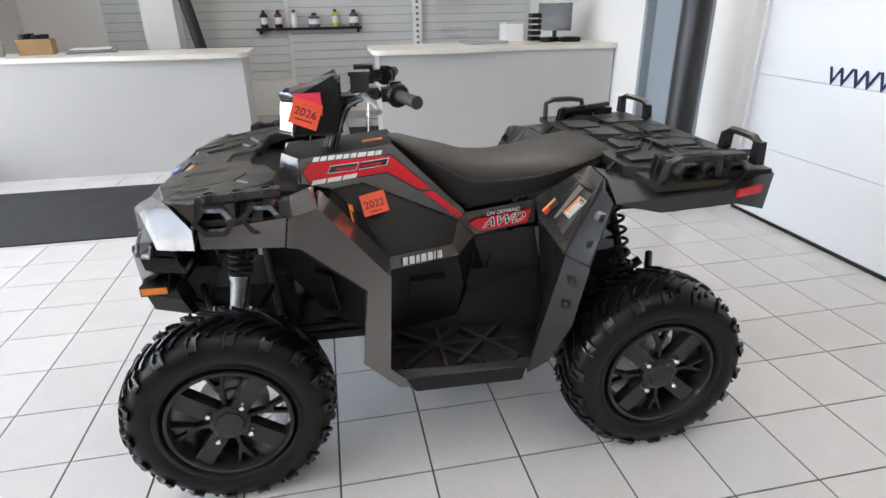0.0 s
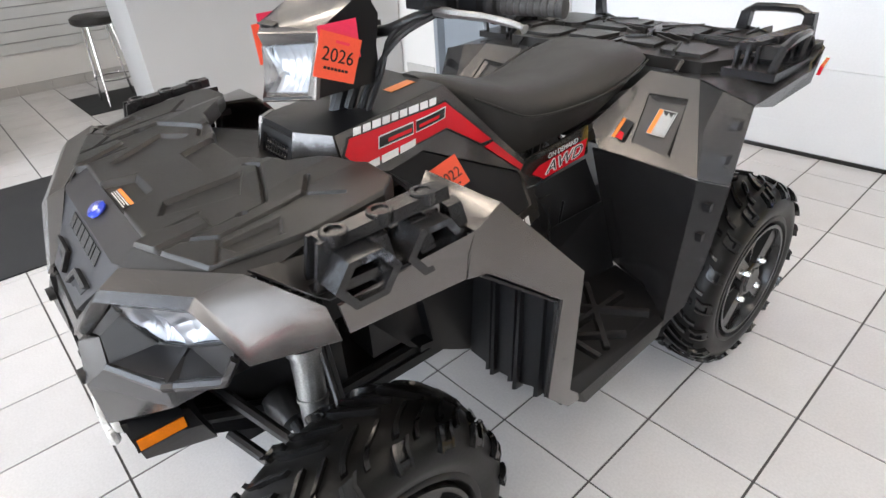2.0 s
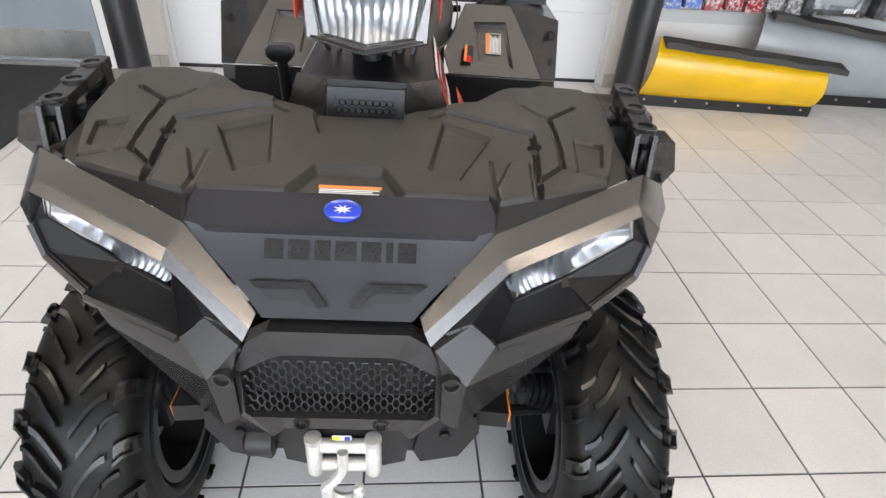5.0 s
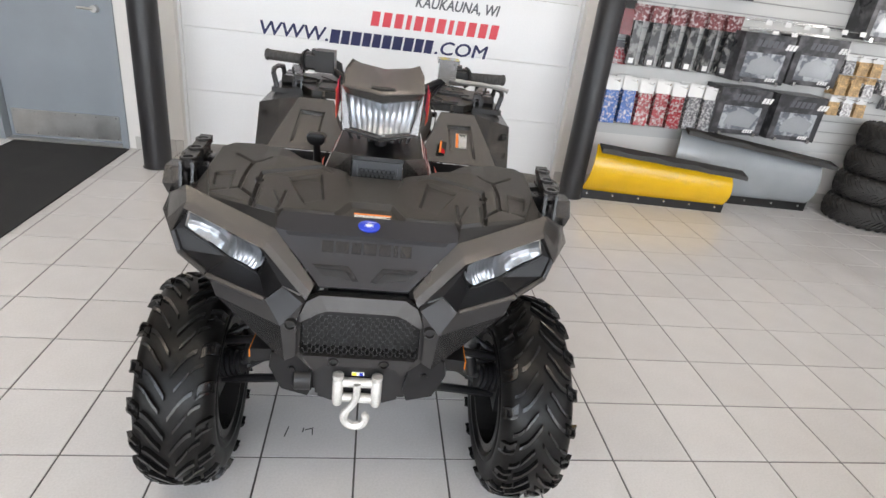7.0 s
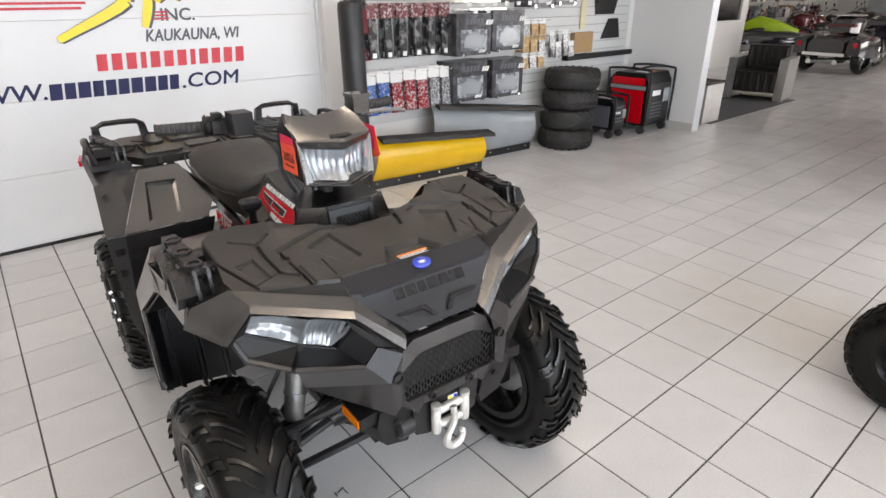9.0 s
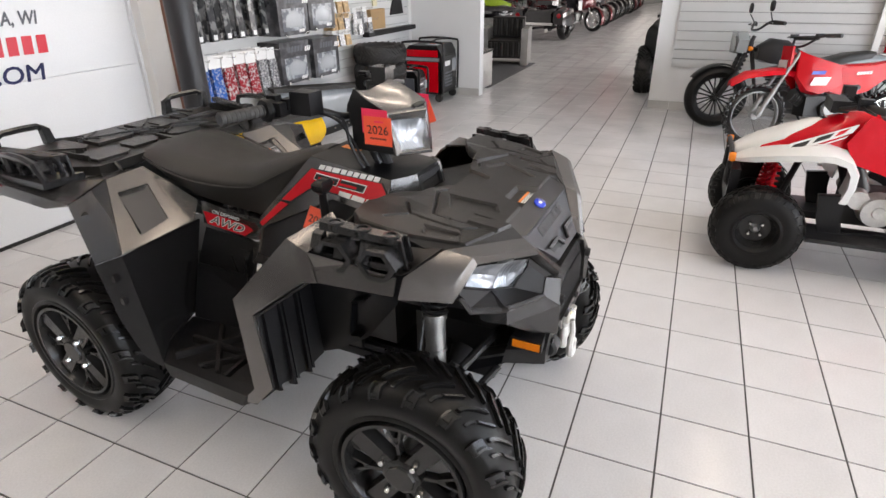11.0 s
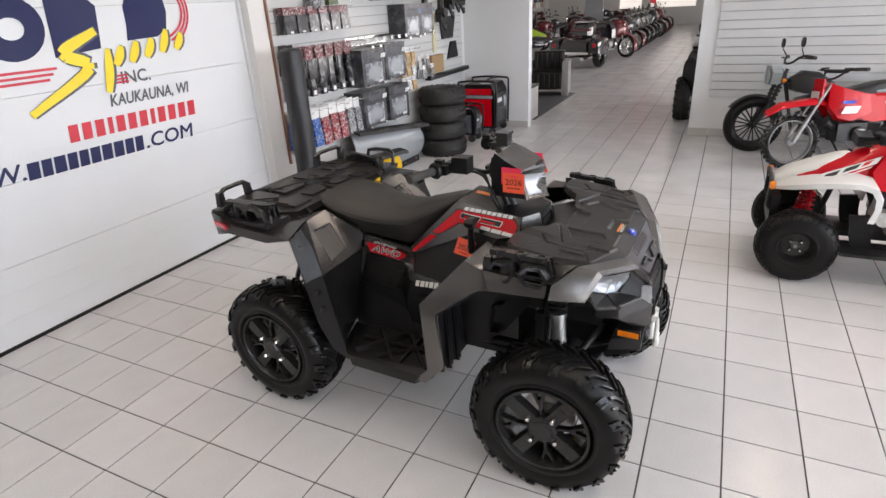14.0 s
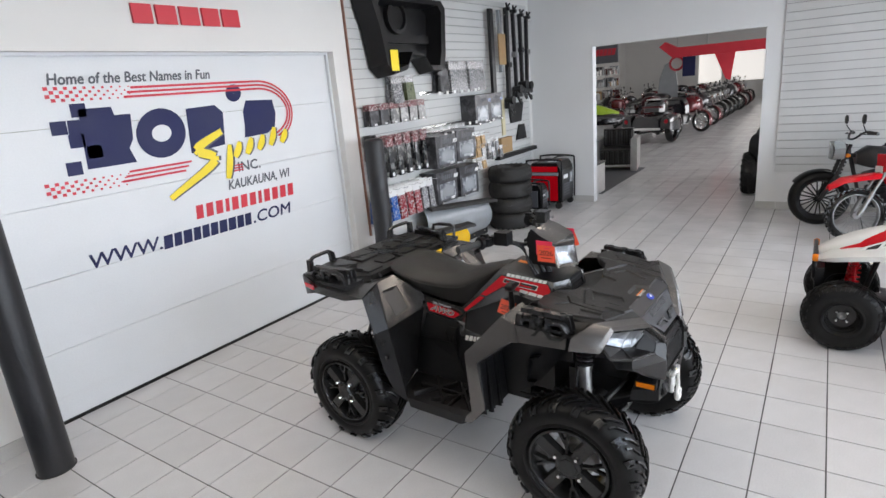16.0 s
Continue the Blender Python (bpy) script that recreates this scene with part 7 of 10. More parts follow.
solid("cup", cup, material("pale_green_glaze", (0.30, 0.36, 0.27), 0.2), "pale green cup on the counter", "cup", pose(-4.12, -2.98, 1.043), smooth=35)
solid("desk_pillar", box(-0.15, 0.15, -0.17, 0.17, 0, HIGH - 0.002, 0.01), WALL, "cream painted square pillar in the office", "pillar", pose(-5.55, -1.95, 0))
bm = bmesh.new()
add_tube(bm, [(0, 0.08, 0), (0.0, -0.01, 1.0), (0.0, -0.20, 2.0)], 0.062, 10, 3)
solid("rolled_banner", bm, INK, "black rolled banner standing behind the counter", "banner", pose(-5.2, -1.52, 0), smooth=40)
stool = thing("stool", pose(-5.0, 0.34, 0), "chrome legged stool behind the counter", "stool")
for k in range(4):
    a = radians(45 + 90 * k)
    bm = bmesh.new()
    add_tube(bm, [(0.2 * math.cos(a), 0.2 * math.sin(a), 0), (0.13 * math.cos(a), 0.13 * math.sin(a), 0.66)], 0.011, 8)
    part("leg", bm, CHROME, stool, smooth=40)
bm = bmesh.new()
add_tube(bm, [(0.175 * math.cos(radians(30 * k)), 0.175 * math.sin(radians(30 * k)), 0.22) for k in range(12)], 0.009, 6, closed=True)
part("foot_ring", bm, CHROME, stool, smooth=40)
bm = bmesh.new()
add_lathe(bm, [(0.66, 0.16), (0.68, 0.19), (0.72, 0.19), (0.74, 0.15)], 24, "z")
part("seat", bm, SEAT_VINYL, stool, "black padded seat", 40)
solid("floor_mat", box(-5.45, -4.7, 0.0, 0.95, 0.001, 0.009, 0.003), MAT_RUG, "small black mat behind the counter", "mat")

# ---- goods on the slatwall beside the door ----
FACE = NORTH - 0.026


def peg(parent, x, z, length=0.2):
    bm = bmesh.new()
    add_tube(bm, [(x, 0, z), (x, -length, z), (x, -length - 0.01, z + 0.015)], 0.003, 5)
    part("peg", bm, CHROME, parent)


def hung_pack(x, z, w, h, body, header, label, depth=0.06, count=2, foot=None, slim=1.0):
    """Packs on one peg, top edge at z."""
    p = thing("hanging_pack", pose(x, FACE, z), label, "packaged part", "packs on the slatwall")
    peg(p, 0, 0.0, 0.06 + 0.07 * count)
    for k in range(count):
        y = -0.03 - 0.075 * k
        bm = box(-w / 2, w / 2, y - 0.001, y + 0.001, -h * 0.24, 0.015)
        part("header_card", bm, header, p)
        bm = bmesh.new()
        b = w / 2 * slim
        add_hexa(bm, [(-b, y - depth / 2, -h), (b, y - depth / 2, -h), (b, y + depth / 2, -h), (-b, y + depth / 2, -h)],
                 [(-b * 0.9, y - depth * 0.18, -h * 0.24), (b * 0.9, y - depth * 0.18, -h * 0.24), (b * 0.9, y + depth * 0.18, -h * 0.24), (-b * 0.9, y + depth * 0.18, -h * 0.24)])
        bevel(bm, 0.008, 2)
        part("pack", bm, body, p, smooth=40)
        if foot:
            part("price_tag", box(-0.02, 0.02, y - depth / 2 - 0.003, y - depth / 2 - 0.0015, -h * 0.97, -h * 0.88), foot, p)
    return p


PINK_HEAD = mottled("dull_red_print", (0.16, 0.035, 0.04), (0.45, 0.38, 0.38), 0.35, 45, 0.55, 0.05)
GREY_PACK = mottled("dark_tool_pack", (0.035, 0.037, 0.04), (0.20, 0.20, 0.20), 0.14, 18, 0.54, 0.06)
for k in range(6):
    hung_pack(1.60 + 0.165 * k, 1.80, 0.135, 0.20, BOX_DARK if k < 2 else GREY_PACK, PINK_HEAD, "small carded part in a dark pack", 0.03, 2, WHITE_DECAL)
for k in range(6):
    hung_pack(1.64 + 0.155 * k, 1.47, 0.12, 0.42, GREY_PACK, PINK_HEAD, "long dark tool in a clear sleeve", 0.035, 2, WHITE_DECAL, 0.62)
hung_pack(1.54, 1.50, 0.10, 0.24, RED_DARK, INK, "red ratchet strap in a pack", 0.05, 2)
hung_pack(1.57, 1.20, 0.14, 0.16, RED_PACK, GREY_DECAL, "red tie-down strap in a bag", 0.05, 1)
for k, mat in enumerate((BLUE_PACK, BLUE_PACK, RED_PACK, RED_PACK, RED_PACK, BLISTER, BLISTER)):
    hung_pack(1.53 + 0.138 * k, 0.935 + 0.01 * (k % 2), 0.125, 0.33, mat, WHITE_DECAL, "bagged %s part with a white header card" % ("blue" if mat is BLUE_PACK else "red" if mat is RED_PACK else "clear"), 0.06, 3, None, 0.9)
for k in range(2):
    hung_pack(3.25 + 0.44 * k, 2.20, 0.40, 0.36, BLISTER, BLISTER, "large clear bagged cover", 0.05, 2, WHITE_DECAL)
hung_pack(2.92, 2.12, 0.2, 0.26, BOX_DARK, BOX_DARK, "dark boxed part on a peg", 0.06, 2)
hung_pack(2.02, 2.06, 0.17, 0.26, BLISTER, BLISTER, "clear bag of small fittings", 0.05, 2)
hung_pack(2.24, 2.06, 0.15, 0.24, material("olive_pack", (0.10, 0.12, 0.06), 0.3, 0, 0.5, 30, 0.3, 80, 0.05), BLISTER, "olive packed fitting on a peg", 0.05, 2)
TAN_PACK = material("tan_pack", (0.42, 0.27, 0.12), 0.4, 0, 0.4, 30, 0.3, 80, 0.05)
for k in range(3):
    for j in range(3):
        hung_pack(3.50 + 0.125 * k, 1.30 - 0.165 * j, 0.10, 0.14, TAN_PACK if (k + j) % 3 else BLISTER, WHITE_DECAL if j != 1 else TAN_PACK, "small tan boxed bulb pack", 0.04, 2)
for k in range(4):
    hung_pack(3.92 + 0.11 * k, 1.18 - 0.12 * (k % 2), 0.09, 0.15, BLISTER, WHITE_DECAL, "small clear bag of hardware", 0.03, 2)


def boxed(x, z, w, h, d, label, accent, group="winch boxes"):
    """A printed carton on brackets at the slatwall, its face towards -y."""
    b = thing("printed_carton", pose(x, FACE - 0.004, z), label, "box", group)
    part("carton", box(0, w, -d, 0, 0, h, 0.004), BOX_DARK, b)
    f = -d - 0.0015
    part("print", box(w * 0.12, w * 0.88, f, f + 0.001, h * 0.10, h * 0.62), BOX_GREY, b, "grey product picture")
    bm = bmesh.new()
    add_prism(bm, [(w * 0.2, h * 0.2), (w * 0.75, h * 0.16), (w * 0.85, h * 0.42), (w * 0.5, h * 0.58), (w * 0.25, h * 0.45)], "y", f - 0.001, f)
    part("picture", bm, GREY_STEEL, b)
    bm = bmesh.new()
    for k in range(5):
        add_prism(bm, slanted(w * (0.10 + 0.105 * k), h * 0.74, w * 0.08, h * 0.14, 0.25), "y", f, f + 0.001)
    part("print", bm, GREY_DECAL, b)
    bm = bmesh.new()
    for k in range(3):
        add_prism(bm, slanted(w * (0.62 + 0.07 * k), h * 0.72, w * 0.055, h * 0.12, 0.35), "y", f - 0.001, f)
    part("print", bm, accent, b)
    bm = bmesh.new()
    for k in range(4):
        add_prism(bm, slanted(w * (0.62 + 0.05 * k), h * 0.05, w * 0.038, h * 0.075, 0.35), "y", f - 0.001, f)
    part("print", bm, WHITE_DECAL, b)
    for xx in (w * 0.15, w * 0.85):
        bm = bmesh.new()
        add_box(bm, xx - 0.012, xx + 0.012, -d - 0.02, 0.0, -0.008, -0.002)
        add_box(bm, xx - 0.012, xx + 0.012, -d - 0.024, -d - 0.02, -0.008, 0.02)
        part("bracket", bm, CHROME, b)


for x, z in ((2.44, 1.03), (2.89, 1.05), (2.40, 0.62), (2.90, 0.61)):
    boxed(x, z, 0.43, 0.36, 0.24, "black printed winch carton on brackets", WHITE_DECAL)
boxed(3.42, 1.43, 0.36, 0.36, 0.22, "dark carton with a blue band on brackets", BLUE_PACK, "dark cartons")
boxed(3.82, 1.45, 0.34, 0.34, 0.2, "dark carton with a blue band on brackets", BLUE_PACK, "dark cartons")
for x0, x1, z in ((2.55, 3.6, 1.86), (2.52, 3.5, 1.47), (2.6, 3.3, 1.40)):
    rail = thing("peg_rail", pose(x0, FACE, z), "chrome rail with empty price pegs", "rail", "peg rails")
    part("bar", box(0, x1 - x0, -0.012, 0, 0, 0.025, 0.002), CHROME, rail)
    for k in range(int((x1 - x0) / 0.16)):
        peg(rail, 0.08 + 0.16 * k, 0.005, 0.22)
        part("ticket", box(0.055 + 0.16 * k, 0.105 + 0.16 * k, -0.236, -0.233, -0.02, 0.015), WHITE_DECAL, rail)

# moulded black tub hung high on the slatwall
tub = thing("moulded_tub", pose(1.55, FACE, 2.06), "large black moulded plastic storage tub with a yellow tag", "tub")
bm = bmesh.new()
o = [(0.0, 0.74), (0.05, 0.80), (1.28, 0.80), (1.36, 0.72), (1.30, 0.20), (1.24, 0.02), (1.02, 0.02), (0.86, 0.18), (0.62, 0.20), (0.50, 0.04), (0.28, 0.0), (0.16, 0.10), (0.10, 0.45)]
a = [(x, -0.02, z) for x, z in o]
cx, cz = 0.68, 0.42
b = [(cx + (x - cx) * 0.93, -0.24, cz + (z - cz) * 0.93) for x, z in o]
va, vb = [bm.verts.new(p) for p in a], [bm.verts.new(p) for p in b]
c = [bm.verts.new((cx + (x - cx) * 0.80, -0.24, cz + (z - cz) * 0.80)) for x, z in o]
d = [bm.verts.new((cx + (x - cx) * 0.74, -0.06, cz + (z - cz) * 0.74)) for x, z in o]
for r0, r1 in ((va, vb), (vb, c), (c, d)):
    for i in range(len(o)):
        j = (i + 1) % len(o)
        bm.faces.new((r0[i], r0[j], r1[j], r1[i]))
bm.faces.new(d)
bm.faces.new(va[::-1])
bevel(bm, 0.012, 2, 30)
part("shell", bm, PLASTIC, tub, smooth=35)
bm = bmesh.new()
add_lathe(bm, [(-0.06, 0.17), (-0.11, 0.165), (-0.115, 0.13), (-0.085, 0.12)], 28, "y")
part("cap", bm, PLASTIC, tub, "round screw cap", 35, m=pose(0.60, 0, 0.60))
part("ledge", box(0.25, 1.1, -0.13, -0.05, 0.34, 0.42, 0.015, 2), PLASTIC, tub)
part("tag", box(0.24, 0.36, -0.252, -0.248, 0.06, 0.26), YELLOW_DECAL, tub, "yellow paper tag")

# hitch bars and long tools
for k, (x, w, lo, hi, lean) in enumerate(((4.20, 0.045, 1.62, 2.86, 0.0), (4.44, 0.030, 2.05, 2.86, 0.01), (4.66, 0.036, 1.66, 2.90, -0.03), (4.86, 0.020, 1.80, 2.88, 0.03), (5.08, 0.024, 1.86, 2.84, 0.01), (5.30, 0.022, 1.84, 2.82, -0.05))):
    t = thing("hitch_bar", pose(x, FACE, 0), "long dark steel bar hung upright from a peg", "bar", "hung bars")
    bm = bmesh.new()
    add_hexa(bm, [(-w + lean, -0.10, lo), (w + lean, -0.10, lo), (w + lean, -0.055, lo), (-w + lean, -0.055, lo)], [(-w, -0.10, hi), (w, -0.10, hi), (w, -0.055, hi), (-w, -0.055, hi)])
    bevel(bm, 0.005, 1)
    part("tube", bm, GREY_STEEL if k == 1 else FRAME_BLACK, t)
    if k > 1:
        bm = bmesh.new()
        add_tube(bm, [(-0.055, -0.12, hi + 0.05), (0.0, -0.10, hi), (0.055, -0.12, hi + 0.05)], 0.014, 7)
        add_cyl(bm, (0, -0.14, hi - 0.02), (0, -0.05, hi - 0.02), 0.026, 0.026, 12)
        part("head", bm, FRAME_BLACK, t, smooth=40)
        bm = bmesh.new()
        add_cyl(bm, (lean, -0.16, lo), (lean, -0.03, lo), 0.06, 0.05, 12)
        add_box(bm, lean - 0.085, lean + 0.085, -0.13, -0.05, lo - 0.11, lo - 0.03)
        add_tube(bm, [(lean - 0.07, -0.12, lo - 0.08), (lean - 0.02, -0.15, lo - 0.20), (lean + 0.05, -0.12, lo - 0.15)], 0.02, 7)
        part("fork", bm, FRAME_BLACK, t, smooth=35)
        part("clamp", box(-w - 0.012, w + 0.012, -0.115, -0.05, lo + 0.45, lo + 0.52, 0.004), CAST if k % 2 else FRAME_BLACK, t)
    elif k == 1:
        part("card", box(-0.10, 0.10, -0.115, -0.102, 2.15, 2.55, 0.003), CARDBOARD, t, "pale cardboard card")
    peg(t, 0.0, hi - 0.08, 0.16)
for k, (x, z, h) in enumerate(((4.72, 1.33, 0.28), (4.92, 1.06, 0.22))):
    bm = bmesh.new()
    add_prism(bm, [(0.06, 0), (0.40, 0), (0.50, h), (0.0, h)] if k == 0 else [(0, 0), (0.36, 0), (0.30, h), (0.12, h)], "y", -0.02, -0.006)
    bevel(bm, 0.004, 1)
    solid("mud_flap", bm, PLASTIC, "black rubber mud flap hung on the slatwall", "mud flap", pose(x, FACE, z), "mud flaps")
solid("cardboard_sheet", box(0, 0.34, -0.06, -0.002, 0, 0.22, 0.004), CARDBOARD, "brown cardboard pack on the slatwall", "box", pose(4.36, FACE, 0.93))
solid("paper_strip", box(0, 0.09, -0.02, -0.004, 0, 0.55), material("pale_yellow_paper", (0.62, 0.56, 0.36), 0.7), "long pale paper strip hung on the slatwall", "paper", pose(4.50, FACE, 1.18))
bm = bmesh.new()
add_box(bm, 0, 1.25, -0.10, -0.03, 0, 0.055)
add_box(bm, 0.02, 0.07, -0.03, 0.0, 0.0, 0.05)
add_box(bm, 1.16, 1.21, -0.03, 0.0, 0.0, 0.05)
bevel(bm, 0.008, 2)
solid("wear_bar", bm, PLASTIC, "long black bar resting on slatwall brackets", "bar", pose(4.22, FACE, 0.86))


# ---- snow plows, tyres and generators on the floor ----
def plow(m, length, high0, high1, mat, label, flap):
    """Curved blade standing on its wear bar, hollow face towards -y; higher at its own x = 0 end."""
    p = thing("plow_blade", m, label, "snow plow", "snow plows")
    bm = bmesh.new()
    n = 9
    front, back = [], []
    for e, hgt in ((0.0, high0), (1.0, high1)):
        col, colb = [], []
        for k in range(n):
            f = k / (n - 1)
            y = 0.10 * (2 * f - 1) ** 2 - 0.06 * f
            x = e * length + (0.05 if e == 0 else -0.04) * f
            col.append(bm.verts.new((x, y, 0.05 + f * (hgt - 0.05))))
            colb.append(bm.verts.new((x, y + 0.012, 0.05 + f * (hgt - 0.05))))
        front.append(col)
        back.append(colb)
    for s in (front, back):
        for k in range(n - 1):
            bm.faces.new((s[0][k], s[1][k], s[1][k + 1], s[0][k + 1]))
    for e in (0, 1):
        for k in range(n - 1):
            bm.faces.new((front[e][k], back[e][k], back[e][k + 1], front[e][k + 1]))
    for k in (0, n - 1):
        bm.faces.new((front[0][k], front[1][k], back[1][k], back[0][k]))
    part("blade", bm, mat, p, smooth=60)
    bar = part("wear_bar", box(-0.01, length + 0.01, 0.075, 0.092, 0.0, 0.085, 0.004), FRAME_BLACK, p, "black bolted wear bar")
    for k in range(6):
        bm = bmesh.new()
        x = 0.06 + (length - 0.12) * k / 5
        add_cyl(bm, (x, 0.075, 0.045), (x, 0.068, 0.045), 0.011, 0.007, 10)
        part("bolt", bm, CHROME, bar)
    for e in (0.25, 0.75):
        part("rib", box(length * e - 0.02, length * e + 0.02, 0.115, 0.16, 0.03, min(high0, high1) * 0.8), mat, p)
    if flap:
        bm = bmesh.new()
        rows = []
        for k in range(12):
            f = k / 11
            z = high0 + (high1 - high0) * f
            w = 0.008 * math.sin(k * 2.1)
            rows.append([(0.06 + (length - 0.02) * f, 0.03, z + 0.015), (0.06 + (length - 0.02) * f, -0.075 + w, z + 0.0 + w), (0.06 + (length - 0.02) * f, -0.08 + w, z - 0.035), (0.06 + (length - 0.02) * f, -0.068 + w, z - 0.035), (0.06 + (length - 0.02) * f, 0.03, z + 0.003)])
        add_loft(bm, rows)
        part("flap", bm, RUBBER_DRY, p, "wavy black rubber flap", 40)
    return p


yp = plow(pose(1.39, 2.13, 0, 0, 0, -5.5), 1.2, 0.46, 0.37, YELLOW_STEEL, "yellow steel snow plow blade with a black rubber flap", True)
tag = part("maker_plate", plate([(-0.09, -0.028), (0.09, -0.028), (0.09, 0.028), (-0.09, 0.028)], 0.001), YELLOW_DECAL, yp, m=frame_on((1.08, 0.035, 0.125), (1, 0, 0), (0, -0.25, 0.97)))
part("bar", bars([0.026, 0.024, 0.024, 0.02, 0.02], 0.03, 0.005, 0.25, 0.0008), INK, tag, "black maker's bars", m=pose(0, 0.004, 0.001))
part("bar", bars([0.12], 0.006, 0.005, 0.25, 0.0008), INK, tag, m=pose(-0.01, -0.02, 0.001))
gp = plow(pose(2.15, 2.32, 0, 0, 0, -4), 1.36, 0.62, 0.46, GREY_STEEL, "grey steel snow plow blade with a black top strip", True)
pair = tyre(0.288, 0.098, 0.165, 22, 0.012, 0.05)
stack_mesh, stack_tread = mesh_of("tyre", pair[0], RUBBER_DRY, 35), mesh_of("tread", pair[1], RUBBER_DRY, 30)
for k in range(4):
    ob = with_tread(new("loose_tyre", stack_mesh), stack_tread)
    ob.matrix_basis = pose(3.93 + 0.026 * k, 2.15 + 0.008 * k, 0.103 + 0.2055 * k, 0, 90, 37 * k)
    tagged(ob, "black knobbly tyre lying in a stack", "tyre", "stacked tyres")


def generator(m, w, d, h, label, red):
    """An enclosed set on wheels with a tube frame; its west side faces the room."""
    g = thing("generator", m, label, "generator", "generators")
    body = bmesh.new()
    add_prism(body, [(0.02, 0.10), (d, 0.10), (d, h * 0.86), (d * 0.85, h * 0.97), (d * 0.14, h * 0.97), (0.02, h * 0.84)], "x", 0.03, w - 0.03)
    bevel(body, 0.02, 2, 20)
    part("shell", body, PLASTIC, g, smooth=35)
    if red:
        part("side_panel", box(0.008, 0.029, 0.06, d - 0.05, 0.13, h * 0.70, 0.008, 2), RED_PLASTIC, g, "red side panel")
        part("side_strip", box(0.004, 0.029, 0.04, d - 0.03, h * 0.715, h * 0.77, 0.004), GREY_STEEL, g, "grey strip")
        part("side_panel", box(0.008, 0.029, 0.06, d - 0.05, h * 0.785, h * 0.90, 0.008, 2), RED_PLASTIC, g, "red upper panel")
    else:
        part("side_panel", box(0.008, 0.029, 0.06, d - 0.05, 0.13, h * 0.80, 0.008, 2), GREY_DECAL, g, "dark grey side panel")
    front = part("front_panel", box(0.06, w - 0.06, 0.0, 0.019, 0.15, h * 0.80, 0.006, 2), FRAME_BLACK, g, "black front panel with controls")
    for k in range(5):
        part("vent", box(w * 0.18, w * 0.60, -0.008, -0.001, 0.19 + 0.04 * k, 0.207 + 0.04 * k, 0.002), GREY_DECAL, front)
    part("socket_plate", box(w * 0.62, w * 0.84, -0.006, -0.001, h * 0.50, h * 0.72, 0.002), GREY_STEEL, front, "grey socket plate")
    part("label", box(w * 0.2, w * 0.5, -0.004, -0.001, h * 0.62, h * 0.70), WHITE_DECAL, front, "small white label")
    for x in (0.02, w - 0.02):
        bm = bmesh.new()
        add_tube(bm, [(x, 0.0, 0.11), (x, -0.01, h * 0.9), (x, 0.05, h + 0.02), (x, d - 0.03, h + 0.02), (x, d + 0.01, h * 0.9), (x, d, 0.11)], 0.014, 8, 3)
        part("frame_tube", bm, FRAME_BLACK, g, "black steel frame tube", 40)
    bm = bmesh.new()
    add_tube(bm, [(0.02, d * 0.3, h + 0.02), (w * 0.5, d * 0.3, h + 0.04), (w - 0.02, d * 0.3, h + 0.02)], 0.012, 8, 3)
    part("handle", bm, FRAME_BLACK, g, smooth=40)
    for x in (0.05, w - 0.05):
        for y in (0.06, d - 0.06):
            bm = bmesh.new()
            add_cyl(bm, (x - 0.02, y, 0.052), (x + 0.02, y, 0.052), 0.05, 0.05, 16)
            part("wheel", bm, RUBBER_DRY, g, smooth=40)
    for k in range(2):
        part("label", box(w * (0.25 + 0.22 * k), w * (0.42 + 0.22 * k), 0.12, 0.28, h * 0.97, h * 0.97 + 0.003), ORANGE_LABEL if k else WHITE_DECAL, g, "paper label on the lid")
    return g


generator(pose(4.98, 1.84, 0), 0.56, 0.54, 0.72, "large black and red generator on wheels", True)
generator(pose(4.50, 1.95, 0), 0.30, 0.44, 0.46, "small dark suitcase generator with a grey side", False)

# ---- recessed extinguisher cabinet ----
ec = thing("extinguisher_cabinet", pose(EAST, -2.76, 0.66, 0, 0, -90), "white wall cabinet with a red fire extinguisher inside", "cabinet")
for x0, x1, z0, z1 in ((0, 0.06, 0, 0.66), (0.25, 0.31, 0, 0.66), (0.06, 0.25, 0, 0.07), (0.06, 0.25, 0.59, 0.66)):
    part("frame", box(x0, x1, -0.10, -0.0015, z0, z1, 0.004), WHITE_PLASTIC, ec)
part("back", box(0.06, 0.25, -0.02, -0.0015, 0.07, 0.59), GREY_DECAL, ec, "dark inside back")
bm = bmesh.new()
add_lathe(bm, [(0.08, 0.036), (0.36, 0.036), (0.42, 0.018), (0.44, 0.014)], 18, "z")
part("cylinder", bm, RED_PLASTIC, ec, "red extinguisher bottle", 35, m=pose(0.155, -0.06, 0))
bm = bmesh.new()
add_box(bm, 0.13, 0.18, -0.075, -0.045, 0.44, 0.48)
add_tube(bm, [(0.155, -0.06, 0.46), (0.19, -0.06, 0.48), (0.205, -0.06, 0.40), (0.20, -0.06, 0.2)], 0.008, 6, 3)
part("valve", bm, INK, ec)
ob = part("pane", box(0.062, 0.248, -0.096, -0.093, 0.072, 0.588), WINDOW_GLASS, ec)
ob.visible_shadow = False

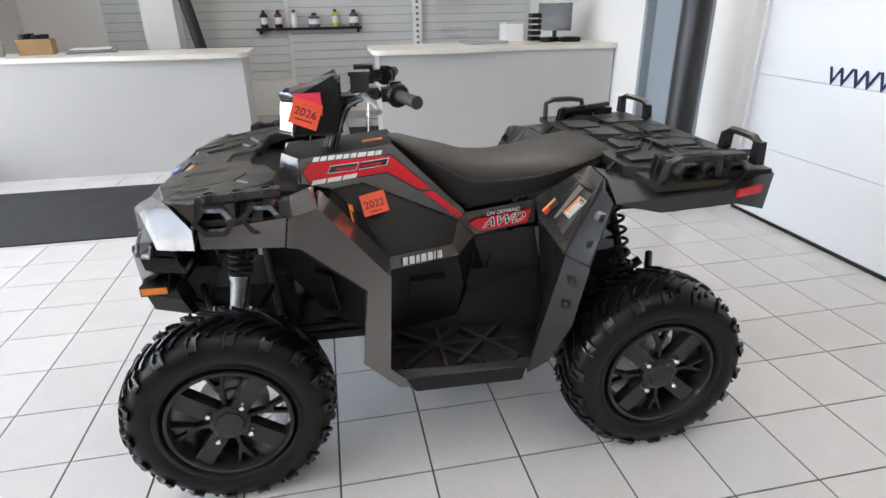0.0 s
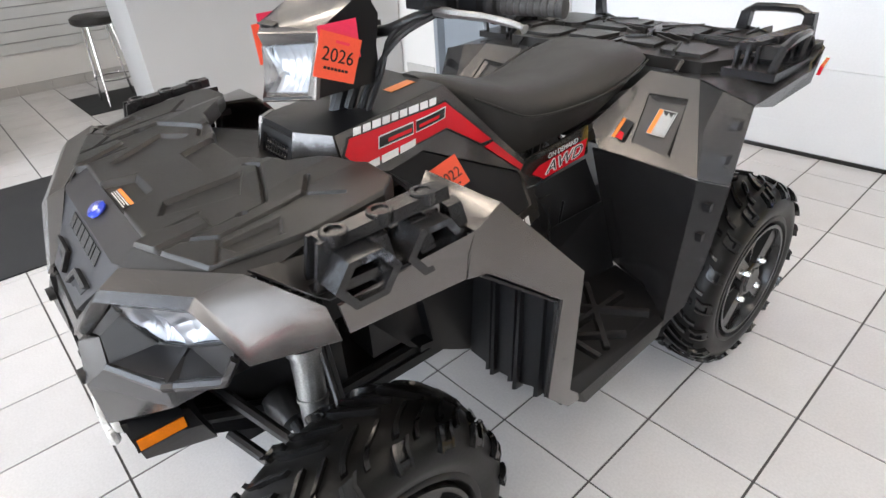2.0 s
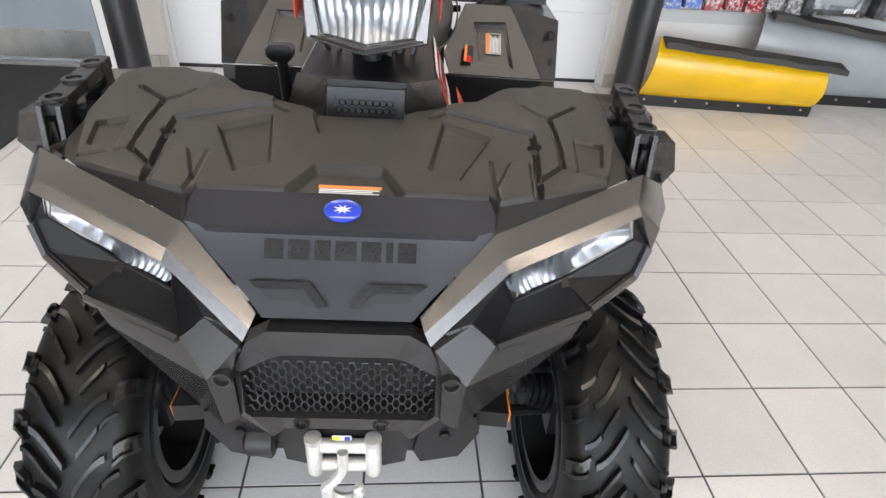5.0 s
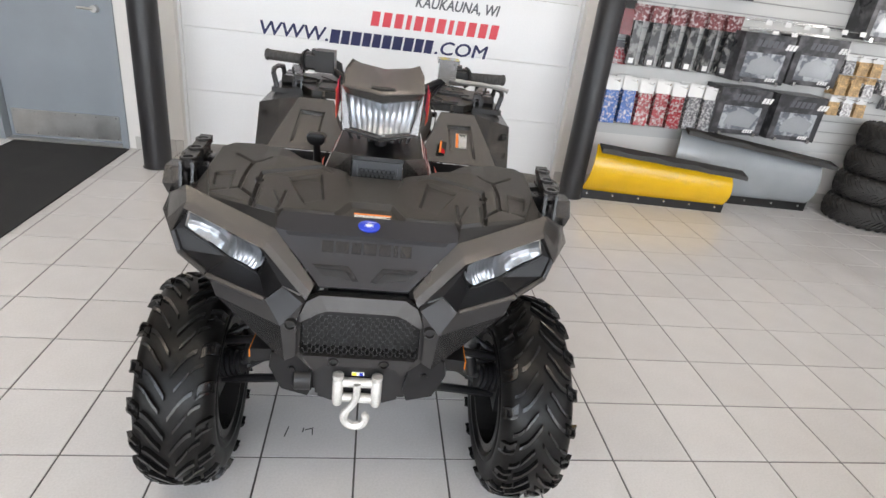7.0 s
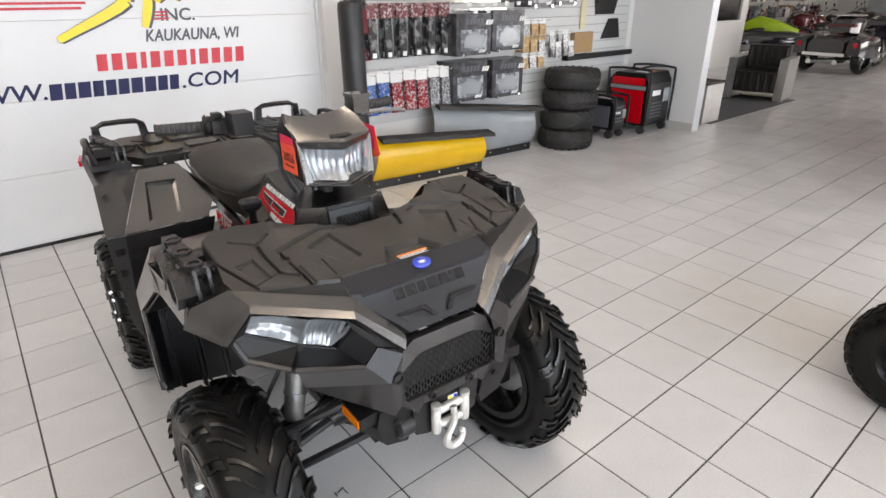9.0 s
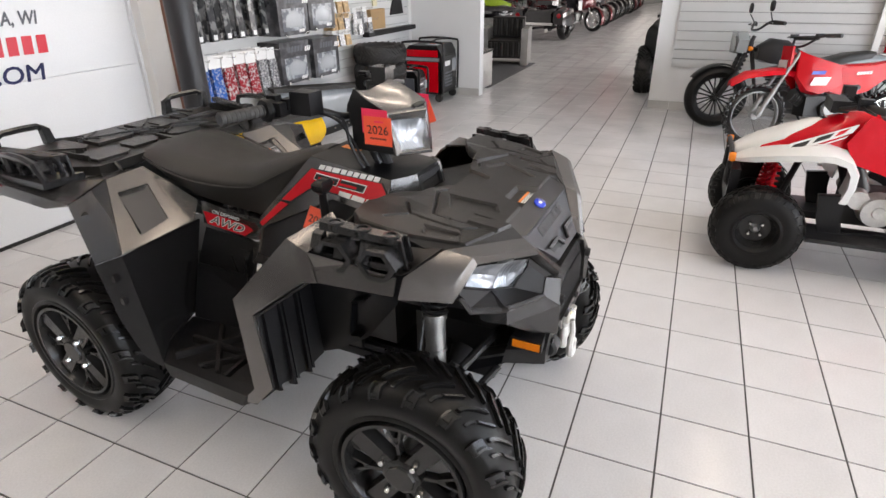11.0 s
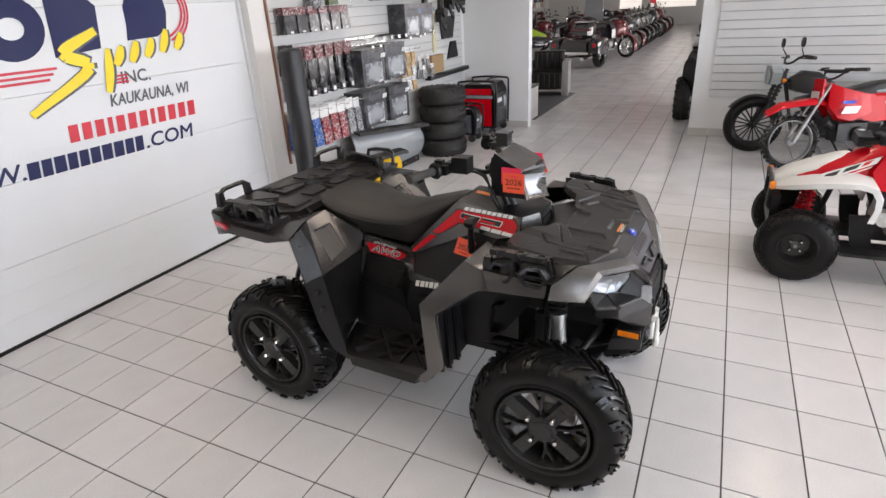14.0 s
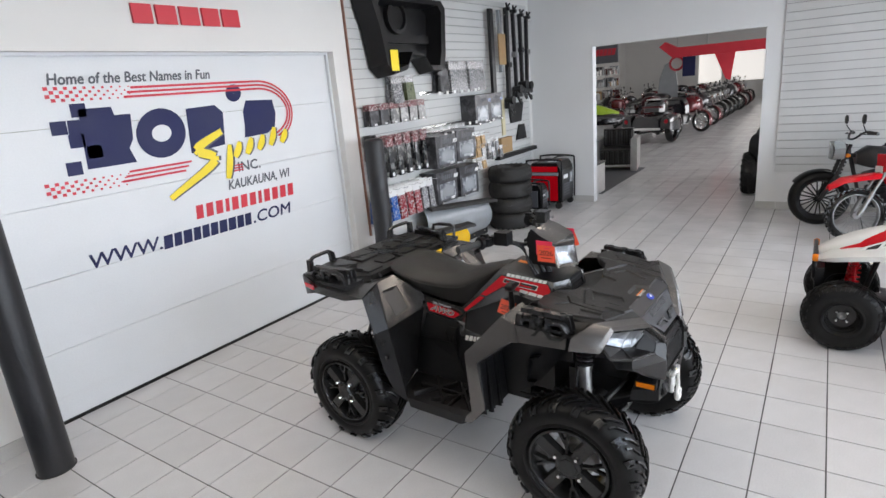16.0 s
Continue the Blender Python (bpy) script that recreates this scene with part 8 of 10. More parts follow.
# ---- small red quad ----
def steel_wheel(parent, m, meshes, rim_mesh, hub_mesh, nuts):
    ob = with_tread(new("tyre", meshes[0]), meshes[1])
    ob.parent, ob.matrix_basis = parent, m
    r = new("rim", rim_mesh)
    r.parent = ob
    h = new("hub", hub_mesh)
    h.parent = ob
    for k in range(4):
        a = radians(45 + 90 * k)
        n = new("lug_nut", nuts)
        n.parent = ob
        n.matrix_basis = pose(0.012, 0.042 * math.cos(a), 0.042 * math.sin(a))
    return ob


kid = thing("quad_bike", pose(1.78, -2.10, 0, 0, 0, 180), "small red and white youth quad bike on the tiles", "quad bike")
pair = tyre(0.232, 0.088, 0.098, 26, 0.006, 0.06, False)
small_front = mesh_of("tyre", pair[0], RUBBER_SIDE, 35), mesh_of("tread", pair[1], RUBBER_SIDE, 30)
pair = tyre(0.238, 0.108, 0.098, 22, 0.010, 0.06, False)
small_rear = mesh_of("tyre", pair[0], RUBBER_SIDE, 35), mesh_of("tread", pair[1], RUBBER_SIDE, 30)
bm = bmesh.new()
add_lathe(bm, [(0.062, 0.104), (0.066, 0.098), (0.055, 0.092), (0.02, 0.085), (0.005, 0.078), (0.005, 0.06), (-0.03, 0.058), (-0.07, 0.09), (-0.072, 0.104)], 32, "x", closed=True)
add_lathe(bm, [(-0.012, 0.075), (0.004, 0.074), (0.006, 0.02), (-0.012, 0.02)], 24, "x", closed=True)
steel_rim = mesh_of("rim", bm, RIM, 35)
bm = bmesh.new()
add_lathe(bm, [(-0.03, 0.026), (0.012, 0.026), (0.022, 0.018), (0.03, 0.012), (0.03, 0.0005)], 16, "x")
steel_hub = mesh_of("hub", bm, CAST, 35)
for s in (1, -1):
    for y, tread, z in ((-0.54, small_front, 0.236), (0.51, small_rear, 0.246)):
        steel_wheel(kid, pose(s * 0.325, y, z) @ pose(0, 0, 0, 0, 0, 0 if s > 0 else 180), tread, steel_rim, steel_hub, nut_mesh)


def outline_loft(rows):
    """rows: (y, half width, bottom z, top z, crown); sections rounded at the shoulders."""
    secs = []
    for y, w, zb, zt, crown in rows:
        sec = []
        for k in range(14):
            a = math.pi * k / 13
            c, s = math.cos(a), math.sin(a)
            sec.append((w * math.copysign(abs(c) ** crown, c), y, zb + (zt - zb) * max(s, 0.0) ** crown))
        secs.append(sec)
    bm = bmesh.new()
    add_loft(bm, secs)
    return bm


part("hood", outline_loft([(-0.69, 0.05, 0.55, 0.595, 0.8), (-0.58, 0.14, 0.55, 0.675, 0.75), (-0.42, 0.165, 0.58, 0.745, 0.75), (-0.26, 0.155, 0.60, 0.81, 0.75), (-0.13, 0.11, 0.66, 0.85, 0.7), (-0.03, 0.08, 0.70, 0.82, 0.7)]), RED_PLASTIC, kid, "red hood", 45)
part("nose_cover", outline_loft([(-0.70, 0.055, 0.565, 0.605, 0.8), (-0.60, 0.115, 0.60, 0.682, 0.7), (-0.48, 0.12, 0.655, 0.735, 0.7), (-0.36, 0.085, 0.725, 0.782, 0.8), (-0.31, 0.03, 0.765, 0.792, 0.8)]), WHITE_PLASTIC, kid, "white cover on the nose", 45)
seat_k = part("seat", outline_loft([(-0.06, 0.06, 0.74, 0.835, 0.6), (0.02, 0.105, 0.66, 0.80, 0.5), (0.14, 0.14, 0.62, 0.735, 0.45), (0.30, 0.16, 0.615, 0.712, 0.45), (0.50, 0.16, 0.63, 0.735, 0.45), (0.68, 0.13, 0.65, 0.755, 0.5), (0.76, 0.08, 0.68, 0.75, 0.6)]), SEAT_VINYL, kid, "black seat with pale maker's bars", 45)
# pale panel puts the window glare on the black seat top into colour
part("seat_top", outline_loft([(0.04, 0.060, 0.76, 0.802, 0.5), (0.16, 0.095, 0.70, 0.737, 0.4), (0.32, 0.115, 0.68, 0.720, 0.4), (0.52, 0.115, 0.70, 0.743, 0.4), (0.70, 0.08, 0.72, 0.760, 0.5)]), SEAT_GLARE, seat_k, "pale grey window glare shaped as a panel on the seat", 45)


def white_fender(bm):
    """Arch over the wheel with a flap behind it and a lip at the outer edge."""
    rows = []
    for y, z, x1, d in ((-0.72, 0.560, 0.16, (-1, 0.3)), (-0.62, 0.610, 0.25, (-0.4, 1)), (-0.50, 0.645, 0.31, (-0.25, 1)), (-0.38, 0.668, 0.345, (-0.1, 1)), (-0.27, 0.675, 0.36, (0.15, 1)), (-0.19, 0.650, 0.37, (0.8, 0.7)), (-0.155, 0.590, 0.37, (1, 0.2)), (-0.150, 0.52, 0.365, (1, 0)), (-0.165, 0.43, 0.35, (1, -0.1))):
        n = Vector((0, *d)).normalized()
        p = Vector((0, y, z))
        at = lambda x, k: tuple(p + n * k + Vector((x, 0, 0)))  # noqa: E731
        rows.append([at(0.11, 0.012), at(x1 - 0.02, 0.006), at(x1, -0.002), at(x1 + 0.002, -0.034), at(x1 - 0.006, -0.034), at(x1 - 0.012, -0.010), at(0.11, 0.004)])
    add_loft(bm, rows)
    bevel(bm, 0.003, 1, 40)


def body_side(bm):
    v = {"A": (0.170, -0.20, 0.70), "B": (0.125, -0.12, 0.835), "C": (0.110, 0.02, 0.80), "D": (0.155, 0.07, 0.675), "E": (0.175, 0.31, 0.640), "F": (0.250, 0.33, 0.53), "G": (0.222, 0.215, 0.36), "H": (0.212, 0.155, 0.44), "I": (0.195, 0.0, 0.555), "J": (0.185, -0.15, 0.60)}
    names = list(v)
    f = ["A B C D J", "J D I", "D E H I", "E F G H"]
    add_sheet(bm, [v[n] for n in names], [[names.index(n) for n in q.split()] for q in f], 0.012)
    bevel(bm, 0.005, 2, 10)


def red_rear(bm):
    rows = []
    for y, x0, x1, z in ((0.24, 0.11, 0.22, 0.53), (0.32, 0.12, 0.34, 0.61), (0.44, 0.12, 0.41, 0.655), (0.58, 0.12, 0.43, 0.68), (0.72, 0.10, 0.40, 0.70), (0.84, 0.05, 0.22, 0.715)):
        rows.append([(x0, y, z + 0.035), (x1 - 0.05, y, z + 0.012), (x1, y, z - 0.012), (x1 - 0.006, y, z - 0.05), (x1 - 0.016, y, z - 0.05), (x1 - 0.02, y, z - 0.022), (x0, y, z - 0.01)])
    add_loft(bm, rows)
    bevel(bm, 0.004, 1, 40)


both("front_fender", white_fender, WHITE_PLASTIC, kid, "white front fender with a rear flap", 35)
both("body_side", body_side, RED_PLASTIC, kid, "red body side panel", 35)
both("rear_fender", red_rear, RED_PLASTIC, kid, "red rear fender", 35)
for s in (1, -1):
    m = frame_on((s * 0.176, -0.35, 0.695), (s * -0.10, s * 1.0, s * 0.42), (-s * 0.62, -0.30, 0.72))
    for pts, mat, lift in ((((-0.20, -0.030), (0.17, -0.012), (0.21, 0.022), (-0.10, 0.022)), WHITE_DECAL, 0.0), (((-0.13, -0.018), (-0.04, -0.012), (-0.01, 0.012), (-0.09, 0.010)), INK, 0.0012), (((-0.01, -0.010), (0.07, -0.006), (0.10, 0.015), (0.02, 0.012)), INK, 0.0012), (((0.09, -0.006), (0.13, -0.004), (0.17, 0.016), (0.12, 0.014)), RED_DECAL, 0.0012),
                           (((-0.22, -0.052), (0.13, -0.030), (0.15, -0.022), (-0.18, -0.042)), WHITE_DECAL, 0.0)):
        part("side_graphic", plate([(s * x, y) for x, y in pts][::s], 0.001), mat, kid, "white and black side graphic", m=m @ pose(0, 0, 0.014 + lift))
    m = frame_on((s * 0.158, 0.46, 0.672), (0, s * 1.0, s * 0.06), (-s * 0.2, 0, 1))
    part("lettering", bars([0.026] * 5, 0.026, 0.007, 0.2, 0.001), WHITE_DECAL, seat_k, "pale maker's bars on the seat", m=m @ pose(0, 0, 0.006))
    part("side_graphic", plate([(s * x, y) for x, y in ((-0.16, -0.004), (0.14, 0.006), (0.16, 0.016), (-0.10, 0.006))][::s], 0.001), WHITE_DECAL, kid, m=frame_on((s * 0.405, 0.60, 0.662), (0, s * 1.0, s * 0.1), (-s * 0.3, 0, 1)) @ pose(0, 0, 0.016))
bm = bmesh.new()
add_box(bm, -0.10, 0.10, -0.12, 0.16, 0.24, 0.42)
add_cyl(bm, (0, -0.05, 0.40), (0, -0.12, 0.56), 0.065, 0.06, 14)
bevel(bm, 0.02, 2)
ALLOY = material("bright_alloy", (0.62, 0.61, 0.59), 0.36, 0.55, 0.1, 25, 0.1, 300, 0.06)
part("engine", bm, FRAME_BLACK, kid, "dark engine block", 35)
for s in (1, -1):
    bm = bmesh.new()
    add_cyl(bm, (s * 0.10, 0.03, 0.35), (s * 0.185, 0.03, 0.35), 0.092, 0.080, 24)
    add_cyl(bm, (s * 0.18, 0.03, 0.35), (s * 0.195, 0.03, 0.35), 0.035, 0.03, 16)
    add_cyl(bm, (s * 0.10, -0.07, 0.40), (s * 0.165, -0.07, 0.40), 0.055, 0.05, 18)
    part("engine_cover", bm, ALLOY, kid, "round engine cover", 35)
    part("footrest", box(*sorted((s * 0.12, s * 0.36)), -0.30, 0.26, 0.205, 0.225, 0.006), FRAME_BLACK, kid, "black footrest plate")
    bm = bmesh.new()
    add_prism(bm, [(-0.22, 0.20), (0.27, 0.195), (0.34, 0.36), (0.30, 0.50), (0.22, 0.36), (0.14, 0.44), (0.05, 0.48), (0.03, 0.44), (0.13, 0.34), (0.12, 0.245), (-0.12, 0.235), (-0.145, 0.34), (-0.15, 0.44), (-0.27, 0.43), (-0.25, 0.30)], "x", *sorted((s * 0.20, s * 0.23)))
    bevel(bm, 0.006, 1)
    part("boot_guard", bm, PLASTIC, kid, "black plastic boot guard")
    bm = bmesh.new()
    for y in (-0.60, -0.40):
        add_tube(bm, [(s * 0.06, y, 0.26), (s * 0.26, -0.5, 0.22)], 0.012, 8)
    add_box(bm, s * 0.25 - 0.02, s * 0.25 + 0.02, -0.54, -0.46, 0.18, 0.30)
    part("front_arm", bm, FRAME_BLACK, kid, smooth=35)
    bm = bmesh.new()
    shock((s * 0.09, -0.48, 0.54), (s * 0.22, -0.50, 0.27), 0.026, 7)(bm)
    part("shock_absorber", bm, RED_PLASTIC, kid, "red coil spring shock", 40)
    bm = bmesh.new()
    add_lathe(bm, [(0, 0.026), (0.02, 0.028), (0.035, 0.02), (0.037, 0.0005)], 16, "y")
    part("marker_lamp", bm, AMBER, kid, "round amber marker lamp", 35, m=pose(s * 0.20, -0.70, 0.585, 0, 0, 180))
bm = bmesh.new()
add_tube(bm, [(-0.20, -0.66, 0.36), (-0.18, -0.72, 0.44), (-0.18, -0.72, 0.60), (0.18, -0.72, 0.60), (0.18, -0.72, 0.44), (0.20, -0.66, 0.36)], 0.014, 8)
add_box(bm, -0.22, 0.22, -0.71, -0.66, 0.30, 0.52)
part("bumper", bm, PLASTIC, kid, "black front bumper", 35)
bm = bmesh.new()
add_tube(bm, [(0, -0.42, 0.30), (0, -0.30, 0.80)], 0.018, 8)
add_box(bm, -0.08, 0.08, -0.5, 0.75, 0.24, 0.28)
add_tube(bm, [(0.06, 0.1, 0.26), (0.07, 0.7, 0.60), (-0.07, 0.7, 0.60), (-0.06, 0.1, 0.26)], 0.014, 8)
add_cyl(bm, (-0.30, 0.5, 0.246), (0.30, 0.5, 0.246), 0.02, 0.02, 12)
part("frame", bm, FRAME_BLACK, kid, smooth=35)
bm = bmesh.new()
add_tube(bm, [(-0.35, -0.12, 0.90), (-0.22, -0.17, 0.90), (-0.10, -0.26, 0.86), (0.0, -0.28, 0.84), (0.10, -0.26, 0.86), (0.22, -0.17, 0.90), (0.35, -0.12, 0.90)], 0.011, 8, 4)
part("handlebar", bm, FRAME_BLACK, kid, smooth=40)
for s in (1, -1):
    bm = bmesh.new()
    add_cyl(bm, (s * 0.25, -0.158, 0.90), (s * 0.365, -0.113, 0.90), 0.018, 0.018, 12)
    part("grip", bm, RUBBER_DRY, kid, smooth=40)
    bm = bmesh.new()
    add_box(bm, s * 0.20 - 0.025, s * 0.20 + 0.025, -0.21, -0.15, 0.88, 0.935)
    add_tube(bm, [(s * 0.2, -0.2, 0.90), (s * 0.3, -0.19, 0.895), (s * 0.36, -0.165, 0.89)], 0.007, 6)
    part("lever", bm, PLASTIC, kid)
part("bar_pad", box(-0.10, 0.10, -0.30, -0.22, 0.84, 0.90, 0.02, 2), PLASTIC, kid, smooth=35)


# ---- motorcycles ----
def road_tyre(r, half, rim, knobs=0):
    bm = bmesh.new()
    prof = [(half * 0.6, rim), (half, rim + (r - rim) * 0.4), (half * 0.9, r - half * 0.45), (half * 0.5, r - half * 0.10), (0, r), (-half * 0.5, r - half * 0.10), (-half * 0.9, r - half * 0.45), (-half, rim + (r - rim) * 0.4), (-half * 0.6, rim)]
    add_lathe(bm, prof, 44, "x", closed=True)
    for k in range(knobs):
        for dx, t in ((0.0, 0.0), (half * 0.6, 0.5), (-half * 0.6, 0.5)):
            a = 2 * math.pi * (k + t) / knobs
            rr = r - (0.004 if dx else 0)
            sub = bmesh.new()
            add_box(sub, dx - half * 0.2, dx + half * 0.2, -0.011, 0.011, rr - 0.006, rr + 0.012)
            join(bm, sub, Matrix.Rotation(a, 4, "X"))
    return bm


def spoked_rim(r, half, spokes, thick, mat_hub=0.035):
    bm = bmesh.new()
    add_lathe(bm, [(half * 0.6, r + 0.004), (half * 0.62, r - 0.012), (half * 0.3, r - 0.022), (-half * 0.3, r - 0.022), (-half * 0.62, r - 0.012), (-half * 0.6, r + 0.004)], 40, "x", closed=True)
    add_lathe(bm, [(half * 0.7, mat_hub * 0.6), (half * 0.6, mat_hub), (-half * 0.6, mat_hub), (-half * 0.7, mat_hub * 0.6)], 20, "x")
    for k in range(spokes):
        a = 2 * math.pi * k / spokes
        for s in (1, -1):
            b = a + s * (0.18 if thick > 0.004 else 0.35)
            add_tube(bm, [(s * half * 0.35, mat_hub * math.cos(a), mat_hub * math.sin(a)), (s * 0.004, (r - 0.018) * math.cos(b), (r - 0.018) * math.sin(b))], thick, 5)
    return bm


def bike_wheel(parent, y, z, tyre_mesh, rim_mesh):
    t = new("tyre", tyre_mesh)
    t.parent, t.matrix_basis = parent, pose(0, y, z)
    r = new("rim", rim_mesh)
    r.parent = t
    return t


def motorcycle(m, label, group, wb, tyres, rims, radii, tank_mat, fender_mat, style):
    """A roadster or touring motorcycle with its front towards its own -y, leaning on the stand."""
    b = thing("motorcycle", m, label, "motorcycle", group)
    rf, rr = radii
    yf, yr = -wb / 2, wb / 2
    bike_wheel(b, yf, rf, tyres[0], rims[0])
    bike_wheel(b, yr, rr, tyres[1], rims[1])
    head = Vector((0, yf + (0.34 if style != "bobber" else 0.27), 0.86))
    for s in (1, -1):
        bm = bmesh.new()
        add_tube(bm, [(s * 0.085, yf, rf), (s * 0.085, yf + 0.14, rf + 0.26)], 0.026, 10)
        add_tube(bm, [(s * 0.085, yf + 0.14, rf + 0.26), (s * 0.085, head.y - 0.02, 0.92)], 0.019, 10)
        if style == "bobber":
            for k in range(6):
                add_cyl(bm, Vector((s * 0.085, yf + 0.15, rf + 0.28)).lerp(Vector((s * 0.085, head.y - 0.04, 0.84)), k / 6), Vector((s * 0.085, yf + 0.15, rf + 0.28)).lerp(Vector((s * 0.085, head.y - 0.04, 0.84)), (k + 0.6) / 6), 0.03, 0.03, 10)
        part("fork_leg", bm, FRAME_BLACK if style == "bobber" else CHROME, b, smooth=40)
    bm = bmesh.new()
    rows = []
    for k in range(9):
        a = radians(-20 + 125 * k / 8) if style == "tourer" else radians(35 + 70 * k / 8)
        y, z = yf - math.cos(a) * (rf + 0.022), rf + math.sin(a) * (rf + 0.022)
        y2, z2 = yf - math.cos(a) * (rf + 0.006), rf + math.sin(a) * (rf + 0.006)
        rows.append([(-0.075, y2, z2), (-0.05, y, z), (0.05, y, z), (0.075, y2, z2), (0.05, y2 * 0.999, z2), (-0.05, y2 * 0.999, z2)])
    add_loft(bm, rows)
    part("front_fender", bm, fender_mat, b, smooth=50)
    bm = bmesh.new()
    rows = []
    for k in range(9):
        a = radians(30 + 115 * k / 8)
        y, z = yr - math.cos(a) * (rr + 0.05), rr + math.sin(a) * (rr + 0.06)
        y2, z2 = yr - math.cos(a) * (rr + 0.025), rr + math.sin(a) * (rr + 0.03)
        rows.append([(-0.10, y2, z2), (-0.07, y, z), (0.07, y, z), (0.10, y2, z2), (0.07, y2 * 0.999, z2), (-0.07, y2 * 0.999, z2)])
    add_loft(bm, rows)
    part("rear_fender", bm, fender_mat, b, smooth=50)
    tank = outline_loft([(head.y + 0.05, 0.07, 0.70, 0.83, 0.6), (head.y + 0.16, 0.135, 0.66, 0.90, 0.6), (head.y + 0.32, 0.14, 0.64, 0.88, 0.6), (head.y + 0.48, 0.09, 0.64, 0.77, 0.7), (head.y + 0.52, 0.06, 0.65, 0.72, 0.7)])
    part("tank", tank, tank_mat, b, smooth=50)
    y0 = head.y + 0.46
    part("seat", outline_loft([(y0, 0.08, 0.64, 0.72, 0.5), (y0 + 0.14, 0.14, 0.62, 0.69, 0.45), (y0 + 0.30, 0.16, 0.64, 0.73, 0.45), (y0 + 0.42, 0.12, 0.68, 0.77, 0.5), (y0 + 0.62, 0.11, 0.72, 0.79, 0.5), (y0 + 0.68, 0.06, 0.74, 0.78, 0.6)]), SEAT_VINYL, b, "black seat", 45)
    bm = bmesh.new()
    add_box(bm, -0.13, 0.13, -0.28, 0.20, 0.22, 0.44)
    bevel(bm, 0.03, 2)
    for k in range(7):
        add_cyl(bm, (0, -0.12 - 0.022 * k, 0.42 + 0.03 * k), (0, -0.124 - 0.022 * k, 0.436 + 0.03 * k), 0.10, 0.10, 16)
    for s in (1, -1):
        add_cyl(bm, (s * 0.12, 0.06, 0.33), (s * 0.18, 0.06, 0.33), 0.11, 0.09, 20)
        add_cyl(bm, (s * 0.12, -0.14, 0.34), (s * 0.16, -0.14, 0.34), 0.07, 0.06, 16)
    part("engine", bm, CAST if style != "bobber" else FRAME_BLACK, b, "finned engine", 35)
    bm = bmesh.new()
    add_tube(bm, [(0, head.y, 0.80), (0, -0.34, 0.26), (0, 0.30, 0.24), (0, 0.34, 0.62), (0, head.y, 0.80)], 0.022, 8)
    for s in (1, -1):
        add_tube(bm, [(s * 0.10, 0.26, 0.34), (s * 0.11, yr, rr)], 0.02, 8)
        add_tube(bm, [(s * 0.12, yr - 0.06, rr + 0.02), (s * 0.12, yr - 0.16, 0.66)], 0.028, 10)
    part("frame", bm, FRAME_BLACK, b, smooth=40)
    bm = bmesh.new()
    add_tube(bm, [(0.08, -0.30, 0.46), (0.14, -0.34, 0.30), (0.16, -0.10, 0.20), (0.17, 0.30, 0.22)], 0.022, 8, 3)
    add_cyl(bm, (0.17, 0.25, 0.215), (0.18, yr + 0.15, 0.30), 0.045, 0.055, 14)
    part("exhaust", bm, CHROME if style != "bobber" else FRAME_BLACK, b, "exhaust pipe and silencer", 40)
    bm = bmesh.new()
    hb = 1.06 if style != "bobber" else 1.03
    back = 0.0 if style != "bobber" else -0.04
    add_tube(bm, [(-0.40, head.y + back + 0.16, hb), (-0.25, head.y + back + 0.10, hb + 0.02), (-0.10, head.y + 0.0, 0.98), (0.10, head.y + 0.0, 0.98), (0.25, head.y + back + 0.10, hb + 0.02), (0.40, head.y + back + 0.16, hb)], 0.012, 8, 4)
    part("handlebar", bm, FRAME_BLACK, b, smooth=40)
    for s in (1, -1):
        bm = bmesh.new()
        add_cyl(bm, (s * 0.28, head.y + back + 0.118, hb + 0.015), (s * 0.41, head.y + back + 0.165, hb), 0.018, 0.018, 10)
        part("grip", bm, RUBBER_DRY, b, smooth=40)
        bm = bmesh.new()
        add_tube(bm, [(s * 0.26, head.y + back + 0.10, hb + 0.02), (s * 0.30, head.y + back + 0.06, hb + 0.10)], 0.006, 6)
        sub = bmesh.new()
        add_lathe(sub, [(-0.012, 0.03), (-0.006, 0.05), (0.01, 0.05), (0.012, 0.0005)], 16, "y")
        join(bm, sub, pose(s * 0.31, head.y + back + 0.06, hb + 0.16))
        part("mirror", bm, FRAME_BLACK, b, "black mirror", 40)
        bm = bmesh.new()
        add_tube(bm, [(s * 0.22, head.y + back + 0.06, hb + 0.01), (s * 0.30, head.y + back + 0.06, hb), (s * 0.38, head.y + 0.10, hb - 0.01)], 0.006, 6)
        part("lever", bm, FRAME_BLACK, b)
    bm = bmesh.new()
    add_lathe(bm, [(-0.13, 0.085), (-0.10, 0.092), (-0.02, 0.085), (0.05, 0.04)], 20, "y")
    lamp = part("headlight", bm, FRAME_BLACK if style == "bobber" else CHROME, b, "round headlight", 40, m=pose(0, head.y - 0.05, 0.84))
    bm = bmesh.new()
    add_lathe(bm, [(-0.137, 0.06), (-0.131, 0.08), (-0.128, 0.08)], 20, "y")
    part("lens", bm, GREY_STEEL if style == "bobber" else REFLECTOR, lamp, smooth=40)
    for s in (1, -1):
        bm = bmesh.new()
        add_lathe(bm, [(-0.02, 0.02), (0.0, 0.026), (0.02, 0.015)], 12, "y")
        part("indicator", bm, AMBER, b, "amber indicator", 40, m=pose(s * 0.17, head.y - 0.06, 0.80))
    bm = bmesh.new()
    add_tube(bm, [(0.10, 0.0, 0.24), (0.22, 0.10, 0.02)], 0.011, 6)
    part("side_stand", bm, FRAME_BLACK, b)
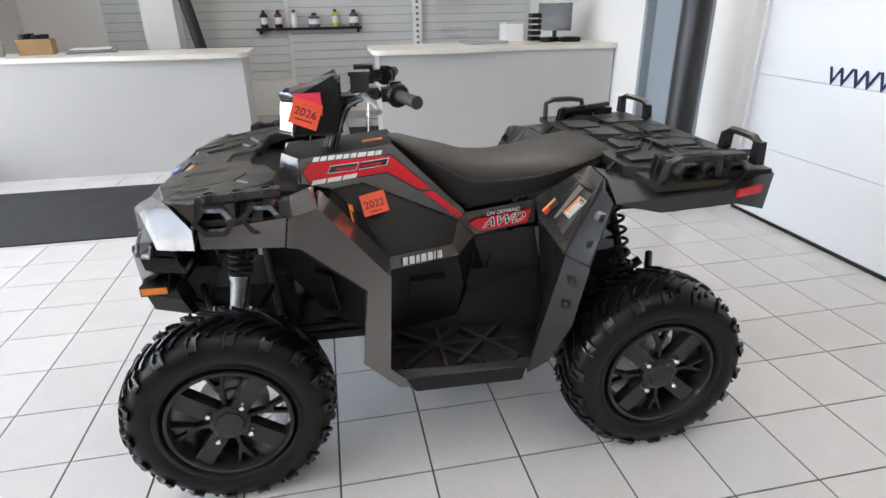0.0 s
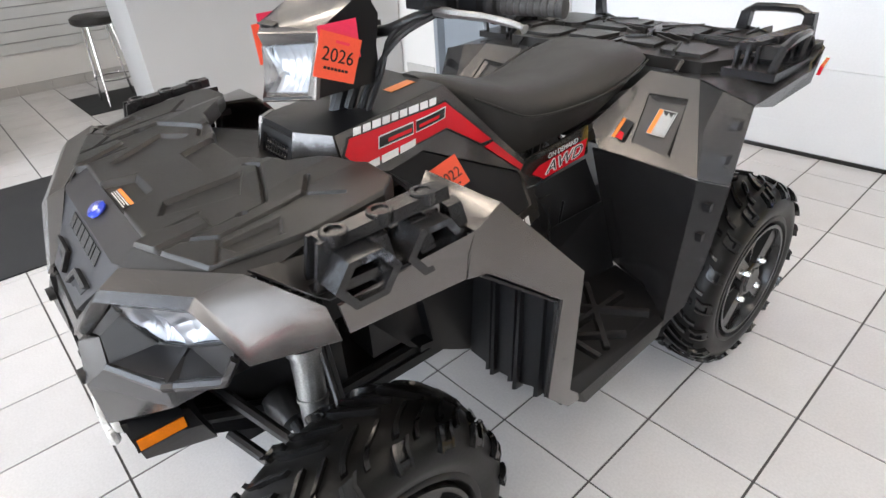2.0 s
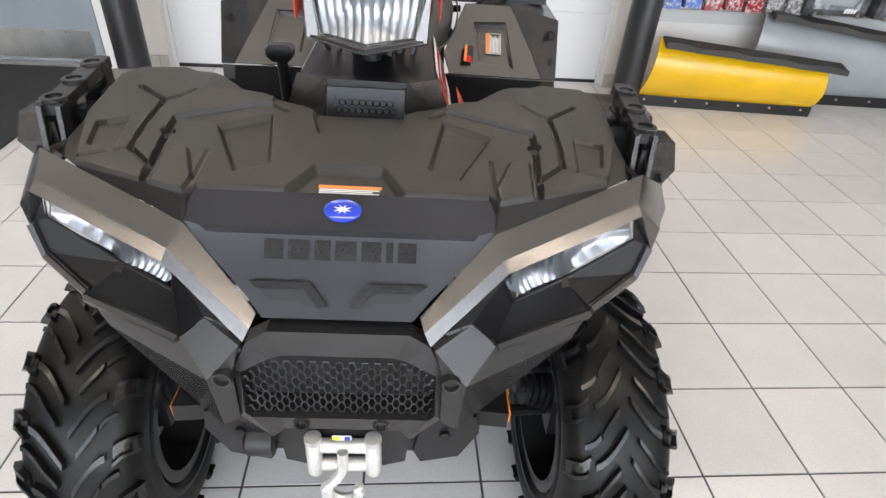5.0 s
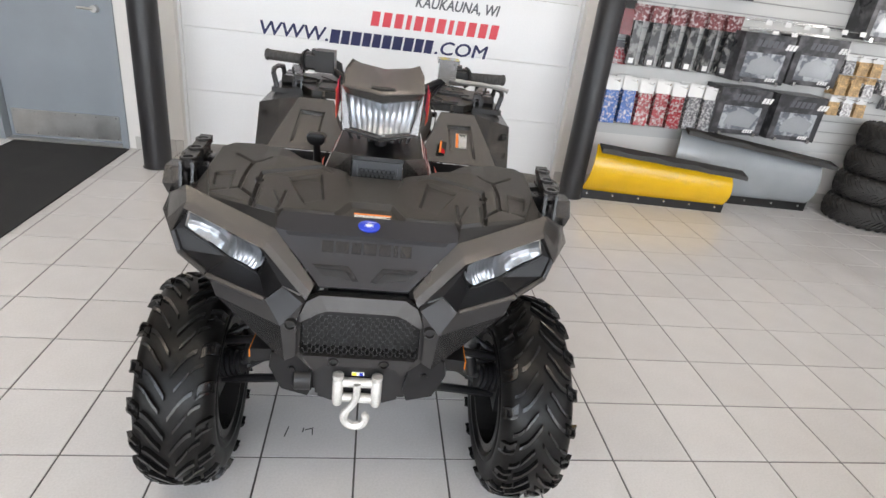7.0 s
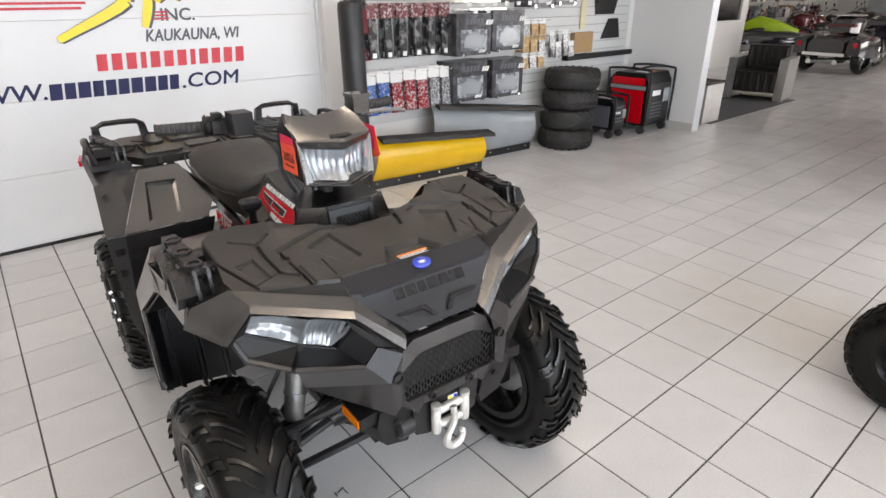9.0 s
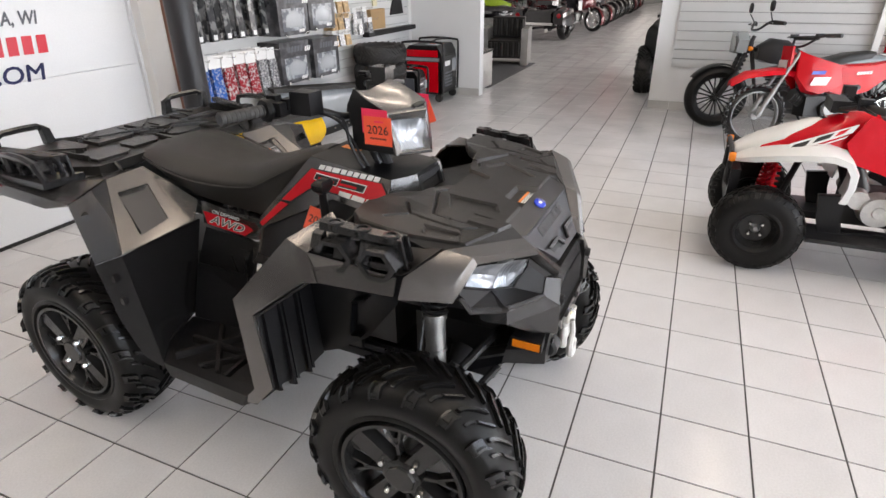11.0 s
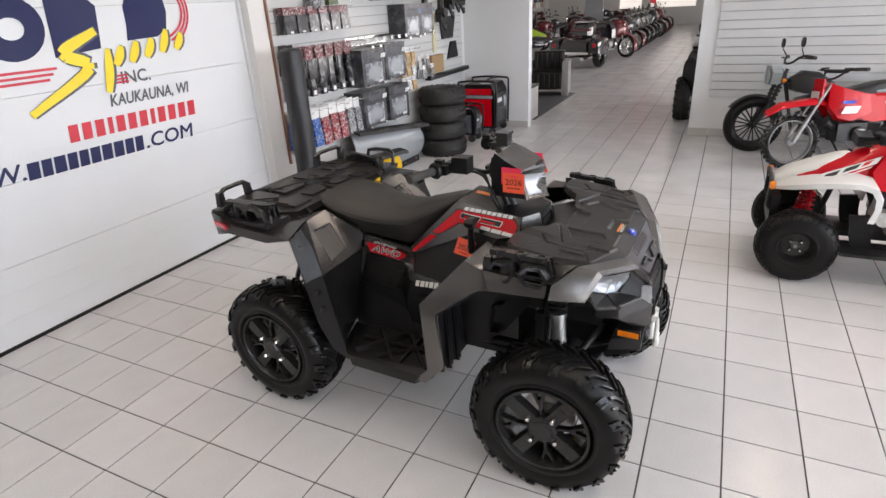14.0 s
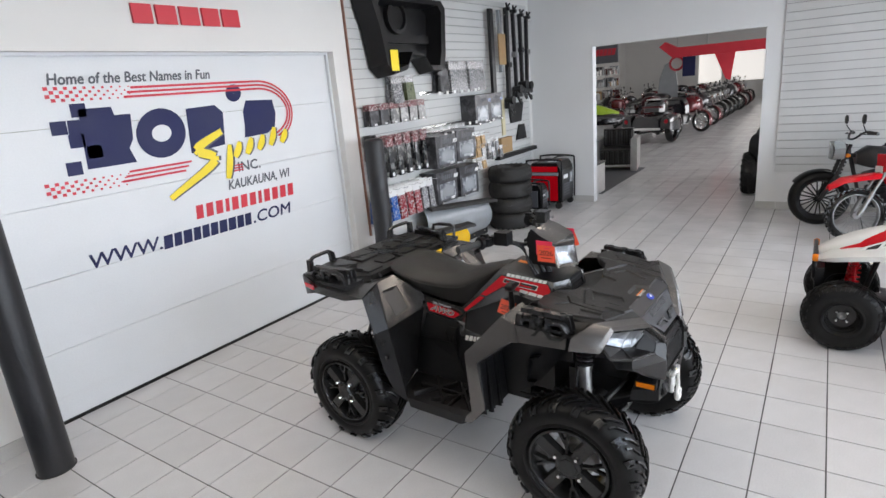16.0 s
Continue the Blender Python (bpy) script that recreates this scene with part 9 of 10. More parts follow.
    if style == "bobber":
        bm = bmesh.new()
        add_loft(bm, [[(x, head.y - 0.20 + 0.02 * abs(x) * 10 + d, z) for x, z in ((-0.11, 0.76), (0.11, 0.76), (0.14, 0.88), (0.08, 0.96), (-0.08, 0.96), (-0.14, 0.88))] for d in (0.0, 0.05, 0.10)])
        part("lamp_cowl", bm, SILVER_PAINT, b, "grey headlight cowl", 40)
        part("tail_cover", outline_loft([(yr - 0.34, 0.10, 0.60, 0.74, 0.5), (yr - 0.05, 0.12, 0.62, 0.76, 0.5), (yr + 0.20, 0.09, 0.60, 0.70, 0.5), (yr + 0.30, 0.05, 0.58, 0.64, 0.6)]), SILVER_PAINT, b, "grey tail cover", 45)
    if style == "tourer":
        part("fairing", outline_loft([(head.y - 0.20, 0.20, 0.66, 0.88, 0.6), (head.y - 0.10, 0.32, 0.56, 1.02, 0.6), (head.y + 0.05, 0.34, 0.50, 1.06, 0.6), (head.y + 0.14, 0.30, 0.48, 0.92, 0.6)]), tank_mat, b, "painted fairing", 45)
        bm = bmesh.new()
        add_loft(bm, [[(-0.22, head.y - 0.02 + d, 1.02), (0.22, head.y - 0.02 + d, 1.02), (0.17, head.y + 0.14 + d, 1.34), (-0.17, head.y + 0.14 + d, 1.34)] for d in (0, 0.006)])
        ob = part("windscreen", bm, WINDOW_GLASS, b, "clear windscreen")
        ob.visible_shadow = False
        for s in (1, -1):
            part("pannier", outline_loft([(yr - 0.26, 0.08, 0.42, 0.66, 0.5), (yr - 0.1, 0.11, 0.36, 0.70, 0.4), (yr + 0.26, 0.11, 0.36, 0.70, 0.4), (yr + 0.36, 0.07, 0.42, 0.66, 0.5)]), tank_mat, b, "painted pannier", 45).location.x = s * 0.27
        part("top_box", outline_loft([(yr + 0.0, 0.18, 0.80, 1.02, 0.5), (yr + 0.12, 0.25, 0.78, 1.08, 0.4), (yr + 0.38, 0.25, 0.78, 1.06, 0.4), (yr + 0.48, 0.18, 0.80, 1.0, 0.5)]), tank_mat, b, "painted top box", 45)
        bm = bmesh.new()
        add_lathe(bm, [(-0.02, 0.03), (0, 0.04), (0.012, 0.03)], 14, "y")
        part("tail_lamp", bm, TAIL_RED, b, smooth=40, m=pose(0, yr + 0.50, 0.74))
    return b


fat_t, fat_r = mesh_of("tyre", road_tyre(0.315, 0.072, 0.205), RUBBER_SIDE, 40), mesh_of("rim", spoked_rim(0.21, 0.07, 10, 0.008), RIM, 40)
road_t, road_r = mesh_of("tyre", road_tyre(0.315, 0.062, 0.225), RUBBER, 40), mesh_of("rim", spoked_rim(0.23, 0.06, 9, 0.009), CHROME, 40)
motorcycle(pose(5.03, -2.10, 0, 0, 0, 180 + 13) @ pose(0, 0, 0, 0, -5, 0), "matt black bobber motorcycle with a grey headlight cowl", "", 1.49, (fat_t, fat_t), (fat_r, fat_r), (0.315, 0.315), FRAME_BLACK, FRAME_BLACK, "bobber")


# ---- red trail bike ----
def trail_bike(m):
    b = thing("dirt_bike", m, "small red trail motorcycle with knobbly tyres", "dirt bike")
    wb, rf, rr = 1.22, 0.285, 0.255
    yf, yr = -wb / 2, wb / 2
    tf, tr = mesh_of("tyre", road_tyre(rf - 0.012, 0.045, rf - 0.065, 30), RUBBER, 30), mesh_of("tyre", road_tyre(rr - 0.012, 0.052, rr - 0.07, 26), RUBBER, 30)
    bike_wheel(b, yf, rf, tf, mesh_of("rim", spoked_rim(rf - 0.06, 0.04, 14, 0.0016), CAST, 40))
    bike_wheel(b, yr, rr, tr, mesh_of("rim", spoked_rim(rr - 0.065, 0.045, 14, 0.0022), CHROME, 40))
    hy, hz = yf + 0.30, 0.82
    for s in (1, -1):
        bm = bmesh.new()
        add_tube(bm, [(s * 0.07, yf, rf), (s * 0.07, yf + 0.12, rf + 0.24)], 0.022, 10)
        add_tube(bm, [(s * 0.07, yf + 0.12, rf + 0.24), (s * 0.07, hy, hz + 0.04)], 0.016, 10)
        part("fork_leg", bm, CAST, b, "grey fork leg", 40)
    bm = bmesh.new()
    add_loft(bm, [[(-w, y, z - 0.035), (-w * 0.8, y, z + 0.008), (0, y, z + 0.03), (w * 0.8, y, z + 0.008), (w, y, z - 0.035), (0, y, z - 0.004)] for y, w, z in ((yf - 0.27, 0.035, 0.585), (yf - 0.15, 0.085, 0.66), (yf + 0.05, 0.095, 0.685), (yf + 0.20, 0.085, 0.69), (yf + 0.30, 0.06, 0.66))])
    part("front_fender", bm, RED_PLASTIC, b, "long red front fender", 50)
    part("number_plate", box(-0.08, 0.08, hy - 0.09, hy - 0.07, 0.72, 0.90, 0.02, 2), RED_PLASTIC, b, "red front plate", 40)
    part("sheet", box(-0.09, 0.04, hy - 0.098, hy - 0.094, 0.68, 0.78), WHITE_DECAL, b, "white paper tag")
    for s in (1, -1):
        bm = bmesh.new()
        add_loft(bm, [[(s * 0.07, y, z0), (s * w, y, z0 + 0.02), (s * (w - 0.02), y, z1), (s * 0.05, y, z1)] for y, w, z0, z1 in ((hy - 0.02, 0.10, 0.62, 0.86), (hy + 0.06, 0.15, 0.50, 0.82), (hy + 0.18, 0.17, 0.47, 0.78), (hy + 0.34, 0.13, 0.52, 0.74), (hy + 0.46, 0.09, 0.58, 0.72))])
        part("shroud", bm, RED_PLASTIC, b, "red tank shroud with white graphic", 45)
        part("side_graphic", plate(slanted(-0.09, -0.035, 0.15, 0.07, 0.5), 0.002), WHITE_DECAL, b, m=frame_on((s * 0.176, hy + 0.17, 0.60), (0, s, 0.0), (-s * 0.1, 0, 1)))
        part("side_graphic", plate(slanted(-0.07, -0.016, 0.12, 0.03, 0.5), 0.002), BLUE_BADGE, b, m=frame_on((s * 0.172, hy + 0.14, 0.675), (0, s, 0.0), (-s * 0.1, 0, 1)))
        bm = bmesh.new()
        add_loft(bm, [[(s * 0.05, y, z0), (s * w, y, z0), (s * w, y, z1), (s * 0.05, y, z1)] for y, w, z0, z1 in ((-0.06, 0.09, 0.52, 0.70), (0.14, 0.115, 0.46, 0.72), (0.32, 0.12, 0.50, 0.73), (0.50, 0.09, 0.62, 0.75), (0.74, 0.06, 0.70, 0.765))])
        part("side_cover", bm, RED_PLASTIC, b, "red side cover", 45)
        part("lettering", bars([0.022] * 5, 0.026, 0.006, 0.2, 0.001), WHITE_DECAL, b, "pale maker's bars", m=frame_on((s * 0.124, 0.26, 0.665), (0, s, 0.05), (0, 0, 1)))
    part("tank", outline_loft([(hy + 0.03, 0.06, 0.62, 0.78, 0.6), (hy + 0.15, 0.10, 0.60, 0.80, 0.6), (hy + 0.32, 0.08, 0.60, 0.74, 0.7)]), RED_PLASTIC, b, "red tank", 45)
    part("seat", outline_loft([(-0.12, 0.05, 0.66, 0.745, 0.5), (0.05, 0.085, 0.66, 0.735, 0.45), (0.30, 0.10, 0.67, 0.745, 0.45), (0.52, 0.08, 0.70, 0.765, 0.5)]), RED_PLASTIC, b, "red seat", 45)
    bm = bmesh.new()
    add_loft(bm, [[(-w, y, z), (0, y, z + 0.02), (w, y, z), (0, y, z - 0.008)] for y, w, z in ((0.40, 0.06, 0.70), (0.62, 0.075, 0.73), (0.86, 0.05, 0.76))])
    part("rear_fender", bm, RED_PLASTIC, b, "red rear fender", 50)
    bm = bmesh.new()
    add_lathe(bm, [(-0.01, 0.025), (0.02, 0.03), (0.03, 0.02)], 12, "y")
    part("reflector", bm, TAIL_RED, b, smooth=40, m=pose(0, 0.86, 0.66))
    bm = bmesh.new()
    add_box(bm, -0.09, 0.09, -0.20, 0.14, 0.28, 0.46)
    bevel(bm, 0.02, 2)
    for k in range(5):
        add_cyl(bm, (0, -0.20 - 0.02 * k, 0.42 + 0.012 * k), (0, -0.212 - 0.02 * k, 0.425 + 0.012 * k), 0.06, 0.06, 12)
    add_cyl(bm, (-0.13, 0.0, 0.35), (0.13, 0.0, 0.35), 0.075, 0.075, 18)
    part("engine", bm, FRAME_BLACK, b, "small dark engine", 35)
    bm = bmesh.new()
    for s in (1, -1):
        add_cyl(bm, (s * 0.128, 0.0, 0.35), (s * 0.142, 0.0, 0.35), 0.062, 0.056, 18)
    part("engine_cover", bm, CAST, b, "grey round engine cover", 35)
    bm = bmesh.new()
    add_tube(bm, [(0, hy, hz), (0, -0.24, 0.52), (0, 0.10, 0.26), (0, 0.22, 0.44), (0, 0.12, 0.64), (0, hy, hz)], 0.018, 8)
    add_tube(bm, [(0.0, 0.12, 0.64), (0.0, 0.70, 0.70)], 0.014, 8)
    for s in (1, -1):
        add_tube(bm, [(s * 0.06, 0.18, 0.36), (s * 0.065, yr, rr)], 0.018, 8)
        add_tube(bm, [(s * 0.06, yr - 0.16, rr + 0.06), (0, 0.22, 0.60)], 0.022, 8)
        add_tube(bm, [(s * 0.08, 0.05, 0.27), (s * 0.19, 0.05, 0.27)], 0.012, 6)
    part("frame", bm, FRAME_BLACK, b, smooth=40)
    bm = bmesh.new()
    add_tube(bm, [(-0.34, hy + 0.14, 0.98), (-0.20, hy + 0.08, 0.98), (-0.08, hy + 0.0, 0.90), (0.08, hy + 0.0, 0.90), (0.20, hy + 0.08, 0.98), (0.34, hy + 0.14, 0.98)], 0.011, 8, 4)
    add_tube(bm, [(-0.17, hy + 0.06, 0.965), (0.17, hy + 0.06, 0.965)], 0.02, 8)
    part("handlebar", bm, FRAME_BLACK, b, smooth=40)
    for s in (1, -1):
        bm = bmesh.new()
        add_cyl(bm, (s * 0.23, hy + 0.095, 0.98), (s * 0.35, hy + 0.145, 0.98), 0.018, 0.018, 10)
        part("grip", bm, RUBBER_DRY, b, smooth=40)
        bm = bmesh.new()
        add_tube(bm, [(s * 0.19, hy + 0.03, 0.98), (s * 0.28, hy + 0.05, 0.975), (s * 0.33, hy + 0.08, 0.97)], 0.006, 6)
        add_box(bm, s * 0.19 - 0.02, s * 0.19 + 0.02, hy + 0.03, hy + 0.09, 0.965, 1.0)
        part("lever", bm, FRAME_BLACK, b)
    return b


trail_bike(pose(4.41, -2.27, 0, 0, 0, 180 + 23) @ pose(0, 0, 0, 0, -6, 0))

pair = tyre(0.301, 0.112, 0.182, 18, 0.0155)
knobby, knobby_tread = mesh_of("tyre", pair[0], RUBBER, 35), mesh_of("tread", pair[1], RUBBER, 30)
# ---- the showroom beyond the opening ----
SX0, SX1, SY0, SY1, SZ = EAST + 0.15, 33.0, -8.0, 9.0, 4.7
def show_wall(name, boxes, mat, label):
    return wall(name, boxes, mat, label)


show_wall("wall_showroom_near", [(SX0 - 0.15, SX0, SY0, SOUTH - 0.18, 0, SZ), (SX0 - 0.15, SX0, NORTH + 0.25, SY1, 0, SZ), (SX0 - 0.15, SX0, SOUTH - 0.18, NORTH + 0.25, HIGH + 0.15, SZ)], WALL, "white painted showroom wall")
show_wall("wall_showroom_north", [(SX0, SX1, SY1, SY1 + 0.2, 0, SZ)], WALL, "cream painted showroom wall")
show_wall("wall_showroom_far", [(SX1, SX1 + 0.2, SY0, SY1, 0, 0.9), (SX1, SX1 + 0.2, SY0, SY1, 2.9, SZ)] + [(SX1, SX1 + 0.2, y, y + 0.5, 0.9, 2.9) for y in (-8.0, -5.2, -2.4, 0.4, 3.2)] + [(SX1, SX1 + 0.2, 4.9, SY1, 0.9, 2.9)], WALL, "white wall with bright windows")
show_wall("wall_showroom_south", [(SX0, SX1, SY0 - 0.2, SY0, 0, 0.4), (SX0, SX1, SY0 - 0.2, SY0, 3.1, SZ)] + [(x, x + 0.3, SY0 - 0.2, SY0, 0.4, 3.1) for x in (5.75, 9.5, 13.5, 17.5, 21.5, 25.5, 29.5, 32.7)], WALL, "white wall round the showroom glazing")
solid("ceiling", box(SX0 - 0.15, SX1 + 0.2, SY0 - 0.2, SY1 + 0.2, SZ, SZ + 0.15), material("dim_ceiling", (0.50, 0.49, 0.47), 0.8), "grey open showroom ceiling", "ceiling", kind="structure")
solid("backdrop", box(SX1 + 1.4, SX1 + 1.42, SY0, SY1, 0.0, 4.5), glowing("far_outdoor_glare", (1.0, 0.97, 0.92), 0.9), "pale bright outdoors beyond the far windows", "backdrop", kind="structure")
TUBE = glowing("lamp_tube", (1.0, 0.97, 0.9), 9.0)
for k, (x, y) in enumerate([(x, y) for x in (9.0, 13.5, 18.0, 22.5, 27.0) for y in (-3.0, 0.6, 4.2)]):
    lt = thing("ceiling_light", pose(x, y, SZ - 1.2), "suspended white strip light", "light", "strip lights")
    part("housing", box(-1.2, 1.2, -0.06, 0.06, 0.03, 0.08), WHITE_PLASTIC, lt)
    part("tube", box(-1.15, 1.15, -0.03, 0.03, 0.0, 0.028), TUBE, lt)
    for e in (-1.0, 1.0):
        part("wire", box(e - 0.004, e + 0.004, -0.004, 0.004, 0.081, 1.2), STEEL, lt)
bm = bmesh.new()
add_prism(bm, [(-6.0, 2.20), (2.88, 2.20), (3.30, 2.56), (3.12, 2.70), (2.75, 2.50), (-6.0, 2.50)], "x", 17.0, 17.3)
solid("red_beam", bm, RED_SIGN, "long red hanging fascia beam", "beam")
for y0 in (-4.0, -1.2, 1.9):
    solid("hanger_rod", box(17.13, 17.17, y0 - 0.02, y0 + 0.02, 2.501, SZ - 0.001), STEEL, "steel rod holding the red fascia", "rod", group="fascia rods")
bm = bmesh.new()
add_loft(bm, [[(17.02 - 0.03 * k, 1.08 + 0.03 * k, 2.199 - 0.27 * k), (17.05 - 0.03 * k, 1.08 + 0.03 * k, 2.199 - 0.27 * k), (17.05 - 0.05 * k, 1.66 - 0.12 * k, 2.199 - 0.25 * k), (17.02 - 0.05 * k, 1.66 - 0.12 * k, 2.199 - 0.25 * k)] for k in range(4)])
solid("banner", bm, RED_SIGN, "red cloth banner hung under the fascia", "banner", smooth=50)
blue_flag = thing("banner", pose(17.25, 0, 0), "dark blue banner hung under the fascia", "banner")
part("cloth", box(0, 0.02, 2.24, 2.62, 1.6, 2.199), NAVY_DECAL, blue_flag)
sign2 = thing("wall_sign", pose(8.5, 2.30, 2.28, 0, 0, -90), "dark hanging sign board with a red shape", "sign")
part("board", box(-0.25, 0.25, -0.02, 0.02, -0.18, 0.18, 0.008), GREY_DECAL, sign2)
part("bar", bars([0.09, 0.07, 0.07, 0.07, 0.07], 0.12, 0.01, 0.2, 0.006), RED_SIGN, sign2, "red maker's shapes", m=pose(0, -0.022, 0.02, 90, 0, 0))
for e in (-0.2, 0.2):
    part("rod", box(e - 0.006, e + 0.006, -0.006, 0.006, 0.181, SZ - 2.281), STEEL, sign2)
# tall display panel and a round sign under the fascia's end
bm = bmesh.new()
add_prism(bm, [(-0.30, 0.0), (0.34, 0.0), (0.40, 0.8), (0.32, 1.55), (0.16, 2.0), (-0.02, 2.1), (-0.18, 1.9), (-0.28, 1.3)], "x", 0.0, 0.06)
bevel(bm, 0.01, 1)
solid("display_stand", bm, GREY_STEEL, "tall pale grey display stand with a rounded top", "display", pose(18.3, 3.25, 0))
disc = thing("round_sign", pose(17.55, 2.86, 2.02), "round red and white sign on a steel rod", "sign")
for r_, x_, mat_ in ((0.24, 0.0, RED_SIGN), (0.17, -0.012, WHITE_DECAL)):
    bm = bmesh.new()
    add_cyl(bm, (x_, 0, 0), (x_ - 0.012, 0, 0), r_, r_, 28)
    part("disc", bm, mat_, disc, smooth=40)
part("rod", box(0.0, 0.02, -0.01, 0.01, 0.0, SZ - 2.022), STEEL, disc)
# inner office partition with windows, behind the seating corner
pw = thing("partition", pose(11.0, 4.6, 0), "cream office partition with dark windows", "partition", kind="structure")
part("panel", box(-4.5, 2.4, 0.0, 0.12, 0, 1.0), WALL, pw)
part("panel", box(-4.5, 2.4, 0.0, 0.12, 2.1, 3.0), WALL, pw)
for x in (-4.5, -2.9, -1.3, 0.3, 2.1):
    part("post", box(x, x + 0.3, 0.0, 0.12, 1.0, 2.1), WALL, pw)
for x in (-4.2, -2.6, -1.0, 0.6):
    part("pane", box(x, x + (1.3 if x < 0.5 else 1.5), 0.05, 0.06, 1.0, 2.1), GLOSS_BLACK, pw)
solid("floor_mat", box(6.2, 8.9, 1.62, 4.2, 0.001, 0.008), material("grey_carpet", (0.09, 0.09, 0.095), 0.95, 0, 0.2, 8, 0.3, 300, 0.3), "dark grey carpet under the armchairs", "carpet")


def armchair(m):
    c = thing("armchair", m, "black leather armchair with flat aluminium sides", "armchair", "armchairs")
    for x0, x1 in ((-0.42, -0.30), (0.30, 0.42)):
        part("side", box(x0, x1, -0.38, 0.38, 0.0, 0.62, 0.01), STEEL, c, "brushed aluminium side")
    part("seat", box(-0.295, 0.295, -0.38, 0.30, 0.12, 0.42, 0.04, 3), SEAT_VINYL, c, smooth=40)
    bm = box(-0.295, 0.295, 0.20, 0.40, 0.43, 0.78, 0.04, 3)
    part("back", bm, SEAT_VINYL, c, smooth=40)
    for k in range(6):
        x = -0.25 + 0.1 * k
        bm = bmesh.new()
        add_tube(bm, [(x, 0.19, 0.46), (x, 0.192, 0.74)], 0.03, 8)
        part("rib", bm, SEAT_VINYL, c, smooth=40)
        bm = bmesh.new()
        add_tube(bm, [(x, -0.385, 0.16), (x, -0.385, 0.39)], 0.03, 8)
        part("rib", bm, SEAT_VINYL, c, smooth=40)
    return c


chair = armchair(pose(8.80, 2.16, 0.009, 0, 0, -80))
copy_thing(chair, pose(8.1, 3.35, 0.009, 0, 0, -30))
cab = thing("side_cabinet", pose(6.28, 1.72, 0.009), "low brushed aluminium side cabinet", "cabinet")
part("body", box(-0.22, 0.22, -0.05, 0.45, 0.0, 0.48, 0.01), STEEL, cab)
part("top", box(-0.23, 0.23, -0.06, 0.46, 0.481, 0.51, 0.006), GLOSS_BLACK, cab)
tv = thing("cabinet_tower", pose(6.5, 2.6, 0.009), "tall grey display tower", "display")
part("body", box(-0.25, 0.25, -0.2, 0.2, 0, 1.45, 0.01), GREY_STEEL, tv)
part("screen", box(-0.252, -0.249, -0.16, 0.16, 0.5, 0.9), GLOSS_BLACK, tv)

# rows of motorcycles along the aisle
tour = motorcycle(pose(15.9, 2.45, 0, 0, 0, -28) @ pose(0, 0, 0, 0, 4, 0), "dark red touring motorcycle with windscreen and panniers", "motorcycles in the showroom", 1.68, (road_t, road_t), (road_r, road_r), (0.315, 0.315), RED_DARK, RED_DARK, "tourer")
NAVY_PAINT = material("black_gloss_paint", (0.012, 0.010, 0.014), 0.12, 0, 0.1, 6, 0.05, 300, 0.0, coat=0.8)
black_tour = motorcycle(pose(17.7, 2.5, 0, 0, 0, -24) @ pose(0, 0, 0, 0, 4, 0), "gloss black touring motorcycle with windscreen and panniers", "motorcycles in the showroom", 1.68, (road_t, road_t), (road_r, road_r), (0.315, 0.315), NAVY_PAINT, RED_DARK, "tourer")
cruiser = motorcycle(pose(19.2, 2.5, 0, 0, 0, -22) @ pose(0, 0, 0, 0, 4, 0), "dark grey cruiser motorcycle", "motorcycles in the showroom", 1.6, (road_t, road_t), (road_r, road_r), (0.315, 0.315), SILVER_PAINT, NAVY_PAINT, "cruiser")
blue = motorcycle(pose(20.4, 2.5, 0, 0, 0, -22) @ pose(0, 0, 0, 0, 4, 0), "black cruiser motorcycle with chrome", "motorcycles in the showroom", 1.6, (road_t, road_t), (road_r, road_r), (0.315, 0.315), NAVY_PAINT, NAVY_PAINT, "cruiser")
for k in range(7):
    copy_thing((cruiser, blue, black_tour, cruiser, tour, blue, cruiser)[k], pose(21.6 + 1.05 * k, 2.5 + 0.05 * (k % 2), 0, 0, 0, -22 + 4 * (k % 3)) @ pose(0, 0, 0, 0, 4, 0))
for k in range(8):
    copy_thing((blue, tour, cruiser, black_tour, tour, blue, cruiser, black_tour)[k], pose(14.2 + 1.7 * k, 5.2 + 0.2 * (k % 3), 0, 0, 0, -150 + 6 * (k % 3)) @ pose(0, 0, 0, 0, 4, 0))
for k in range(5):
    copy_thing((blue, cruiser, tour, blue, cruiser)[k], pose(23.0 + 1.5 * k, -0.9 - 0.2 * (k % 2), 0, 0, 0, 160) @ pose(0, 0, 0, 0, 4, 0))

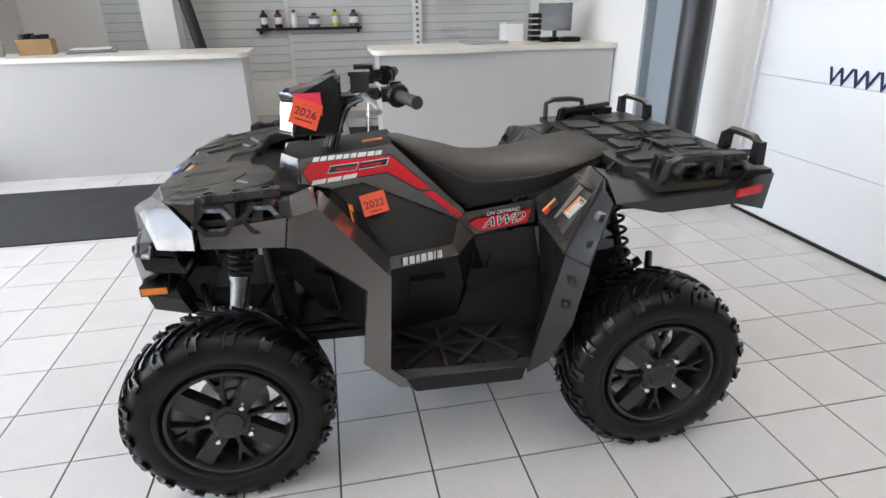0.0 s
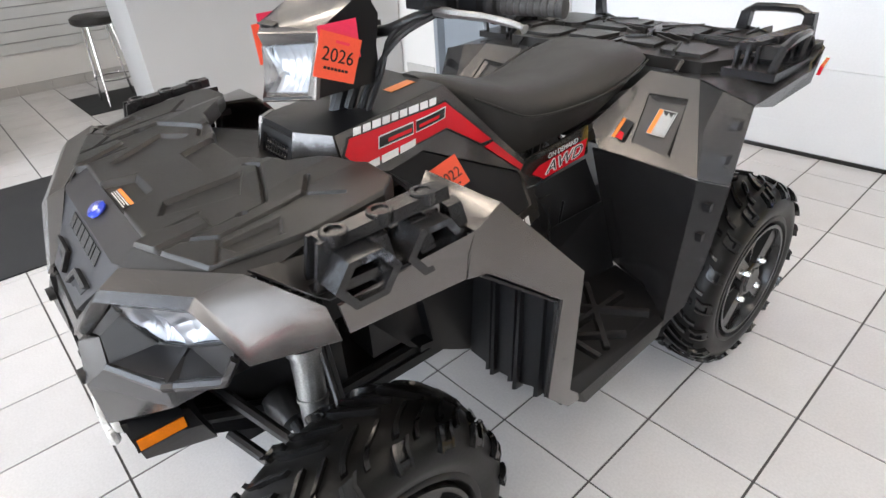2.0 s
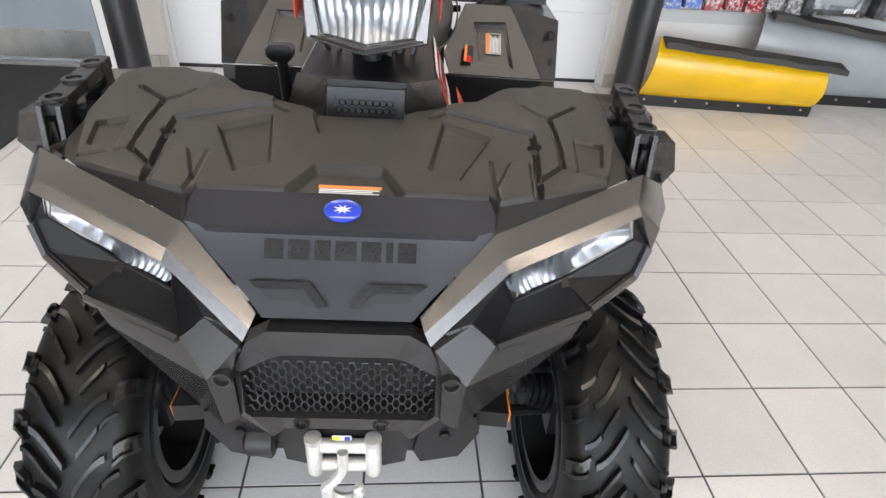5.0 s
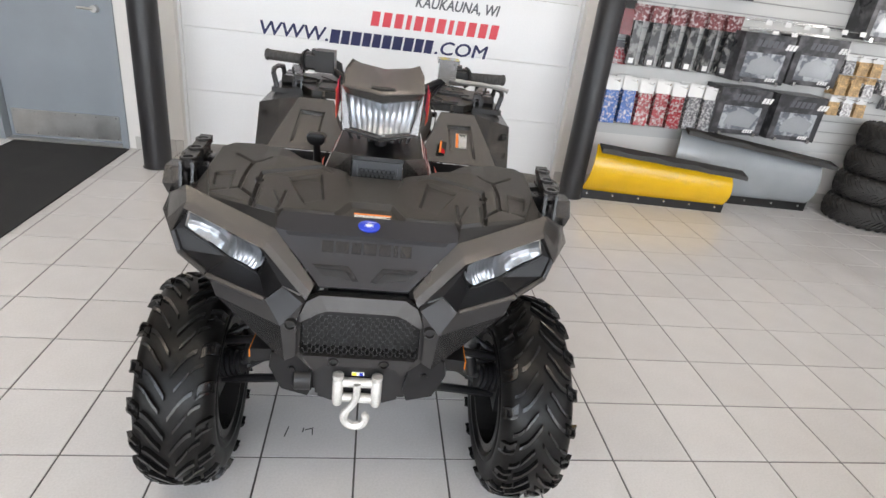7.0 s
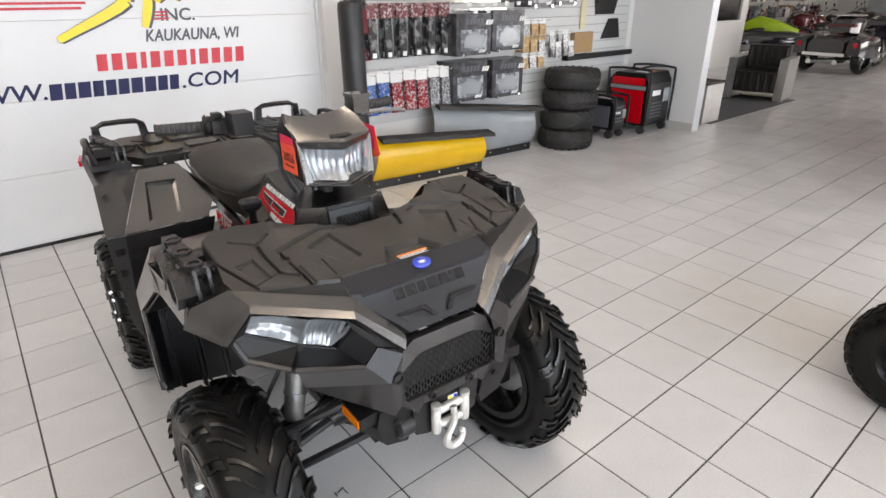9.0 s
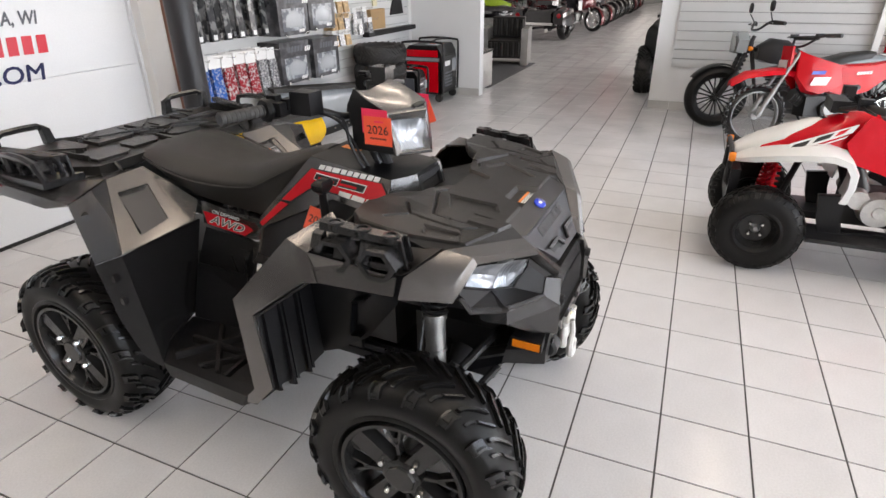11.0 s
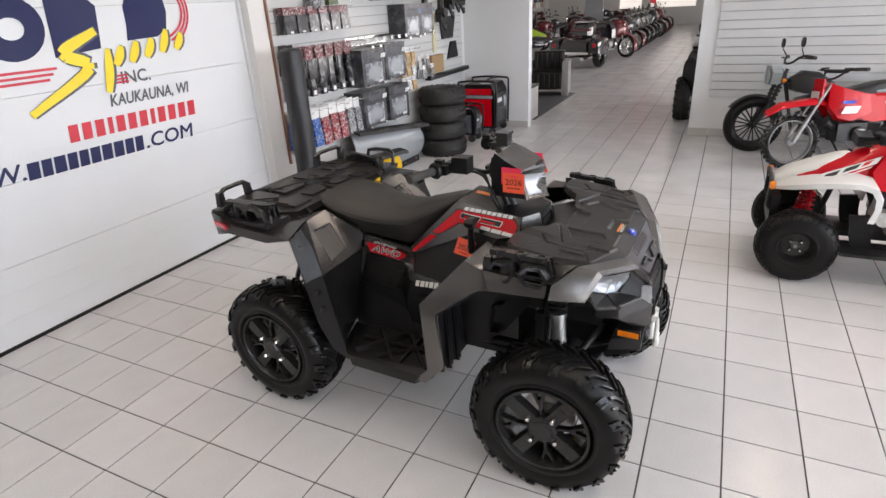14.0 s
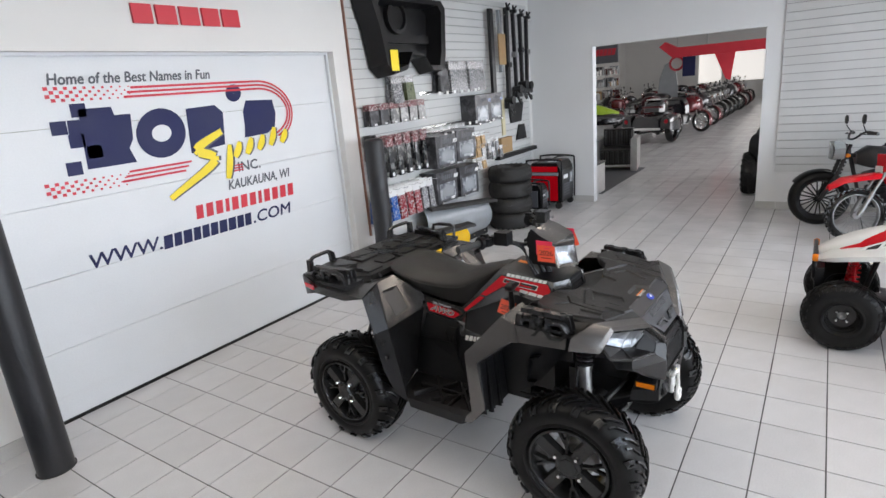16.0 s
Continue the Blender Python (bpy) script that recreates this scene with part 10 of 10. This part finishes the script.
# three-wheeler seen from behind
tk = thing("trike", pose(13.95, 2.42, 0, 0, 0, 80), "gloss black touring trike with chrome pipes", "trike")
bike_wheel(tk, -1.0, 0.315, road_t, road_r)
for s in (1, -1):
    t = new("tyre", mesh_of("tyre", road_tyre(0.31, 0.10, 0.2), RUBBER, 40))
    t.parent, t.matrix_basis = tk, pose(s * 0.55, 0.75, 0.31)
    r = new("rim", road_r)
    r.parent = t
    part("rear_fender", outline_loft([(0.32, 0.08, 0.42, 0.62, 0.5), (0.5, 0.15, 0.34, 0.74, 0.45), (0.98, 0.16, 0.34, 0.76, 0.4), (1.16, 0.13, 0.38, 0.70, 0.5)]), NAVY_PAINT, tk, "gloss black rear fender", 45).location.x = s * 0.53
    bm = bmesh.new()
    add_lathe(bm, [(0, 0.05), (0.015, 0.055), (0.025, 0.03)], 14, "y")
    part("tail_lamp", bm, TAIL_RED, tk, "red tail lamp", 40, m=pose(s * 0.55, 1.15, 0.58))
    bm = bmesh.new()
    add_cyl(bm, (s * 0.24, 0.2, 0.22), (s * 0.26, 1.2, 0.24), 0.045, 0.05, 14)
    part("exhaust", bm, CHROME, tk, "chrome tail pipe", 40)
part("trunk", outline_loft([(0.3, 0.30, 0.40, 0.66, 0.4), (0.5, 0.40, 0.36, 0.74, 0.35), (1.05, 0.40, 0.36, 0.74, 0.35), (1.18, 0.36, 0.40, 0.68, 0.4)]), NAVY_PAINT, tk, "gloss black trunk", 45)
part("bumper", box(-0.42, 0.42, 1.17, 1.22, 0.36, 0.42, 0.01), CHROME, tk, "chrome bumper")
part("tail_pack", outline_loft([(0.2, 0.2, 0.80, 1.02, 0.5), (0.35, 0.27, 0.78, 1.10, 0.4), (0.66, 0.27, 0.78, 1.10, 0.4), (0.78, 0.2, 0.80, 1.04, 0.5)]), NAVY_PAINT, tk, "gloss black top box", 45)
part("strip", box(-0.262, 0.262, 0.40, 0.790, 0.90, 0.955, 0.01), RED_DARK, tk, "dark red strip round the top box")
part("rack", box(-0.2, 0.2, 0.25, 0.7, 1.105, 1.13, 0.008), CHROME, tk, "chrome luggage rack")
part("seat", outline_loft([(-0.35, 0.12, 0.66, 0.76, 0.5), (-0.1, 0.19, 0.64, 0.74, 0.45), (0.2, 0.2, 0.68, 0.82, 0.45), (0.3, 0.14, 0.7, 0.84, 0.5)]), SEAT_VINYL, tk, smooth=45)
part("tank", outline_loft([(-0.75, 0.08, 0.66, 0.84, 0.6), (-0.6, 0.15, 0.62, 0.90, 0.6), (-0.3, 0.12, 0.62, 0.8, 0.6)]), NAVY_PAINT, tk, smooth=45)
part("fairing", outline_loft([(-1.0, 0.22, 0.7, 0.98, 0.6), (-0.88, 0.36, 0.6, 1.08, 0.6), (-0.72, 0.32, 0.6, 1.02, 0.6)]), NAVY_PAINT, tk, smooth=45)
bm = bmesh.new()
add_box(bm, -0.18, 0.18, -0.5, 0.35, 0.2, 0.55)
add_tube(bm, [(0.09, -1.0, 0.315), (0.09, -0.75, 0.9)], 0.03, 8)
add_tube(bm, [(-0.09, -1.0, 0.315), (-0.09, -0.75, 0.9)], 0.03, 8)
add_tube(bm, [(-0.4, -0.5, 1.06), (-0.1, -0.72, 1.0), (0.1, -0.72, 1.0), (0.4, -0.5, 1.06)], 0.014, 8)
part("engine", bm, FRAME_BLACK, tk)

# black quad just inside the opening
bq = thing("quad_bike", pose(7.25, -0.93, 0, 0, 0, -90), "black quad bike parked beside the showroom opening", "quad bike")
for s in (1, -1):
    for y in (-0.68, 0.62):
        t = with_tread(new("tyre", knobby), knobby_tread)
        t.parent, t.matrix_basis = bq, pose(s * 0.43, y, 0.316, 0, 0, 0 if s > 0 else 180)
        r = new("rim", rim_rear)
        r.parent = t
part("rear_rack", box(-0.44, 0.44, 0.45, 0.98, 0.90, 0.94, 0.01), PLASTIC, bq)
part("tail", outline_loft([(0.2, 0.3, 0.55, 0.86, 0.4), (0.5, 0.5, 0.6, 0.89, 0.35), (0.95, 0.5, 0.62, 0.89, 0.35)]), PLASTIC, bq, smooth=40)
part("body", outline_loft([(-0.95, 0.3, 0.5, 0.85, 0.5), (-0.7, 0.48, 0.55, 0.93, 0.4), (-0.45, 0.45, 0.4, 0.92, 0.4), (-0.1, 0.2, 0.35, 0.9, 0.5), (0.3, 0.22, 0.35, 0.8, 0.5)]), PLASTIC, bq, smooth=40)
part("seat", outline_loft([(-0.15, 0.08, 0.86, 0.98, 0.5), (0.1, 0.15, 0.8, 0.92, 0.45), (0.5, 0.2, 0.86, 0.96, 0.45)]), SEAT_VINYL, bq, smooth=40)
bm = bmesh.new()
add_tube(bm, [(-0.38, -0.08, 1.14), (-0.1, -0.25, 1.12), (0.1, -0.25, 1.12), (0.38, -0.08, 1.14)], 0.013, 8)
add_tube(bm, [(0, -0.42, 0.80), (0, -0.25, 1.12)], 0.02, 8)
part("handlebar", bm, FRAME_BLACK, bq)
for s in (1, -1):
    part("tail_lamp", box(s * 0.35 - 0.05, s * 0.35 + 0.05, 0.94, 0.965, 0.78, 0.84, 0.008), TAIL_RED, bq)
part("luggage_box", box(-0.2, 0.2, 0.55, 0.85, 0.941, 1.06, 0.02, 2), PLASTIC, bq, smooth=40)

# lime watercraft and merchandise shelves
jet = thing("watercraft", pose(14.6, 4.9, 0, 0, 0, 20), "lime and black personal watercraft on a stand", "watercraft")
part("hull", outline_loft([(-1.2, 0.05, 0.5, 0.62, 0.5), (-0.8, 0.38, 0.4, 0.72, 0.5), (0.4, 0.5, 0.4, 0.74, 0.4), (1.2, 0.45, 0.42, 0.70, 0.4)]), NAVY_PAINT, jet, smooth=45)
part("deck", outline_loft([(-1.0, 0.05, 0.68, 0.74, 0.5), (-0.5, 0.3, 0.7, 0.95, 0.5), (-0.1, 0.25, 0.72, 1.05, 0.5), (0.3, 0.2, 0.72, 0.9, 0.5)]), LIME, jet, "lime green deck", 45)
part("seat", outline_loft([(-0.1, 0.12, 0.9, 1.02, 0.5), (0.3, 0.2, 0.85, 0.95, 0.45), (0.9, 0.2, 0.85, 0.98, 0.45)]), SEAT_VINYL, jet, smooth=45)
part("stand", box(-0.4, 0.4, -0.8, 0.9, 0.0, 0.4, 0.01), STEEL, jet)
for k in range(3):
    rk = thing("shelf_unit", pose(19.0 + 2.1 * k, 6.9, 0), "open metal shelving loaded with goods", "shelving", "shelf units")
    for z in (0.3, 0.8, 1.3, 1.8):
        part("shelf", box(-0.9, 0.9, -0.25, 0.25, z, z + 0.03), STEEL, rk)
        for j in range(9):
            h = random.uniform(0.15, 0.38)
            part("package", box(-0.88 + 0.195 * j, -0.72 + 0.195 * j, -0.22, 0.2, z + 0.031, z + 0.031 + h, 0.01), random.choice((BOX_DARK, BOX_GREY, RED_DARK, WHITE_PLASTIC, CARDBOARD, GREY_STEEL)), rk)
    for x in (-0.9, 0.88):
        for y in (-0.25, 0.23):
            part("post", box(x, x + 0.02, y, y + 0.02, 0, 2.1), STEEL, rk)

# faint dark marks left on the tiles
marks = thing("floor_mark", pose(-0.495, -0.488, 0.0008), "thin dark scuff strokes on a floor tile", "mark", kind="structure")
for x, y, ln, a in ((-0.045, 0.0, 0.05, 80), (0.01, 0.008, 0.022, 85), (0.03, 0.014, 0.03, 20), (0.042, 0.0, 0.026, 95)):
    part("stroke", box(-ln / 2, ln / 2, -0.002, 0.002, 0.0, 0.0006), INK, marks, m=pose(x, y, 0, 0, 0, a))

# ---- tiled floor, last: single tiles where the camera passes, the rest joined ----
floor = tagged(new("floor", mesh_of("floor", box(WEST - 0.2, 34.0, -8.2, 9.2, -0.12, -0.004), GROUT)), "pale grey square floor tiles with dark grout", "floor", kind="structure")
TX, TY = 0.3025, 0.301
tile_mesh = mesh_of("tile", box(0.0034, TX - 0.0034, 0.0034, TY - 0.0034, -0.004, 0.0, 0.0012), TILE)
for i in range(-9, 9):
    for j in range(-8, 8):
        ob = new("tile", tile_mesh)
        ob.location = (i * TX, j * TY, random.uniform(-0.0005, 0.0))
        ob.parent = floor
verts, faces = [], []
for i in range(-21, 113):
    for j in range(-27, 30):
        if -9 <= i < 9 and -8 <= j < 8 or i < 18 and not -12 <= j < 9 or i == 18 and not -12 <= j < 9:
            continue
        a, b, c, d = i * TX + 0.0034, (i + 1) * TX - 0.0034, j * TY + 0.0034, (j + 1) * TY - 0.0034
        n = len(verts)
        for z, e in ((-0.004, 0.0), (0.0, 0.0012)):
            verts += [(a + e, c + e, z), (b - e, c + e, z), (b - e, d - e, z), (a + e, d - e, z)]
        faces += [(n + 4, n + 5, n + 6, n + 7), (n, n + 1, n + 5, n + 4), (n + 1, n + 2, n + 6, n + 5), (n + 2, n + 3, n + 7, n + 6), (n + 3, n, n + 4, n + 7)]
me = bpy.data.meshes.new("tiles")
me.from_pydata(verts, [], faces)
me.materials.append(TILE)
rest = new("tiles", me)
rest.parent = floor
tagged(rest, kind="stuff")
